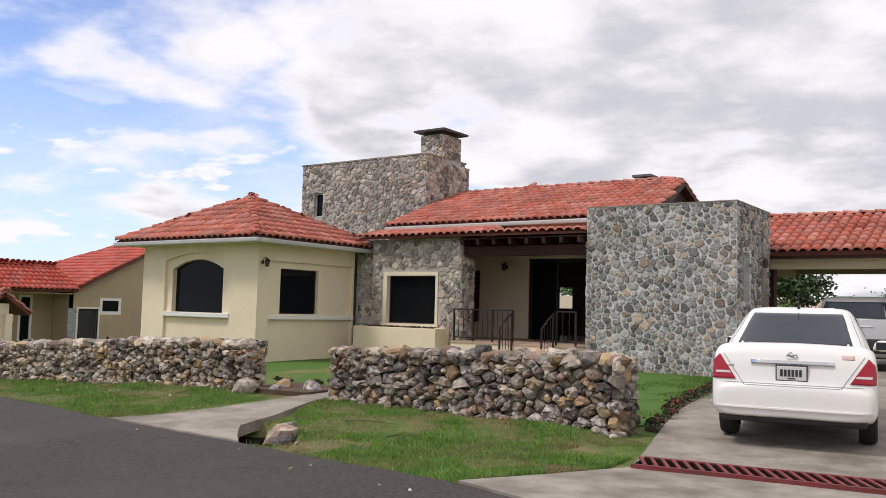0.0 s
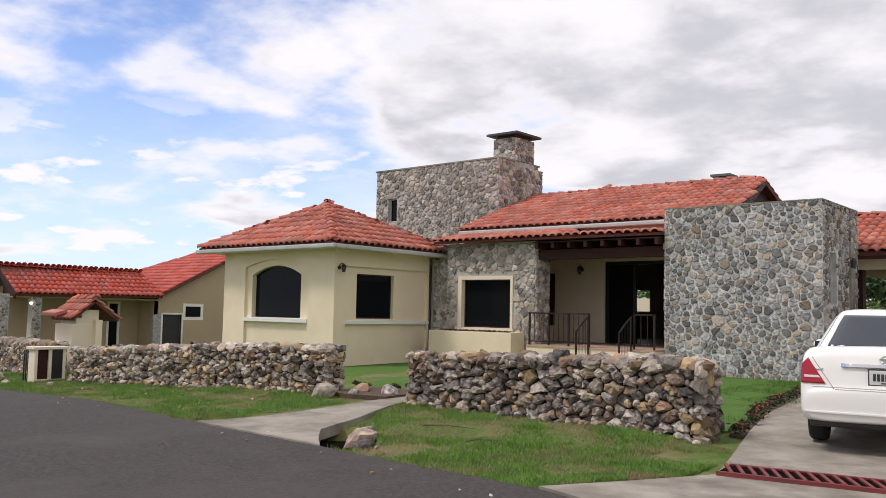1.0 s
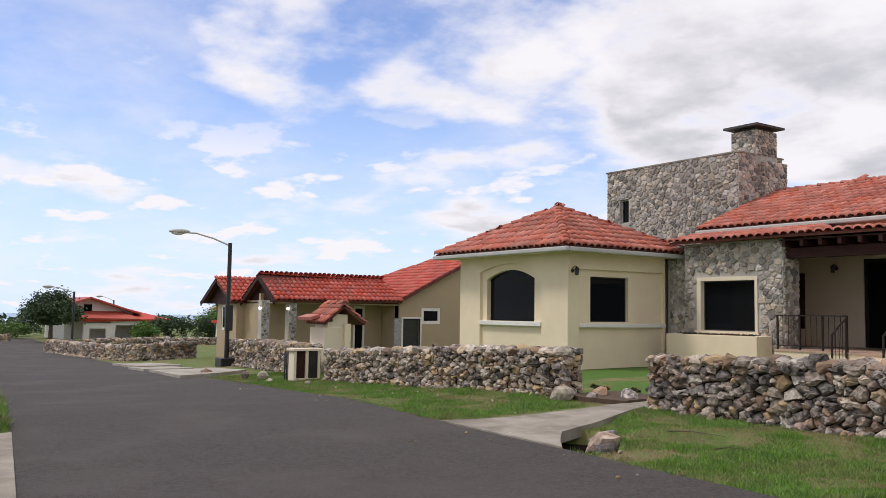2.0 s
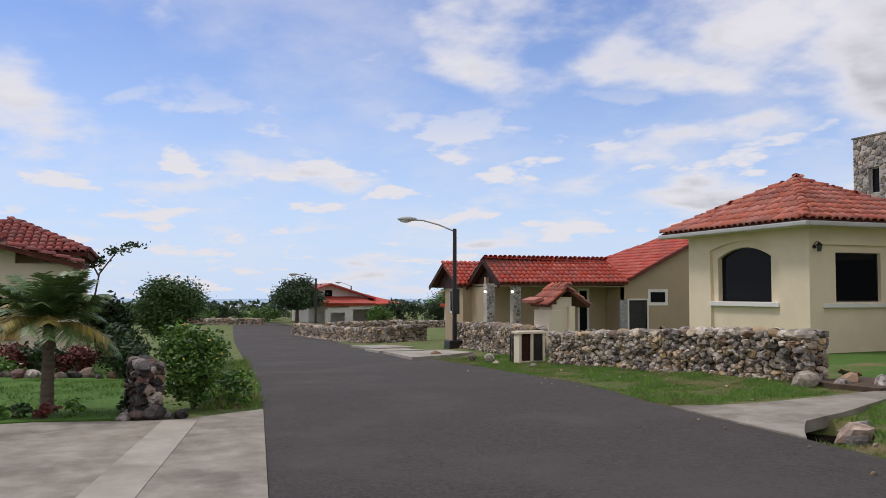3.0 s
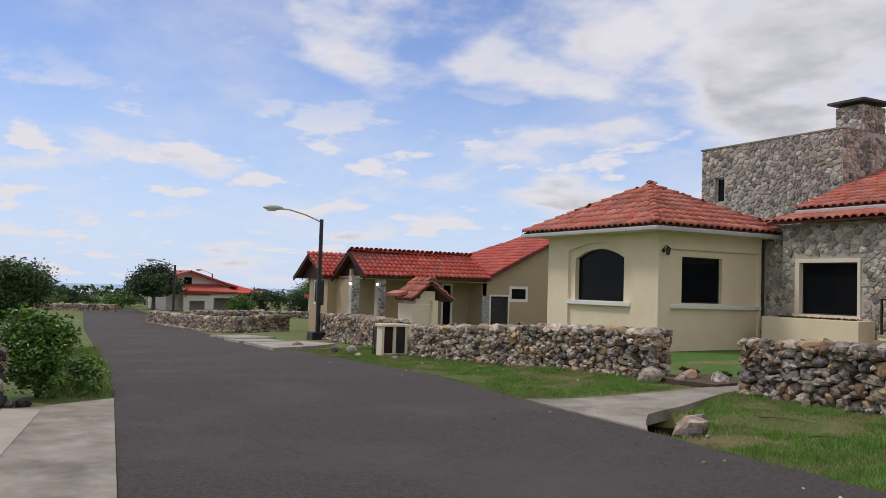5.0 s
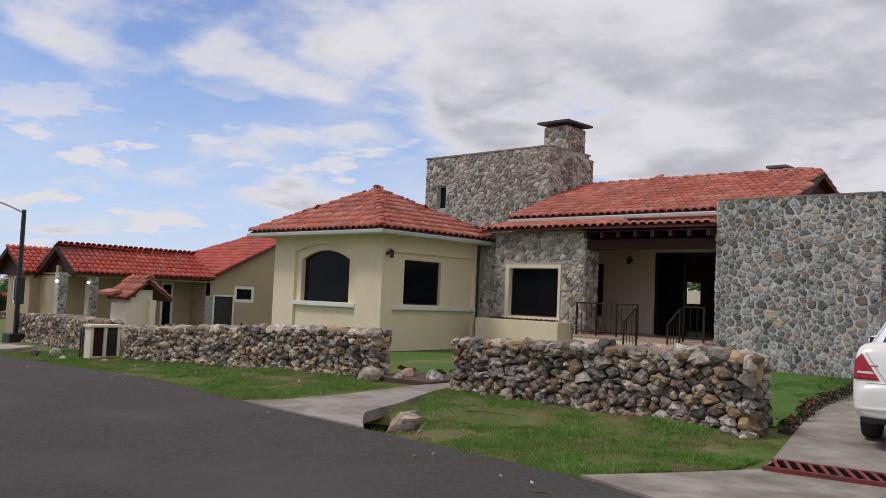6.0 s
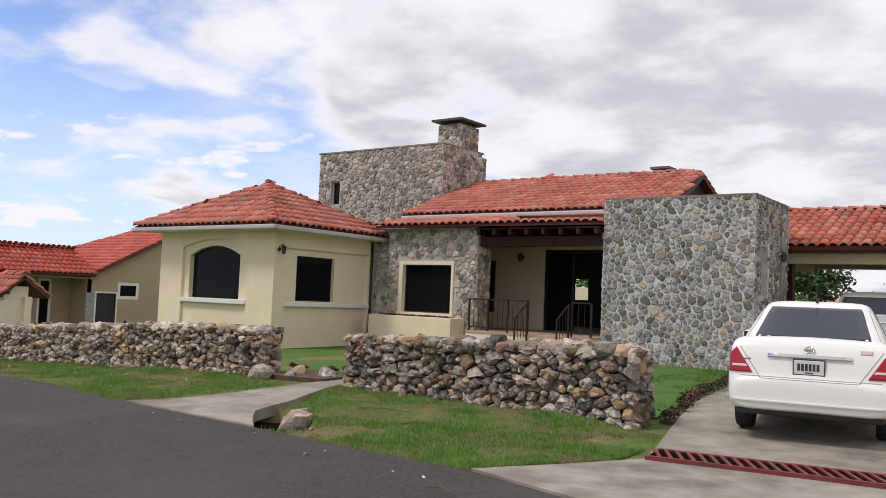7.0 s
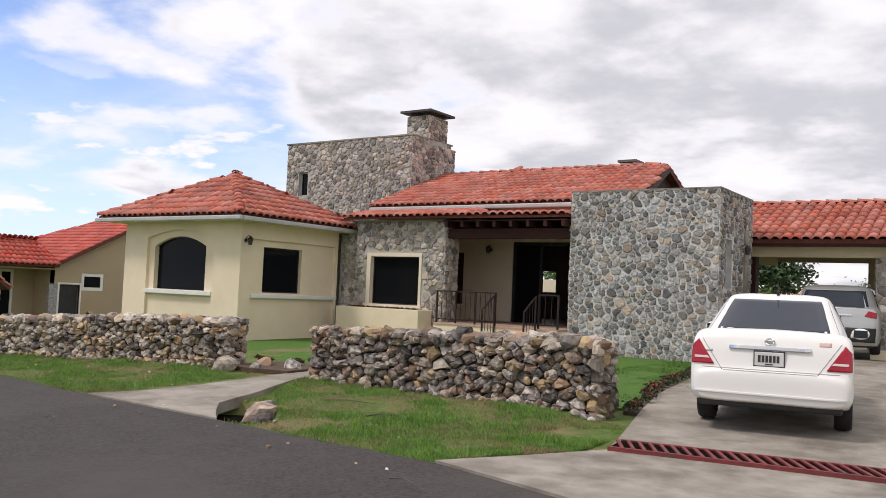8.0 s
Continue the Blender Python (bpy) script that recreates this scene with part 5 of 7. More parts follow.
tiled(uroof, (U0, U1, UA, UB), TILE_DARK, 0.17, 0.26, 150)
tiled(uroof, (U1, U2, UA), TILE_DARK, 0.17, 0.26, 0)
caps(uroof, U1, UA, TILE_DARK, 0.2, 0.3)

# ---- far houses ----
fh = thing("far_house", "white two-storey house with red tiled roofs far down the road", "house")
FX, FG = -83.0, -2.6
part("gable_block", boxes((-92, FX, 16.0, 22.0, FG, 1.35)), TRIM, fh)
bm = bmesh.new()
add_prism(bm, [(15.0, 1.35), (21.6, 1.35), (18.0, 2.35)], -0.1, 0.0, Matrix(((0, 0, 1, FX), (1, 0, 0, 0), (0, 1, 0, 0), (0, 0, 0, 1))))
part("gable_top", bm, TRIM, fh)
part("side_block", boxes((-91, FX + 1, 22.0, 24.2, FG, 0.5)), STUCCO_TAN, fh)
for nm, q in (("roof", ((FX + 1, 14.0, 1.1), (FX + 1, 18.0, 2.42), (-92, 18, 2.42), (-92, 14, 1.1))), ("roof", ((FX + 1, 22.5, 1.0), (FX + 1, 18.0, 2.42), (-92, 18, 2.42), (-92, 22.5, 1.0))),
              ("roof", ((FX + 2.5, 17.0, 0.35), (FX + 2.5, 24.6, 0.5), (FX - 2, 22.6, 1.25), (FX - 2, 17, 1.2))), ("porch_roof", ((FX + 2.6, 16.0, 0.55), (FX + 2.6, 22.0, 0.5), (FX, 21, 1.15), (FX, 16, 1.15)))):
    part(nm, roof_bed(fh, q, TILE_NEIGHBOUR, 0.15), TILE_NEIGHBOUR, fh)
part("window", boxes((17.6, 18.3, -0.05, 0.0, 1.1, 1.75), m=SIDE(FX)), GLASS_DARK, fh)
part("porch_arch", holed(SIDE(FX + 2.2), 17.2, 19.5, FG, 0.1, [(17.7, 19.1, FG + 0.3, -0.4)], 0.4), TRIM, fh, "white porch arch")
part("porch_arch", holed(SIDE(FX + 2.2), 19.5, 22.2, FG, 0.4, [(19.9, 21.6, FG + 0.2, -0.1)], 0.4), TRIM, fh)
fh2 = thing("far_gatehouse", "small white gatehouse with a red roof", "house")
part("wall", boxes((-72, -70.5, 2.6, 3.9, -3, -0.7)), STUCCO_PALE, fh2)
part("roof", roof_bed(fh2, ((-70.1, 2.0, -0.8), (-70.1, 3.3, -0.1), (-72.4, 3.3, -0.1), (-72.4, 2.0, -0.8)), TILE_NEIGHBOUR, 0.1), TILE_NEIGHBOUR, fh2)
part("roof", roof_bed(fh2, ((-70.1, 4.6, -0.8), (-70.1, 3.3, -0.1), (-72.4, 3.3, -0.1), (-72.4, 4.6, -0.8)), TILE_NEIGHBOUR, 0.1), TILE_NEIGHBOUR, fh2)
fh3 = thing("far_pavilion", "small white pavilion with a red roof", "house")
part("wall", boxes((-72, -70.5, 26.0, 28.0, -2.5, 0.3)), TRIM, fh3)
part("roof", boxes((-72.3, -70.2, 25.7, 28.3, 0.3, 0.55)), TILE_NEIGHBOUR, fh3)

# concrete slabs of the empty lots
for i, (x0, x1, y0, y1) in enumerate(((-27.5, -22.6, 7.75, 9.6), (-30.5, -28.2, 7.9, 9.3), (-35.5, -31.5, 8.6, 10.0))):
    s_ = conform("concrete_apron", [(x0, y0), (x1, y0 - (0.6 if i == 0 else 0.1))], [(x0 + 0.3, y1), (x1 + (-1.6 if i == 0 else 0.3), y1)], 3, 0.09, CONCRETE_PALE, 0.25)
    tagged(s_, "pale concrete apron of an empty lot", "paving", kind="structure")

# ---- street lamps ----


def street_lamp(x, y, z0, z1, hx, hy, hz, box_):
    t = thing("street_lamp", "tall black street lamp with a curved arm beside the road", "street lamp", group="street lamps")
    part("pole", tube([(x, y, z0), (x, y, (z0 + z1) / 2), (x, y, z1)], 0.085, 10, 0.07), BLACK, t)
    a, b = Vector((x, y, z1 - 0.1)), Vector((hx, hy, hz))
    d = b - a
    part("arm", tube([a, a + d * 0.3 + UP * 0.09, a + d * 0.62 + UP * 0.1, a + d * 0.8 + UP * 0.03], 0.03, 6), GUTTER, t)
    f = Vector((d.x, d.y, 0)).normalized()
    bm = bmesh.new()
    bmesh.ops.create_uvsphere(bm, u_segments=12, v_segments=8, radius=1.0)
    bmesh.ops.transform(bm, matrix=Matrix.Translation(a + d * 0.93) @ f.to_track_quat("Y", "Z").to_matrix().to_4x4() @ Matrix.Diagonal((0.13, 0.36, 0.09, 1)), verts=bm.verts)
    head = part("head", bm, GUTTER, t, "grey lamp head", smooth=True)
    bm = bmesh.new()
    bmesh.ops.create_uvsphere(bm, u_segments=10, v_segments=6, radius=1.0)
    bmesh.ops.transform(bm, matrix=Matrix.Translation(a + d * 0.96 - UP * 0.06) @ f.to_track_quat("Y", "Z").to_matrix().to_4x4() @ Matrix.Diagonal((0.1, 0.22, 0.09, 1)), verts=bm.verts)
    part("lens", bm, LAMP_GLASS, head, smooth=True)
    part("base", boxes((x - 0.3, x + 0.3, y - 0.3, y + 0.3, z0 - 0.2, z0 + 0.28)), BLACK, t, bevel=0.03)
    if box_:
        part("meter_box", boxes((x + 0.06, x + 0.2, y - 0.14, y + 0.12, 0.75, 1.65)), BLACK, t, bevel=0.02)


street_lamp(-29.2, 10.88, ground_z(-29.2, 10.88), 3.82, -29.8, 9.13, 4.2, True)
street_lamp(-60.96, 12.25, ground_z(-60.96, 12.25), 2.51, -61.27, 10.58, 2.83, False)
street_lamp(-97.3, 23.7, ground_z(-97.3, 23.7), 2.3, -97.7, 22.18, 2.72, False)

# ---- vehicles ----
from mathutils.bvhtree import BVHTree


def curve(rows, n_):
    """Rows of numbers run smoothly through n_ steps (Catmull-Rom)."""
    a = np.array(rows, float)
    out = []
    for s in np.linspace(0, len(a) - 1, n_):
        i = min(int(s), len(a) - 2)
        t = s - i
        p0, p1, p2, p3 = a[max(i - 1, 0)], a[i], a[i + 1], a[min(i + 2, len(a) - 1)]
        out.append(0.5 * (2 * p1 + (p2 - p0) * t + (2 * p0 - 5 * p1 + 4 * p2 - p3) * t * t + (3 * p1 - p0 - 3 * p2 + p3) * t ** 3))
    return np.array(out)


def shell(rings, close_ends=True):
    verts = [tuple(v) for r_ in rings for v in r_]
    k = len(rings[0])
    faces = [(i * k + j, i * k + (j + 1) % k, (i + 1) * k + (j + 1) % k, (i + 1) * k + j) for i in range(len(rings) - 1) for j in range(k)]
    if close_ends:
        faces += [tuple(range(k))[::-1], tuple(range((len(rings) - 1) * k, len(rings) * k))]
    return verts, faces


def body_shell(stations):
    """stations: y, half width, bottom, widest height, shoulder, top."""
    rings = []
    for y, hw, zb, zm, zs, zt in curve(stations, 70):
        half = curve([(0, zb), (hw * 0.8, zb), (hw * 0.97, zb + 0.06), (hw, zm), (hw * 0.985, zs), (hw * 0.9, zt - 0.02), (hw * 0.6, zt + 0.008), (0, zt + 0.02)], 26)
        pts = [(x, y, z) for x, z in half] + [(-x, y, z) for x, z in half[-2:0:-1]]
        rings.append(pts)
    return shell(rings)


def cabin_shell(levels):
    """levels: z, half width at the back, half width at the front, back y, front y."""
    rings = []
    for z, wb, wf, y0, y1 in curve(levels, 22):
        ring = []
        for i in range(48):
            a = 2 * math.pi * i / 48
            c, s = math.cos(a), math.sin(a)
            e = 0.32
            px_, py_ = math.copysign(abs(c) ** e, c), math.copysign(abs(s) ** e, s)
            w_ = wb + (wf - wb) * (py_ + 1) / 2
            ring.append((px_ * w_, (y0 + y1) / 2 + py_ * (y1 - y0) / 2, z))
        rings.append(ring)
    return shell(rings)


def patch(name, tree, quad, axis_, mat, parent, off=0.012, n_=8, label=""):
    """A thin panel laid on a shell: four corners in the plane across the axis, cast on to the surface."""
    a, b, c, d = [Vector(q) for q in quad]
    grid = []
    for j in range(n_ + 1):
        for i in range(n_ + 1):
            p = (a.lerp(b, i / n_)).lerp(d.lerp(c, i / n_), j / n_)
            if axis_ == "back":
                o, way = Vector((p.x, -3, p.y)), Vector((0, 1, 0))
            else:
                sg = 1 if axis_ == "right" else -1
                o, way = Vector((3 * sg, p.x, p.y)), Vector((-sg, 0, 0))
            hit = tree.ray_cast(o, way)
            grid.append((hit[0] if hit[0] is not None else None, way))
    known = [g[0] for g in grid if g[0] is not None]
    if not known:
        return None
    verts = []
    for k, (g, way) in enumerate(grid):
        if g is None:
            i, j = k % (n_ + 1), k // (n_ + 1)
            p = (a.lerp(b, i / n_)).lerp(d.lerp(c, i / n_), j / n_)
            q = min(known, key=lambda v: (v.x - p.x) ** 2 + (v.z - p.y) ** 2 if axis_ == "back" else (v.y - p.x) ** 2 + (v.z - p.y) ** 2)
            g = q
        verts.append(g - way * off)
    w_ = n_ + 1
    faces = [(j * w_ + i, j * w_ + i + 1, (j + 1) * w_ + i + 1, (j + 1) * w_ + i) for j in range(n_) for i in range(n_)]
    rim = list(range(w_)) + [j * w_ + n_ for j in range(1, w_)] + [n_ * w_ + i for i in range(n_ - 1, -1, -1)] + [j * w_ for j in range(n_ - 1, 0, -1)]
    k = len(verts)
    verts += [verts[i] + grid[i][1] * (off + 0.02) for i in rim]
    faces += [(rim[(i + 1) % len(rim)], rim[i], k + i, k + (i + 1) % len(rim)) for i in range(len(rim))]
    return raw(name, verts, faces, mat, parent, label, True)


def wheel(parent, x, y, r, w_):
    s = 1 if x > 0 else -1
    prof = [(0, r * 0.62), (0, r * 0.93), (0.03, r * 0.99), (w_ / 2, r), (w_ - 0.03, r * 0.99), (w_, r * 0.93), (w_, r * 0.62)]
    rings = [[(x + s * (w_ / 2 - a), y + b * math.cos(2 * math.pi * i / 28), r + b * math.sin(2 * math.pi * i / 28)) for a, b in prof] for i in range(28)]
    verts = [v for q in rings for v in q]
    k = len(prof)
    faces = [(i * k + j, i * k + j + 1, ((i + 1) % 28) * k + j + 1, ((i + 1) % 28) * k + j) for i in range(28) for j in range(k - 1)]
    wh = new("wheel")
    wh.parent = parent
    raw("tyre", verts, faces, RUBBER, wh, smooth=True)
    bm = bmesh.new()
    add_tube(bm, [(x + s * (w_ / 2 - 0.06), y, r), (x - s * (w_ / 2 - 0.02), y, r)], r * 0.63, 24)
    for i in range(5):
        a = 2 * math.pi * i / 5
        add_box(bm, -0.02, 0.02, 0.02, r * 0.6, -0.03, 0.03, Matrix.Translation((x + s * (w_ / 2 - 0.05), y, r)) @ Matrix.Rotation(a, 4, "X"))
    part("rim", bm, RIM, wh)


def mirror(parent, x, y, z, mat):
    s = 1 if x > 0 else -1
    bm = bmesh.new()
    bmesh.ops.create_uvsphere(bm, u_segments=14, v_segments=10, radius=1)
    bmesh.ops.transform(bm, matrix=Matrix.Translation((x + s * 0.12, y, z)) @ Matrix.Diagonal((0.115, 0.06, 0.075, 1)), verts=bm.verts)
    add_box(bm, min(x, x + s * 0.06), max(x, x + s * 0.06), y - 0.02, y + 0.03, z - 0.06, z - 0.01)
    mm_ = part("mirror", bm, mat, parent, smooth=True)
    part("mirror_glass", boxes((x + s * 0.12 - 0.085, x + s * 0.12 + 0.085, y - 0.064, y - 0.05, z - 0.05, z + 0.05)), GLASS_CAR, mm_, bevel=0.01)


def plate_bars(parent, y, z, n_, w_=0.30, tilt=0.0):
    p = part("number_plate", boxes((-w_ / 2, w_ / 2, y - 0.012, y, z - 0.075, z + 0.075)), PLATE_WHITE, parent, "white number plate", bevel=0.006)
    part("plate_rim", boxes((-w_ / 2 - 0.012, w_ / 2 + 0.012, y - 0.006, y + 0.03, z - 0.088, z + 0.088)), INK, p)
    for i in range(n_):
        x = -w_ / 2 + 0.035 + i * (w_ - 0.07) / n_
        part("bar", boxes((x, x + (w_ - 0.07) / n_ * 0.72, y - 0.016, y - 0.012, z - 0.035, z + 0.04)), INK, p)
    part("bar", boxes((-0.04, 0.04, y - 0.016, y - 0.012, z - 0.062, z - 0.05)), INK, p)


car = thing("car", "white four-door saloon car parked on the driveway", "car", pose(-2.47, 10.75, ground_z(-2.47, 10.8) + 0.045, 0, 0, 9.5))
V, Fc = body_shell([(-0.94, 0.62, 0.38, 0.45, 0.51, 0.57), (-0.93, 0.75, 0.335, 0.43, 0.55, 0.63), (-0.89, 0.805, 0.32, 0.46, 0.62, 0.70), (-0.845, 0.828, 0.31, 0.5, 0.78, 0.90), (-0.79, 0.838, 0.30, 0.52, 0.88, 1.03), (-0.70, 0.842, 0.29, 0.55, 0.92, 1.085), (-0.45, 0.845, 0.26, 0.55, 0.95, 1.10),
                    (0.4, 0.845, 0.2, 0.55, 0.93, 1.06), (1.6, 0.845, 0.2, 0.55, 0.92, 1.03), (2.4, 0.84, 0.2, 0.55, 0.9, 1.0), (3.0, 0.81, 0.22, 0.52, 0.8, 0.9), (3.35, 0.72, 0.26, 0.5, 0.66, 0.76), (3.45, 0.5, 0.34, 0.45, 0.52, 0.58)])
part_body = raw("body", V, Fc, PAINT_WHITE, car, smooth=True)
tree_b = BVHTree.FromPolygons(V, Fc)
V2, F2 = cabin_shell([(0.98, 0.80, 0.80, -0.66, 2.75), (1.10, 0.765, 0.765, -0.52, 2.42), (1.22, 0.715, 0.72, -0.28, 2.08), (1.36, 0.645, 0.655, 0.0, 1.72), (1.46, 0.585, 0.60, 0.22, 1.45), (1.515, 0.52, 0.53, 0.40, 1.25), (1.535, 0.36, 0.36, 0.58, 1.05)])
raw("cabin", V2, F2, PAINT_WHITE, car, "white roof and pillars", True)
tree_c = BVHTree.FromPolygons(V2, F2)
patch("rear_window", tree_c, ((-0.695, 1.10), (0.695, 1.10), (0.565, 1.46), (-0.565, 1.46)), "back", GLASS_CAR, car, 0.006, 14, "tinted rear window")
for sd in ("left", "right"):
    patch("side_window", tree_c, ((0.15, 1.1), (1.0, 1.08), (1.0, 1.42), (0.45, 1.42)), sd, GLASS_CAR, car, 0.006)
    patch("side_window", tree_c, ((1.08, 1.08), (2.0, 1.06), (1.55, 1.38), (1.08, 1.42)), sd, GLASS_CAR, car, 0.006)
    patch("door_seam", tree_b, ((1.02, 0.4), (1.035, 0.4), (1.035, 0.98), (1.02, 0.98)), sd, PLASTIC, car, 0.002)
    patch("door_handle", tree_b, ((0.78, 0.86), (0.95, 0.86), (0.95, 0.89), (0.78, 0.89)), sd, CHROME, car, 0.02)
for s in (-1, 1):
    tl = patch("tail_lamp", tree_b, ((s * 0.575, 0.715), (s * 0.825, 0.715), (s * 0.834, 0.90), (s * 0.755, 0.985)), "back", TAIL_RED, car, 0.014, 14, "dark red wedge-shaped tail lamp")
    patch("clear_lens", tree_b, ((s * 0.625, 0.775), (s * 0.79, 0.775), (s * 0.79, 0.80), (s * 0.65, 0.80)), "back", TAIL_CLEAR, tl, 0.018, 10)
patch("boot_strip", tree_b, ((-0.42, 0.90), (0.42, 0.90), (0.42, 0.935), (-0.42, 0.935)), "back", CHROME, car, 0.028, 8, "chrome strip over the number plate")
plate_bars(car, -0.885, 0.80, 6, 0.30)
patch("bumper_seam", tree_b, ((-0.80, 0.675), (0.80, 0.675), (0.80, 0.682), (-0.80, 0.682)), "back", SEAM, car, 0.003, 12)
patch("boot_seam", tree_b, ((-0.48, 0.655), (0.48, 0.655), (0.48, 0.662), (-0.48, 0.662)), "back", SEAM, car, 0.003, 12)
for s in (-1, 1):
    patch("boot_seam", tree_b, ((s * 0.485, 0.66), (s * 0.495, 0.66), (s * 0.725, 1.0), (s * 0.715, 1.0)), "back", SEAM, car, 0.003, 12)
patch("bumper_crease", tree_b, ((-0.78, 0.405), (0.78, 0.405), (0.78, 0.425), (-0.78, 0.425)), "back", PAINT_WHITE, car, 0.02, 12)
part("underbody", boxes((-0.74, 0.74, -0.86, 3.2, 0.25, 0.37)), PLASTIC, car, "black lower bumper and underside", bevel=0.03)
bm = bmesh.new()
add_tube(bm, [(0.045 * math.cos(a * math.pi / 10), -0.838 + 0.028 * math.sin(a * math.pi / 10), 0.99 + 0.035 * math.sin(a * math.pi / 10)) for a in range(21)], 0.007, 6)
add_box(bm, -0.055, 0.055, -0.85, -0.83, 0.982, 0.998)
part("badge", bm, CHROME, car, "round chrome badge")
patch("sticker", tree_b, ((0.50, 0.965), (0.62, 0.965), (0.62, 1.01), (0.50, 1.01)), "back", material("pink_sticker", (0.62, 0.42, 0.38), (0.68, 0.48, 0.44), 9, 0.5), car, 0.003, 4, "small faded pink sticker")
patch("model_badge", tree_b, ((-0.72, 0.855), (-0.60, 0.855), (-0.60, 0.875), (-0.72, 0.875)), "back", RIM, car, 0.006, 4)
part("antenna", tube([(0, 0.42, 1.5), (0, 0.40, 1.56)], 0.022, 8, 0.012), BLACK, car)
part("antenna_mast", tube([(0, 0.40, 1.55), (0, 0.28, 1.70)], 0.005, 5), BLACK, car)
for x in (-0.745, 0.745):
    for y in (0.0, 2.6):
        wheel(car, x, y, 0.31, 0.19)
    mirror(car, 0.83 if x > 0 else -0.83, 1.95, 1.06, PAINT_WHITE)

suv = thing("car", "silver sport utility car parked under the carport", "car", pose(-3.72, 22.1, ground_z(-3.72, 22.1) + 0.04, 0, 0, 4))
V, Fc = body_shell([(-0.95, 0.62, 0.5, 0.6, 0.68, 0.74), (-0.93, 0.80, 0.42, 0.6, 0.74, 0.85), (-0.88, 0.88, 0.34, 0.65, 0.95, 1.08), (-0.82, 0.92, 0.32, 0.65, 1.0, 1.16), (-0.5, 0.935, 0.3, 0.66, 1.02, 1.2), (0.5, 0.94, 0.3, 0.65, 1.0, 1.16), (2.2, 0.94, 0.3, 0.65, 0.98, 1.12), (3.0, 0.90, 0.32, 0.6, 0.9, 1.0), (3.6, 0.78, 0.4, 0.6, 0.76, 0.84)])
raw("body", V, Fc, PAINT_SILVER, suv, smooth=True)
tree_b = BVHTree.FromPolygons(V, Fc)
V2, F2 = cabin_shell([(1.05, 0.90, 0.88, -0.86, 2.6), (1.25, 0.86, 0.84, -0.78, 2.2), (1.5, 0.77, 0.76, -0.62, 1.7), (1.62, 0.70, 0.68, -0.48, 1.4), (1.68, 0.5, 0.5, -0.2, 1.1)])
raw("cabin", V2, F2, PAINT_SILVER, suv, "silver roof and pillars", True)
tree_c = BVHTree.FromPolygons(V2, F2)
patch("rear_window", tree_c, ((-0.72, 1.17), (0.72, 1.17), (0.63, 1.55), (-0.63, 1.55)), "back", GLASS_CAR, suv, 0.008, 12)
for sd in ("left", "right"):
    patch("side_window", tree_c, ((-0.3, 1.2), (1.8, 1.18), (1.4, 1.55), (-0.2, 1.57)), sd, GLASS_CAR, suv, 0.006)
for s in (-1, 1):
    patch("tail_lamp", tree_b, ((s * 0.64, 0.98), (s * 0.88, 0.94), (s * 0.9, 1.06), (s * 0.72, 1.1)), "back", TAIL_RED, suv, 0.014, 8, "red tail lamp")
    part("roof_rail", tube([(s * 0.6, -0.3, 1.66), (s * 0.6, -0.2, 1.73), (s * 0.6, 1.2, 1.73), (s * 0.6, 1.3, 1.66)], 0.018, 6), RIM, suv)
patch("bumper", tree_b, ((-0.86, 0.4), (0.86, 0.4), (0.88, 0.72), (-0.88, 0.72)), "back", PLASTIC, suv, 0.03, 10, "black lower bumper")
patch("boot_strip", tree_b, ((-0.4, 0.98), (0.4, 0.98), (0.4, 1.02), (-0.4, 1.02)), "back", CHROME, suv, 0.02)
plate_bars(suv, -0.95, 0.88, 6, 0.30)
part("underbody", boxes((-0.8, 0.8, -0.8, 3.3, 0.28, 0.42)), PLASTIC, suv, bevel=0.03)
for x in (-0.82, 0.82):
    for y in (0.0, 2.65):
        wheel(suv, x, y, 0.36, 0.22)
    mirror(suv, 0.92 if x > 0 else -0.92, 1.9, 1.15, PAINT_SILVER)

# ---- drain grate across the driveway ----
gl, gr = Vector((-3.38, 8.2, 0)), Vector((0.7, 8.76, 0))
gdir = (gr - gl).normalized()
gz_ = ground_z(-2, 8.3) + 0.04
GM = Matrix((gdir, UP.cross(gdir), UP)).transposed().to_4x4()
GM.translation = Vector((gl.x, gl.y, 0))
grate = thing("drain_grate", "red painted iron drain grate across the driveway", "drain grate")
length = (gr - gl).length


def grate_z(u):
    p = gl + gdir * u
    return max(ground_z(p.x, p.y - 0.3), ground_z(p.x, p.y), ground_z(p.x, p.y + 0.3)) + 0.046


# solid near-black fill paints the shade seen between the grate bars
for i in range(10):
    a, b = length * i / 10, length * (i + 1) / 10
    z = grate_z((a + b) / 2)
    part("channel", boxes((a, b, -0.23, 0.23, z - 0.1, z + 0.006), m=GM), VOID, grate)
for off in (-0.25, 0.25):
    bm = bmesh.new()
    for i in range(10):
        a, b = length * i / 10, length * (i + 1) / 10
        add_box(bm, a, b, off - 0.022, off + 0.022, grate_z((a + b) / 2) - 0.1, grate_z((a + b) / 2) + 0.02, GM)
    part("edge_rail", bm, RUST_RED, grate)
for i in range(38):
    u = 0.05 + i * (length - 0.1) / 37
    z = grate_z(u)
    part("grate_bar", boxes((-0.017, 0.017, -0.25, 0.25, z, z + 0.022), m=GM @ Matrix.Translation((u, 0, 0)) @ Matrix.Rotation(0.35, 4, "Z")), RUST_RED, grate)

# ---- plants ----


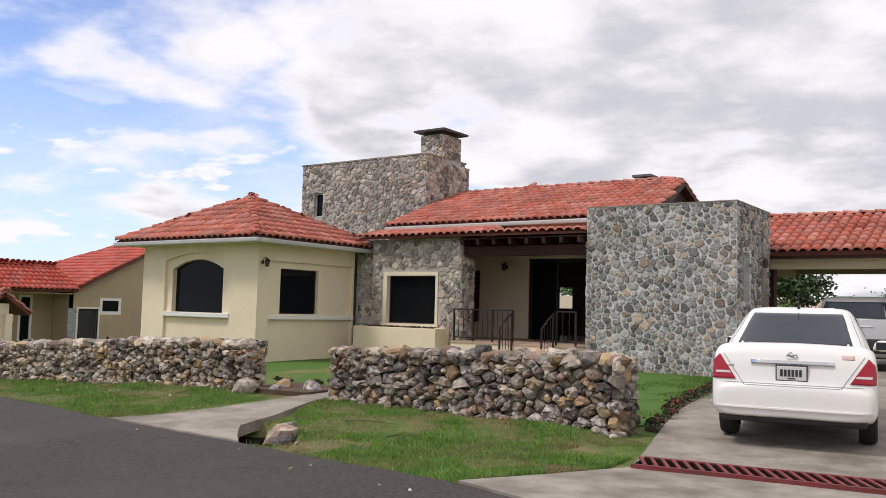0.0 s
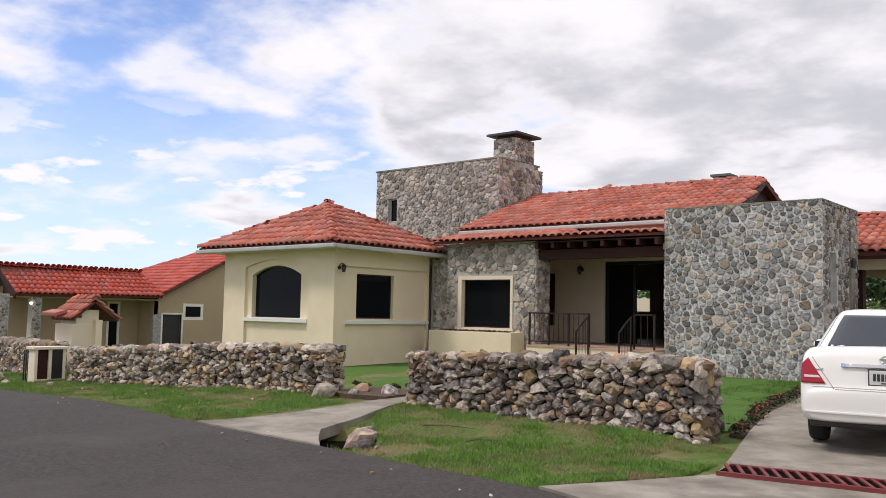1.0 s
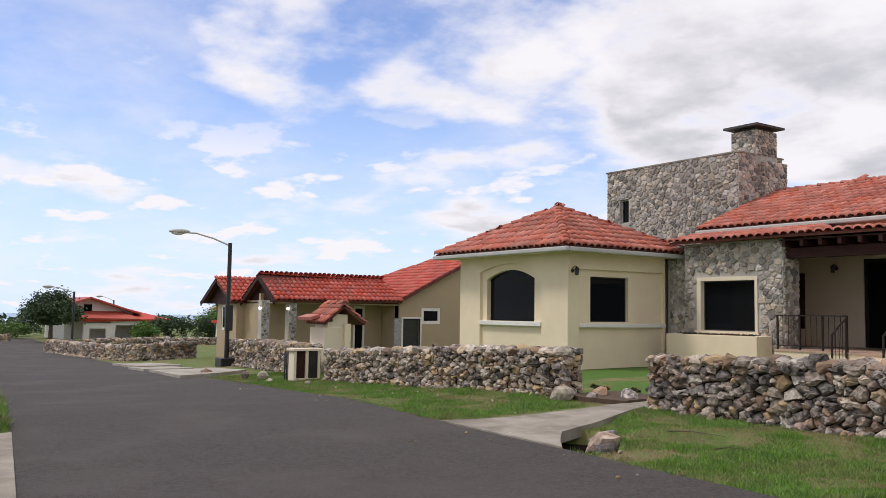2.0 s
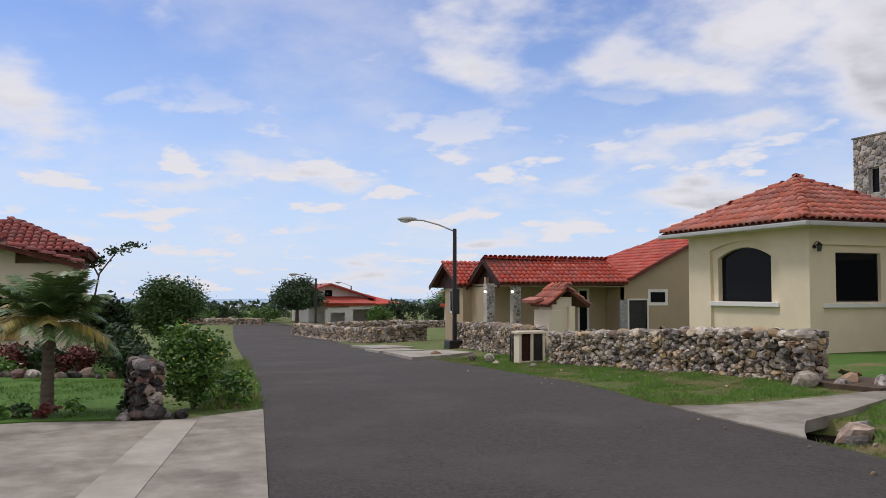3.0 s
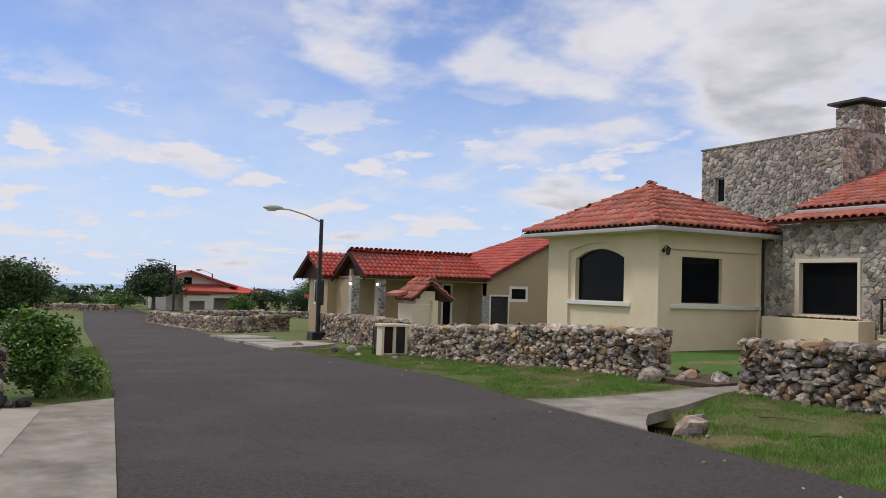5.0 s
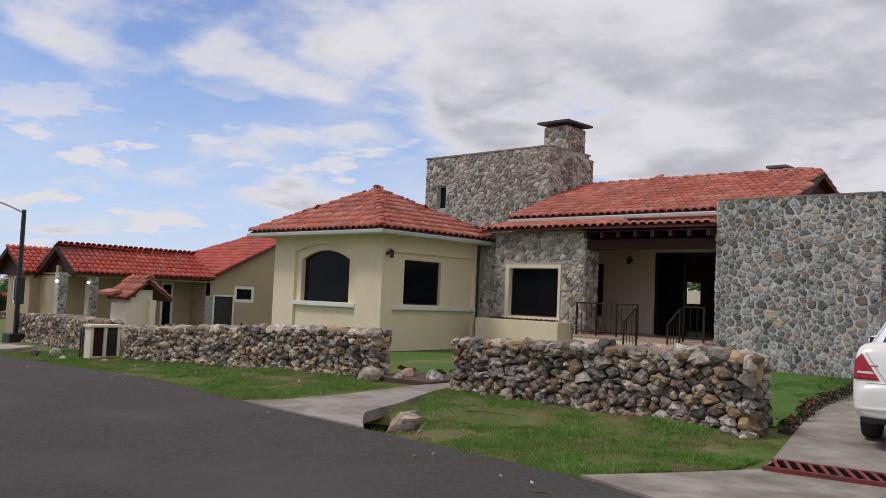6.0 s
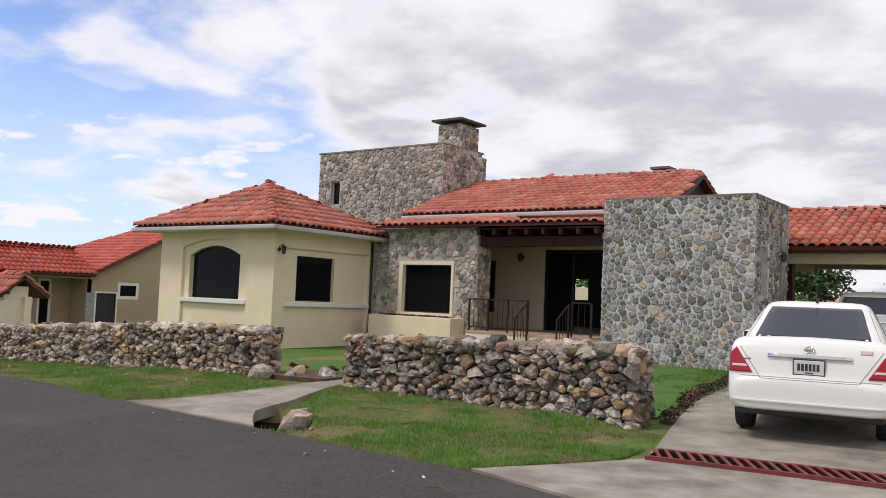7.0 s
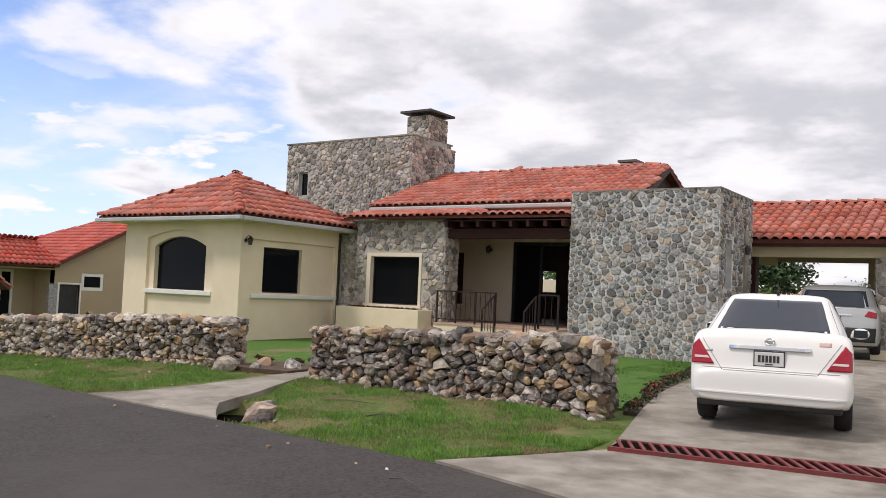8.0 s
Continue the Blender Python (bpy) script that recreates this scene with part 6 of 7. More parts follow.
def leaf_mesh(name, spots, size, mat, parent, seed, long_=1.7, label="", kind=""):
    """Many small bent leaves at the given places."""
    r = np.random.default_rng(seed)
    c = np.array(spots, float)
    n_ = len(c)
    a = r.normal(size=(n_, 3))
    a[:, 2] *= 0.6
    a /= np.linalg.norm(a, axis=1)[:, None]
    b = np.cross(a, r.normal(size=(n_, 3)))
    b /= np.linalg.norm(b, axis=1)[:, None]
    s = size * r.uniform(0.6, 1.3, n_)[:, None]
    nn = np.cross(a, b)
    verts = np.stack([c - a * s * long_ / 2, c + b * s * 0.42 + nn * s * 0.12, c + a * s * long_ / 2, c - b * s * 0.42 + nn * s * 0.12], 1).reshape(-1, 3)
    faces = [(4 * i, 4 * i + 1, 4 * i + 2, 4 * i + 3) for i in range(n_)]
    ob = raw(name, verts.tolist(), faces, mat, parent, label)
    return ob


def crown_spots(center, radii, n_, clumps, seed, clump=0.3, low=0.0):
    r = random.Random(seed)
    out, heads = [], []
    for _ in range(clumps):
        v = Vector((r.gauss(0, 1), r.gauss(0, 1), r.gauss(0, 1) + 0.25)).normalized() * r.uniform(0.45, 1.0)
        heads.append(Vector((center[0] + v.x * radii[0], center[1] + v.y * radii[1], center[2] + v.z * radii[2])))
    m_ = min(radii)
    for i in range(n_):
        h = heads[i % clumps]
        v = Vector((r.gauss(0, 1), r.gauss(0, 1), r.gauss(0, 0.8))) * clump * m_
        p = h + v
        if p.z > low:
            out.append(tuple(p))
    return out, heads


def bush(name, label, x, y, radii, height, n_, size, mat, seed, group="", flowers=None, stems=True, clumps=26, z=None, cat="bush"):
    z = ground_z(x, y) if z is None else z
    t = thing(name, label, cat, group=group)
    spots, heads = crown_spots((x, y, z + height - radii[2]), radii, n_, clumps, seed, 0.3, z + 0.02)
    leaf_mesh("crown", spots, size, mat, t, seed)
    if stems:
        bm = bmesh.new()
        for h in heads[:9]:
            add_tube(bm, [(x, y, z - 0.05), (x + (h.x - x) * 0.35, y + (h.y - y) * 0.35, z + (h.z - z) * 0.55), tuple(h)], 0.02 * max(1, height), 5, 0.006)
        part("stems", bm, BARK, t)
    if flowers:
        r = random.Random(seed + 5)
        leaf_mesh("blossom", [tuple(Vector(r.choice(spots)) + Vector((r.uniform(0, 0.04), r.uniform(-0.04, 0.04), 0.02))) for _ in range(flowers[1])], size * 1.1, flowers[0], t, seed + 3, 1.0)
    return t


def tree(name, label, x, y, height, radii, n_, size, mat, seed, lean=(0, 0), trunk=0.12, clumps=34):
    z = ground_z(x, y)
    t = thing(name, label, "tree")
    cz = z + height - radii[2]
    spots, heads = crown_spots((x + lean[0], y + lean[1], cz), radii, n_, clumps, seed, 0.24)
    leaf_mesh("crown", spots, size, mat, t, seed)
    bm = bmesh.new()
    fork = Vector((x + lean[0] * 0.6, y + lean[1] * 0.6, z + (cz - z) * 0.75))
    add_tube(bm, [(x, y, z - 0.1), (x + lean[0] * 0.2, y + lean[1] * 0.25, z + (cz - z) * 0.4), tuple(fork)], trunk, 8, trunk * 0.6)
    for h in heads[:12]:
        add_tube(bm, [tuple(fork), tuple(fork.lerp(h, 0.5) + Vector((0, 0, 0.05))), tuple(h)], trunk * 0.5, 5, trunk * 0.1)
    part("trunk", bm, BARK, t)
    return t


def palm(x, y, h, reach, fronds, seed, label, size=1.0):
    r = random.Random(seed)
    z = ground_z(x, y)
    t = thing("palm_tree", label, "palm tree")
    bm = bmesh.new()
    add_tube(bm, [(x + 0.02 * math.sin(i * 0.9), y, z - 0.05 + h * i / 8) for i in range(9)], 0.11 * size, 10, 0.085 * size)
    for i in range(10):
        zz = z + 0.08 + (h - 0.1) * i / 10
        add_tube(bm, [(x, y, zz), (x, y, zz + 0.035)], (0.125 - 0.003 * i) * size, 10, 0.105 * size)
    part("trunk", bm, BARK, t)
    part("crownshaft", tube([(x, y, z + h - 0.15), (x, y, z + h + 0.05), (x, y, z + h + 0.2)], 0.12 * size, 8, 0.05 * size), BARK, t, "brown fibrous crown base")
    for i in range(fronds):
        a = 2 * math.pi * i / fronds * 2.4 + r.uniform(-0.2, 0.2)
        lift = 1.5 - 1.55 * i / fronds + r.uniform(-0.2, 0.2)
        L = reach * r.uniform(0.85, 1.1)
        pts = []
        for k in range(9):
            s = k / 8
            out = L * s * (0.35 + 0.65 * math.cos(lift * 0.9)) * (1 - 0.1 * s)
            pts.append(Vector((x + math.cos(a) * out, y + math.sin(a) * out, z + h + 0.12 + L * (math.sin(lift) * s * 1.05 + 0.16 * s - (0.42 + 0.1 * math.cos(lift)) * s * s))))
        verts, faces = [], []
        side = Vector((-math.sin(a), math.cos(a), 0))
        n_ = 38
        for k in range(n_):
            s = 0.16 + 0.82 * k / n_
            f = s * 8
            q = pts[int(f)].lerp(pts[min(8, int(f) + 1)], f - int(f))
            d = (pts[min(8, int(f) + 1)] - pts[int(f)]).normalized()
            ll = 0.42 * reach * (1 - abs(s - 0.45) * 1.1) * r.uniform(0.85, 1.1)
            for sg in (-1, 1):
                tip = q + side * sg * ll * 0.75 + d * ll * 0.55 - UP * ll * r.uniform(0.15, 0.45)
                mid = q.lerp(tip, 0.5) + UP * ll * 0.05
                w_ = d * 0.011 * size * reach
                b0 = len(verts)
                verts += [q - w_, q + w_, mid + w_ * 1.3, mid - w_ * 1.3, tip]
                faces += [(b0, b0 + 1, b0 + 2, b0 + 3), (b0 + 3, b0 + 2, b0 + 4)]
        aged = i > fronds * 0.6 and r.random() < 0.55
        fr = raw("frond", verts, faces, LEAF_YELLOW if aged else FROND, t, "yellowing drooping frond" if aged else "")
        part("stalk", tube(pts, 0.012 * size, 5, 0.003), LEAF_YELLOW if aged else FROND, fr)
    return t


palm(-11.8, -0.99, 0.98, 0.86, 54, 3, "short palm tree with green and yellowing fronds on the lawn", 0.75)
bush("flowering_bush", "dense green bush with yellow flowers beside the road", -11.8, 0.73, (0.30, 0.33, 0.46), 1.06, 13000, 0.04, LEAF, 12, flowers=(FLOWER_YELLOW, 90), clumps=60)
bush("flowering_bush", "low green plants with yellow flowers at the road edge", -12.3, 1.32, (0.6, 0.22, 0.2), 0.4, 1100, 0.05, LEAF, 13, flowers=(FLOWER_YELLOW, 30))
tree("broadleaf_tree", "round dark green tree behind the flowering bush", -22.2, 0.85, 2.0, (0.7, 0.72, 0.62), 22000, 0.048, LEAF_MID, 15, clumps=60)
bush("shrub", "dark green shrubs in the garden bed", -18.6, -0.25, (0.6, 0.42, 0.36), 0.85, 2600, 0.08, LEAF_DARK, 16)
bush("shrub", "dark green shrubs in the garden bed", -17.2, -0.1, (0.5, 0.45, 0.3), 0.6, 1500, 0.07, LEAF_DARK, 17)
bush("shrub", "dark reddish shrub beside the opposite house", -23.5, -0.6, (0.8, 0.6, 0.45), 1.5, 2600, 0.09, LEAF_DARK, 18)
bush("shrub", "dark green shrubs by the road", -19.5, 1.4, (0.7, 0.3, 0.3), 0.55, 1400, 0.07, LEAF_DARK, 19)
for i, (x, y, m_) in enumerate(((-18.9, -3.6, LEAF_RED), (-18.7, -2.9, LEAF_DARK), (-18.5, -2.2, LEAF_RED), (-18.3, -1.6, LEAF_DARK), (-18.2, -1.0, LEAF_RED), (-18.8, -4.5, LEAF_DARK))):
    bush("hedge_shrub", "low dark shrub in the bed along the house wall", x, y, (0.45, 0.42, 0.26), 0.52 + 0.05 * (i % 2), 1100, 0.06, m_, 30 + i, "bed shrubs")
bush("shrub", "small light green shrub in the bed", -17.3, -2.15, (0.25, 0.25, 0.16), 0.34, 500, 0.05, LEAF, 37)
for i in range(7):
    bush("low_plant", "small dry reddish plant at the lawn edge", -11.35 - 0.08 * (i % 3), -1.75 + 0.27 * i + (0.35 if i > 4 else 0), (0.14, 0.14, 0.1), 0.2, 130, 0.045, (LEAF_RED, LEAF, LEAF_DARK)[i % 3], 50 + i, "lawn edge plants", stems=False, clumps=8, cat="plant")

# slender tree with open layered foliage
st = thing("slender_tree", "slender tree with thin leaning stem and open leaf layers", "tree")
sx, sy = -25.0, -1.2
bm = bmesh.new()
add_tube(bm, [(sx, sy + 0.1, 0), (sx, sy + 0.18, 1.2), (sx, sy + 0.32, 2.0), (sx, sy + 0.75, 2.6), (sx, sy + 1.3, 2.78)], 0.04, 6, 0.012)
add_tube(bm, [(sx, sy + 0.3, 1.95), (sx, sy + 0.15, 2.25), (sx, sy - 0.05, 2.4)], 0.025, 5, 0.01)
part("trunk", bm, BARK, st)
spots = []
r_ = random.Random(77)
for cx, cz, w_, k in ((-0.1, 2.44, 0.32, 150), (0.3, 2.36, 0.22, 90), (0.7, 2.62, 0.25, 110), (1.15, 2.8, 0.28, 90), (0.15, 2.22, 0.2, 60)):
    spots += [(sx + r_.gauss(0, 0.18), sy + cx + r_.gauss(0, w_ * 0.6), cz + r_.gauss(0, 0.05)) for _ in range(k)]
leaf_mesh("crown", spots, 0.07, LEAF_DARK, st, 78)

# far trees and scrub
tree("broadleaf_tree", "dark spreading tree far down the road", -78, 14.0, 4.0, (2.2, 2.1, 1.6), 12000, 0.15, LEAF_DARK, 81, trunk=0.2)
for i, (x, y, h, rx, ry) in enumerate(((-78, 24, 1.9, 1.5, 2.0), (-77, 21.5, 1.4, 1.2, 1.2), (-76, 27, 1.9, 1.5, 1.6), (-80, 29.5, 2.6, 2, 2.2), (-90, 34, 3.2, 2, 2.6), (-85, 32, 2.6, 2, 1.6))):
    bush("far_shrub", "green shrubs in front of the far houses", x, y, (rx, ry, h * 0.45), h, 3600, 0.12, LEAF if i % 2 else LEAF_DARK, 90 + i, "far shrubs")
palm(-74, 27.2, 2.6, 1.5, 16, 9, "far palm tree beside the white pavilion", 1.4)
for i in range(11):
    y = -8 + i * 2.2
    bush("far_scrub", "dark green scrub beyond the end of the road", -92 - (i % 3) * 7, y + 1, (2.2, 2.2, 0.7), 1.25 + 0.2 * (i % 4), 3000, 0.12, LEAF_DARK if i % 3 else LEAF, 110 + i, "far scrub", stems=False)

far_v, far_r = [], random.Random(5)
for i in range(15000):
    a = far_r.uniform(radians(20), radians(115))
    d = far_r.uniform(120, 420)
    x, y = -math.sin(a) * d, math.cos(a) * d
    far_v.append((x, y, ground_z(x, y) - max(0, d - 200) * 0.012 + far_r.uniform(0, 2.2)))
ob = leaf_mesh("far_woods", far_v, 0.7, LEAF_DARK, None, 6)
tagged(ob, "dark green woods in the distance", "woods", kind="stuff")

# behind the carport and the hall
for i, (x, y, h, r0, m_) in enumerate(((-8.6, 35, 1.9, 1.2, LEAF), (-6.3, 36, 2.05, 1.1, LEAF), (-10.2, 36.5, 2.0, 1.2, LEAF), (-4.3, 35, 2.1, 1.1, LEAF))):
    bush("garden_shrub", "light green shrub in the back garden", x, y, (r0, r0, h * 0.5), h, 6000, 0.06, m_, 140 + i, "back garden shrubs")
tree("broadleaf_tree", "dark tree in the back garden", -9.6, 40, 3.6, (2.0, 1.8, 1.2), 3000, 0.16, LEAF_DARK, 150)
bush("garden_shrub", "leafy shrub seen through the hall", -18.3, 36.6, (0.9, 0.8, 0.6), 3.3, 1500, 0.1, LEAF, 151, "back garden shrubs")
gw = raw("garden_wall", *shell([[(-24, 34.8, 0), (-24, 35.0, 0), (-24, 35.0, 2.32), (-24, 34.8, 2.32)], [(-15.5, 34.8, 0), (-15.5, 35.0, 0), (-15.5, 35.0, 2.32), (-15.5, 34.8, 2.32)]]), STUCCO_PALE)
tagged(gw, "pale rendered garden wall", "wall", kind="structure")
bh = thing("back_house", "pale house with a salmon roof behind the garden", "house")
part("wall", boxes((-14, 2, 55, 60, 0, 2.1)), STUCCO_PALE, bh)
part("roof", roof_bed(bh, ((-15, 54, 2.1), (3, 54, 2.1), (3, 57.5, 2.75), (-15, 57.5, 2.75)), TILE, 0.1), STUCCO_PINK, bh)

# flower bed along the driveway, soil bed at the path, planter plants
bed = conform("flower_bed", [(-4.18, 10.35), (-4.85, 13.2), (-5.3, 16.8)], [(-4.0, 10.35), (-4.62, 13.2), (-5.08, 16.8)], 2, 0.045, SOIL, 0.05)
tagged(bed, "narrow strip of dark soil along the driveway", "flower bed", kind="structure")
seed_plant = bush("bedding_plant", "small dark red flowering plant beside the driveway", 0, 0, (0.12, 0.12, 0.09), 0.19, 120, 0.05, LEAF_DARK, 160, "driveway bedding plants", (FLOWER_RED, 26), False, 9, 0.0, "plant")
for i in range(17):
    f = (i + 0.4) / 17
    x, y = lerp_table([(0, -4.08), (0.45, -4.73), (1, -5.18)], f) + rng.uniform(-0.05, 0.05), 10.45 + 6.2 * f
    copy_thing(seed_plant, pose(x, y, ground_z(x, y) + 0.04, 0, 0, rng.uniform(0, 360)) @ Matrix.Scale(rng.uniform(0.55, 0.85), 4))
seed_plant.matrix_world = pose(-4.1, 10.4, ground_z(-4.1, 10.4) + 0.04) @ Matrix.Scale(0.7, 4)
for i in range(12):
    x = -15.45 + i * 0.19
    copy_thing(seed_plant, pose(x, 18.4, 0.94, 0, 0, i * 50))
bed2 = conform("soil_bed", [(-10.75, 9.75), (-10.2, 9.7), (-9.5, 9.85)], [(-10.9, 11.0), (-10.3, 11.1), (-9.65, 10.9)], 4, 0.07, SOIL, 0.1)
tagged(bed2, "dark dug soil bed beside the path", "flower bed", kind="structure")
for i, (x, y) in enumerate(((-10.5, 10.4), (-10.1, 10.7), (-10.9, 10.6))):
    copy_thing(seed_plant, pose(x, y, ground_z(x, y) + 0.06, 0, 0, 70 * i))


def loose_stone(x, y, s, mat, i, z=None, label="loose field stone on the ground", group="loose stones"):
    ob = new("loose_stone", STONES[mat.name][i % 14])
    zz = ground_z(x, y) if z is None else z
    ob.matrix_world = Matrix.Translation((x, y, zz + s * 0.28)) @ Euler((0, 0, i * 1.7)).to_matrix().to_4x4() @ Matrix.Diagonal((s * 0.6, s * 0.5, s * 0.42, 1))
    tagged(ob, label, "stone", group)


for i, (x, y, s, m_) in enumerate(((-9.85, 10.3, 0.3, ROCK), (-10.25, 9.9, 0.24, ROCK), (-10.4, 10.2, 0.28, ROCK), (-10.62, 9.6, 0.42, ROCK_PALE), (-7.12, 7.02, 0.3, ROCK), (-7.45, 7.34, 0.4, ROCK), (-7.75, 7.68, 0.34, ROCK), (-9.1, 10.05, 0.2, ROCK_PALE),
                                     (-20.8, 8.7, 0.3, ROCK_PALE), (-21.5, 8.5, 0.25, ROCK), (-19.2, 8.2, 0.18, ROCK_PALE), (-17.6, 8.4, 0.14, ROCK_PALE), (-24.2, 8.4, 0.3, ROCK))):
    loose_stone(x, y, s, m_, i, z=-0.13 if -7.8 < x < -7.1 else None)
for i in range(16):
    loose_stone(-16.9 - 0.12 * (i % 3), -3.2 + 0.22 * i, 0.17 + 0.04 * (i % 4), ROCK if i % 2 else ROCK_DARK, i + 3, label="grey edging stone of the garden bed", group="garden edging stones")
for i in range(5):
    loose_stone(-10.85 - 0.05 * (i % 2), -0.1 + 0.16 * i, 0.17 + 0.05 * (i % 3), ROCK_DARK if i % 3 else ROCK, i, label="dark edging stone beside the driveway", group="driveway edging stones")
r_ = random.Random(31)
for i in range(34):
    d = r_.uniform(4.2, 17)
    y = lerp_table(ROAD_FAR, d) + r_.uniform(-0.9, 1.9)
    loose_stone(-d, y, r_.uniform(0.018, 0.05), ROCK_PALE, i, ground_z(-d, y) + 0.012, "pale pebble or litter on the verge", "pebbles")
for i, (x, y, a, l) in enumerate(((-6.9, 8.3, 20, 0.7), (-3.9, 5.4, -8, 0.32), (-8.3, 5.2, 30, 0.12), (-6.0, 7.8, 50, 0.4))):
    tw = part("twig", tube([(-l / 2, 0, 0.015), (-l * 0.1, 0.03, 0.03), (l / 2, -0.02, 0.015)], 0.009, 5, 0.004), BARK)
    tw.matrix_world = pose(x, y, ground_z(x, y) + 0.03, 0, 0, a)
    tagged(tw, "dry brown twig on the ground", "twig", "fallen twigs")

# raised near-black block paints the deep shade of the ditch hole
ditch = raw("ditch_bed", *shell([[(-8.4, 7.5, -0.5), (-7.3, 6.62, -0.5), (-7.05, 6.85, -0.5), (-8.0, 7.8, -0.5)], [(-8.4, 7.5, -0.15), (-7.3, 6.62, -0.15), (-7.02, 6.88, -0.15), (-8.0, 7.8, -0.15)]]), VOID)
tagged(ditch, "drainage ditch under the path, its shade painted near-black", "ditch", kind="structure")

# dark wall end and white post close to the road on the near side
rubble_wall("dark stacked stone wall end close to the driveway", [(-5.3, -1.7), (-5.22, -1.2), (-5.17, -0.86)], (0.78, 0.74), 0.3, (ROCK_DARK,), 17, 0.2, 40)
wp = thing("white_post", "short white painted concrete post", "post")
part("body", boxes((-5.26, -5.10, -0.74, -0.56, 0.0, 0.36)), TRIM, wp, bevel=0.03)
part("slot", boxes((-5.108, -5.095, -0.60, -0.585, 0.2, 0.32), (-5.108, -5.095, -0.69, -0.66, 0.27, 0.285)), INK, wp)

# ---- grass ----


def grass(name, label, count, pick, seed, tall, mat=BLADE):
    r = np.random.default_rng(seed)
    rr = random.Random(seed)
    verts, faces, dry_v, dry_f = [], [], [], []
    while len(faces) < count:
        q = pick(rr)
        if q is None:
            continue
        x, y = q
        z = ground_z(x, y) + 0.05 * noise.noise((x * 0.9, y * 0.9, 0)) + 0.02 * noise.noise((x * 3, y * 3, 4)) if y > 6 and y < 14 and -22 < x < -3.6 else ground_z(x, y) + 0.02
        k = noise.noise((x * 1.3, y * 1.3, 9)) - 0.42 * math.exp(-((x + 6.6) / 1.2) ** 2 - ((y - 8.5) / 0.55) ** 2)
        bare = k + 0.3 * noise.noise((x * 5, y * 5, 3)) < -0.17 and rr.random() < 0.85
        h = tall * rr.uniform(0.5, 1.3) * (1.25 + k * 0.9)
        a = rr.uniform(0, 6.283)
        c, s = math.cos(a) * 0.005, math.sin(a) * 0.005
        lx, ly = rr.gauss(0, h * 0.7), rr.gauss(0, h * 0.7)
        vv, ff = (dry_v, dry_f) if bare else (verts, faces)
        if noise.noise((x * 3.5, y * 3.5, 2)) > 0.34:
            h *= 1.8
        if bare:
            h *= 0.55
        b0 = len(vv)
        vv += [(x - c, y - s, z - 0.02), (x + c, y + s, z - 0.02), (x + lx, y + ly, z + h)]
        ff.append((b0, b0 + 1, b0 + 2))
    tagged(raw(name, verts, faces, mat), label, "grass", kind="stuff")
    if dry_f and mat is BLADE:
        tagged(raw("dry_grass", dry_v, dry_f, DRY), "short dry brown grass in worn patches", "grass", kind="stuff")


def verge(r):
    d = 3.6 + (r.random() ** 1.5) * 19
    y = lerp_table(ROAD_FAR, d) + r.uniform(-0.06, 3.3)
    x = -d
    if x > lerp_table([(6.3, -4.26), (7.93, -3.4), (8.75, -3.6), (10.8, -4.15), (13.2, -4.7)], y) or -9.8 < x < lerp_table([(6.5, -7.25), (7.3, -8.15), (8.15, -8.35), (9.5, -8.9), (11, -9.1)], y) and y < 11 or ditch_gap(x, y) < 0.44:
        return None
    return x, y


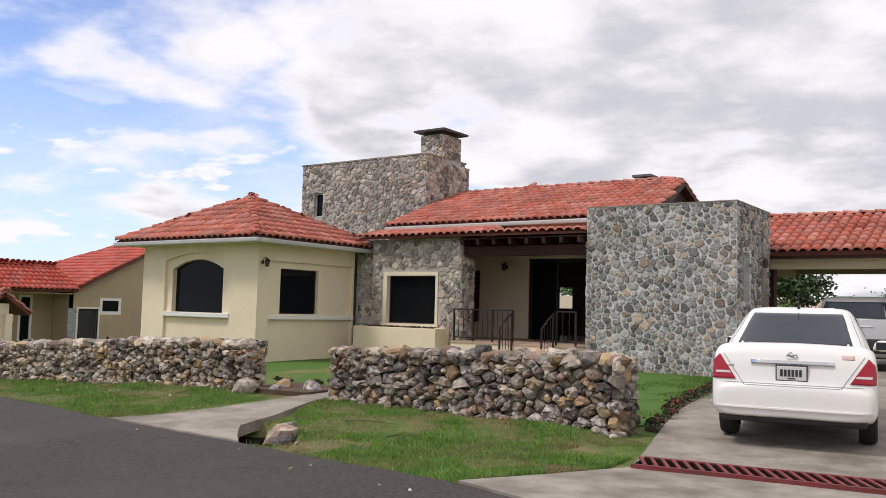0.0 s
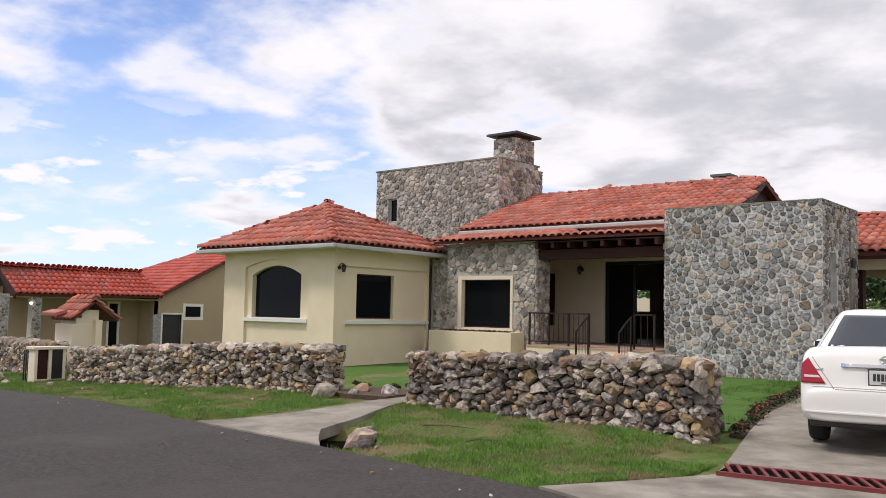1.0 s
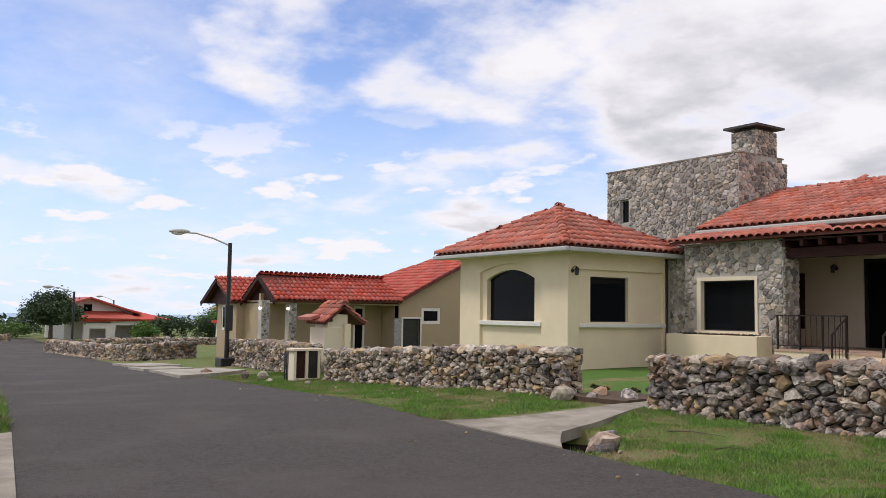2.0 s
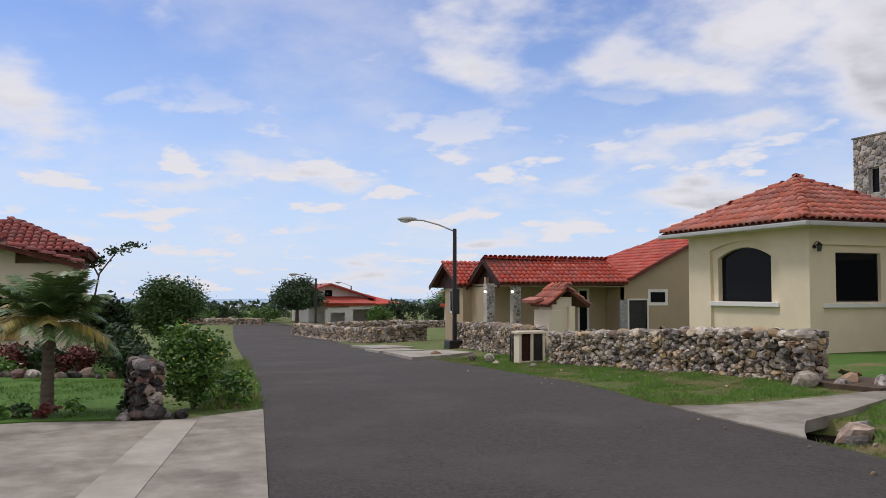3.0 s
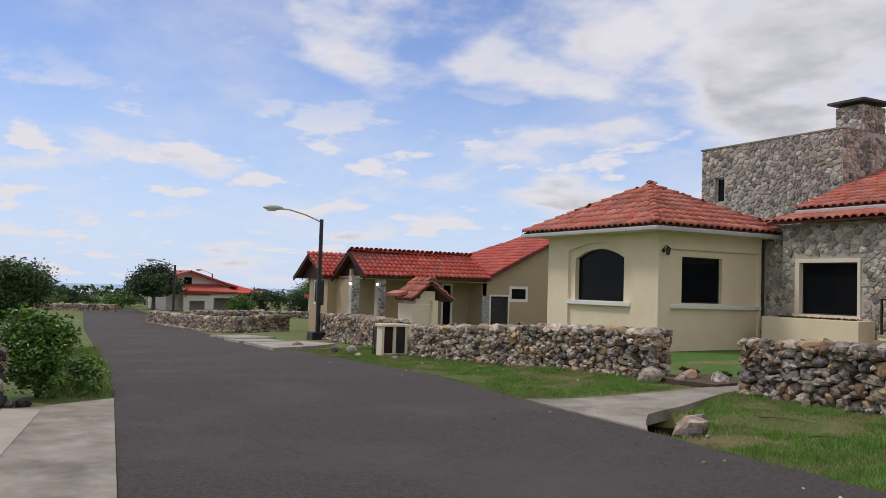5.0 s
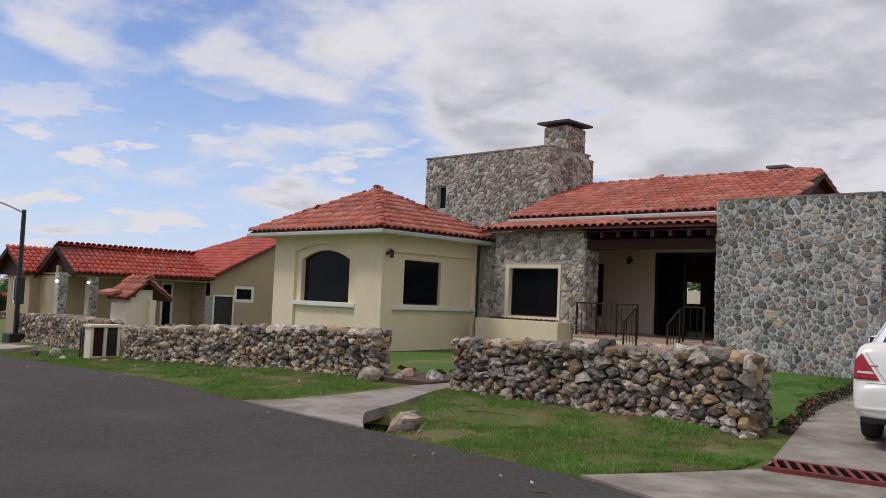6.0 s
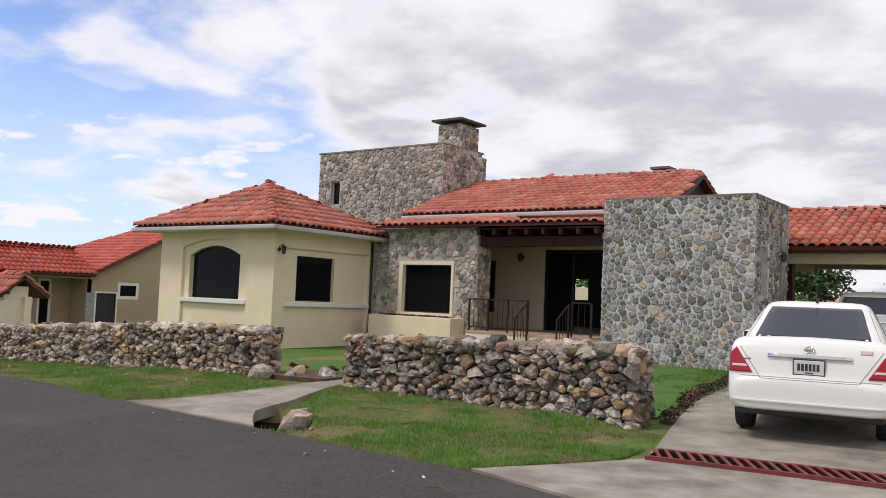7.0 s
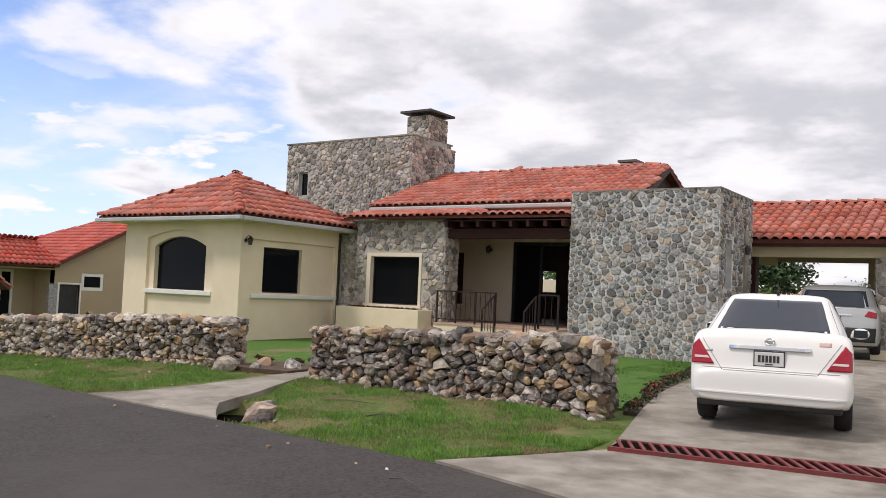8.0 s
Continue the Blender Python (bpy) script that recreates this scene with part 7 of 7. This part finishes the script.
grass("verge_grass", "rough green verge grass with bare patches", 230000, verge, 71, 0.026)
grass("lawn_grass", "short green lawn in front of the stone room", 16000, lambda r: (r.uniform(-6.4, -4.3), r.uniform(9.8, 18.6)), 72, 0.035, LAWN)
grass("near_lawn_grass", "short green lawn across the road", 16000, lambda r: (r.uniform(-16.5, -11.15), r.uniform(-3.2, 0.2)), 73, 0.03, LAWN)
grass("roadside_grass", "grass along the near road edge", 9000, lambda r: (lambda d: (-d, lerp_table(ROAD_NEAR, d) - r.uniform(0.0, 0.8)))(r.uniform(11.6, 24)), 74, 0.07)

# ---- pieces: roof tiles, cobbles, field stones ----
TILES = {}
for item in LATER:
    if len(item) == 6:
        parent, mat, place, w, row, singles = item
        key = (mat.name, w, row)
        if key not in TILES:
            TILES[key] = tile_mesh(mat, w, row * 1.2)
        me = TILES[key]
        for m in place[:singles]:
            ob = new("roof_tile", me)
            ob.parent, ob.matrix_local = parent, m
        vs = np.array([v.co for v in me.vertices])
        fs = [tuple(p.vertices) for p in me.polygons]
        verts, faces = [], []
        for m in place[singles:]:
            k = len(verts)
            a = np.array(m)
            verts += (vs @ a[:3, :3].T + a[:3, 3]).tolist()
            faces += [tuple(k + j for j in f) for f in fs]
        if verts:
            raw("roof_tiles", verts, faces, mat, parent, smooth=True)["kind"] = "stuff"
    elif len(item) in (4, 7):
        parent, mat, made, singles = item[:4]
        one = "cobble" if len(item) == 4 else "stone"
        for vs, fs in made[:singles]:
            raw(one, vs, fs, mat, parent)
        verts, faces = [], []
        for vs, fs in made[singles:]:
            k = len(verts)
            verts += vs
            faces += [tuple(k + j for j in f) for f in fs]
        if verts:
            raw(one + "s", verts, faces, mat, parent)["kind"] = "stuff"
    else:
        parent, kinds, spots, singles, seed = item
        r = random.Random(seed)
        front = [m for a, m in spots if a < 0.2]
        back = [m for a, m in spots if a >= 0.2]
        r.shuffle(front)
        pool = front + back
        for m in pool[:singles]:
            ob = new("stone", r.choice(r.choice(kinds)))
            ob.parent, ob.matrix_local = parent, m
        groups = {}
        for m in pool[singles:]:
            me = r.choice(r.choice(kinds))
            g = groups.setdefault(me.materials[0].name, ([], [], me.materials[0]))
            k = len(g[0])
            g[0].extend([m @ v.co for v in me.vertices])
            g[1].extend([tuple(k + j for j in p.vertices) for p in me.polygons])
        for verts, faces, mat in groups.values():
            raw("stones", verts, faces, mat, parent)["kind"] = "stuff"
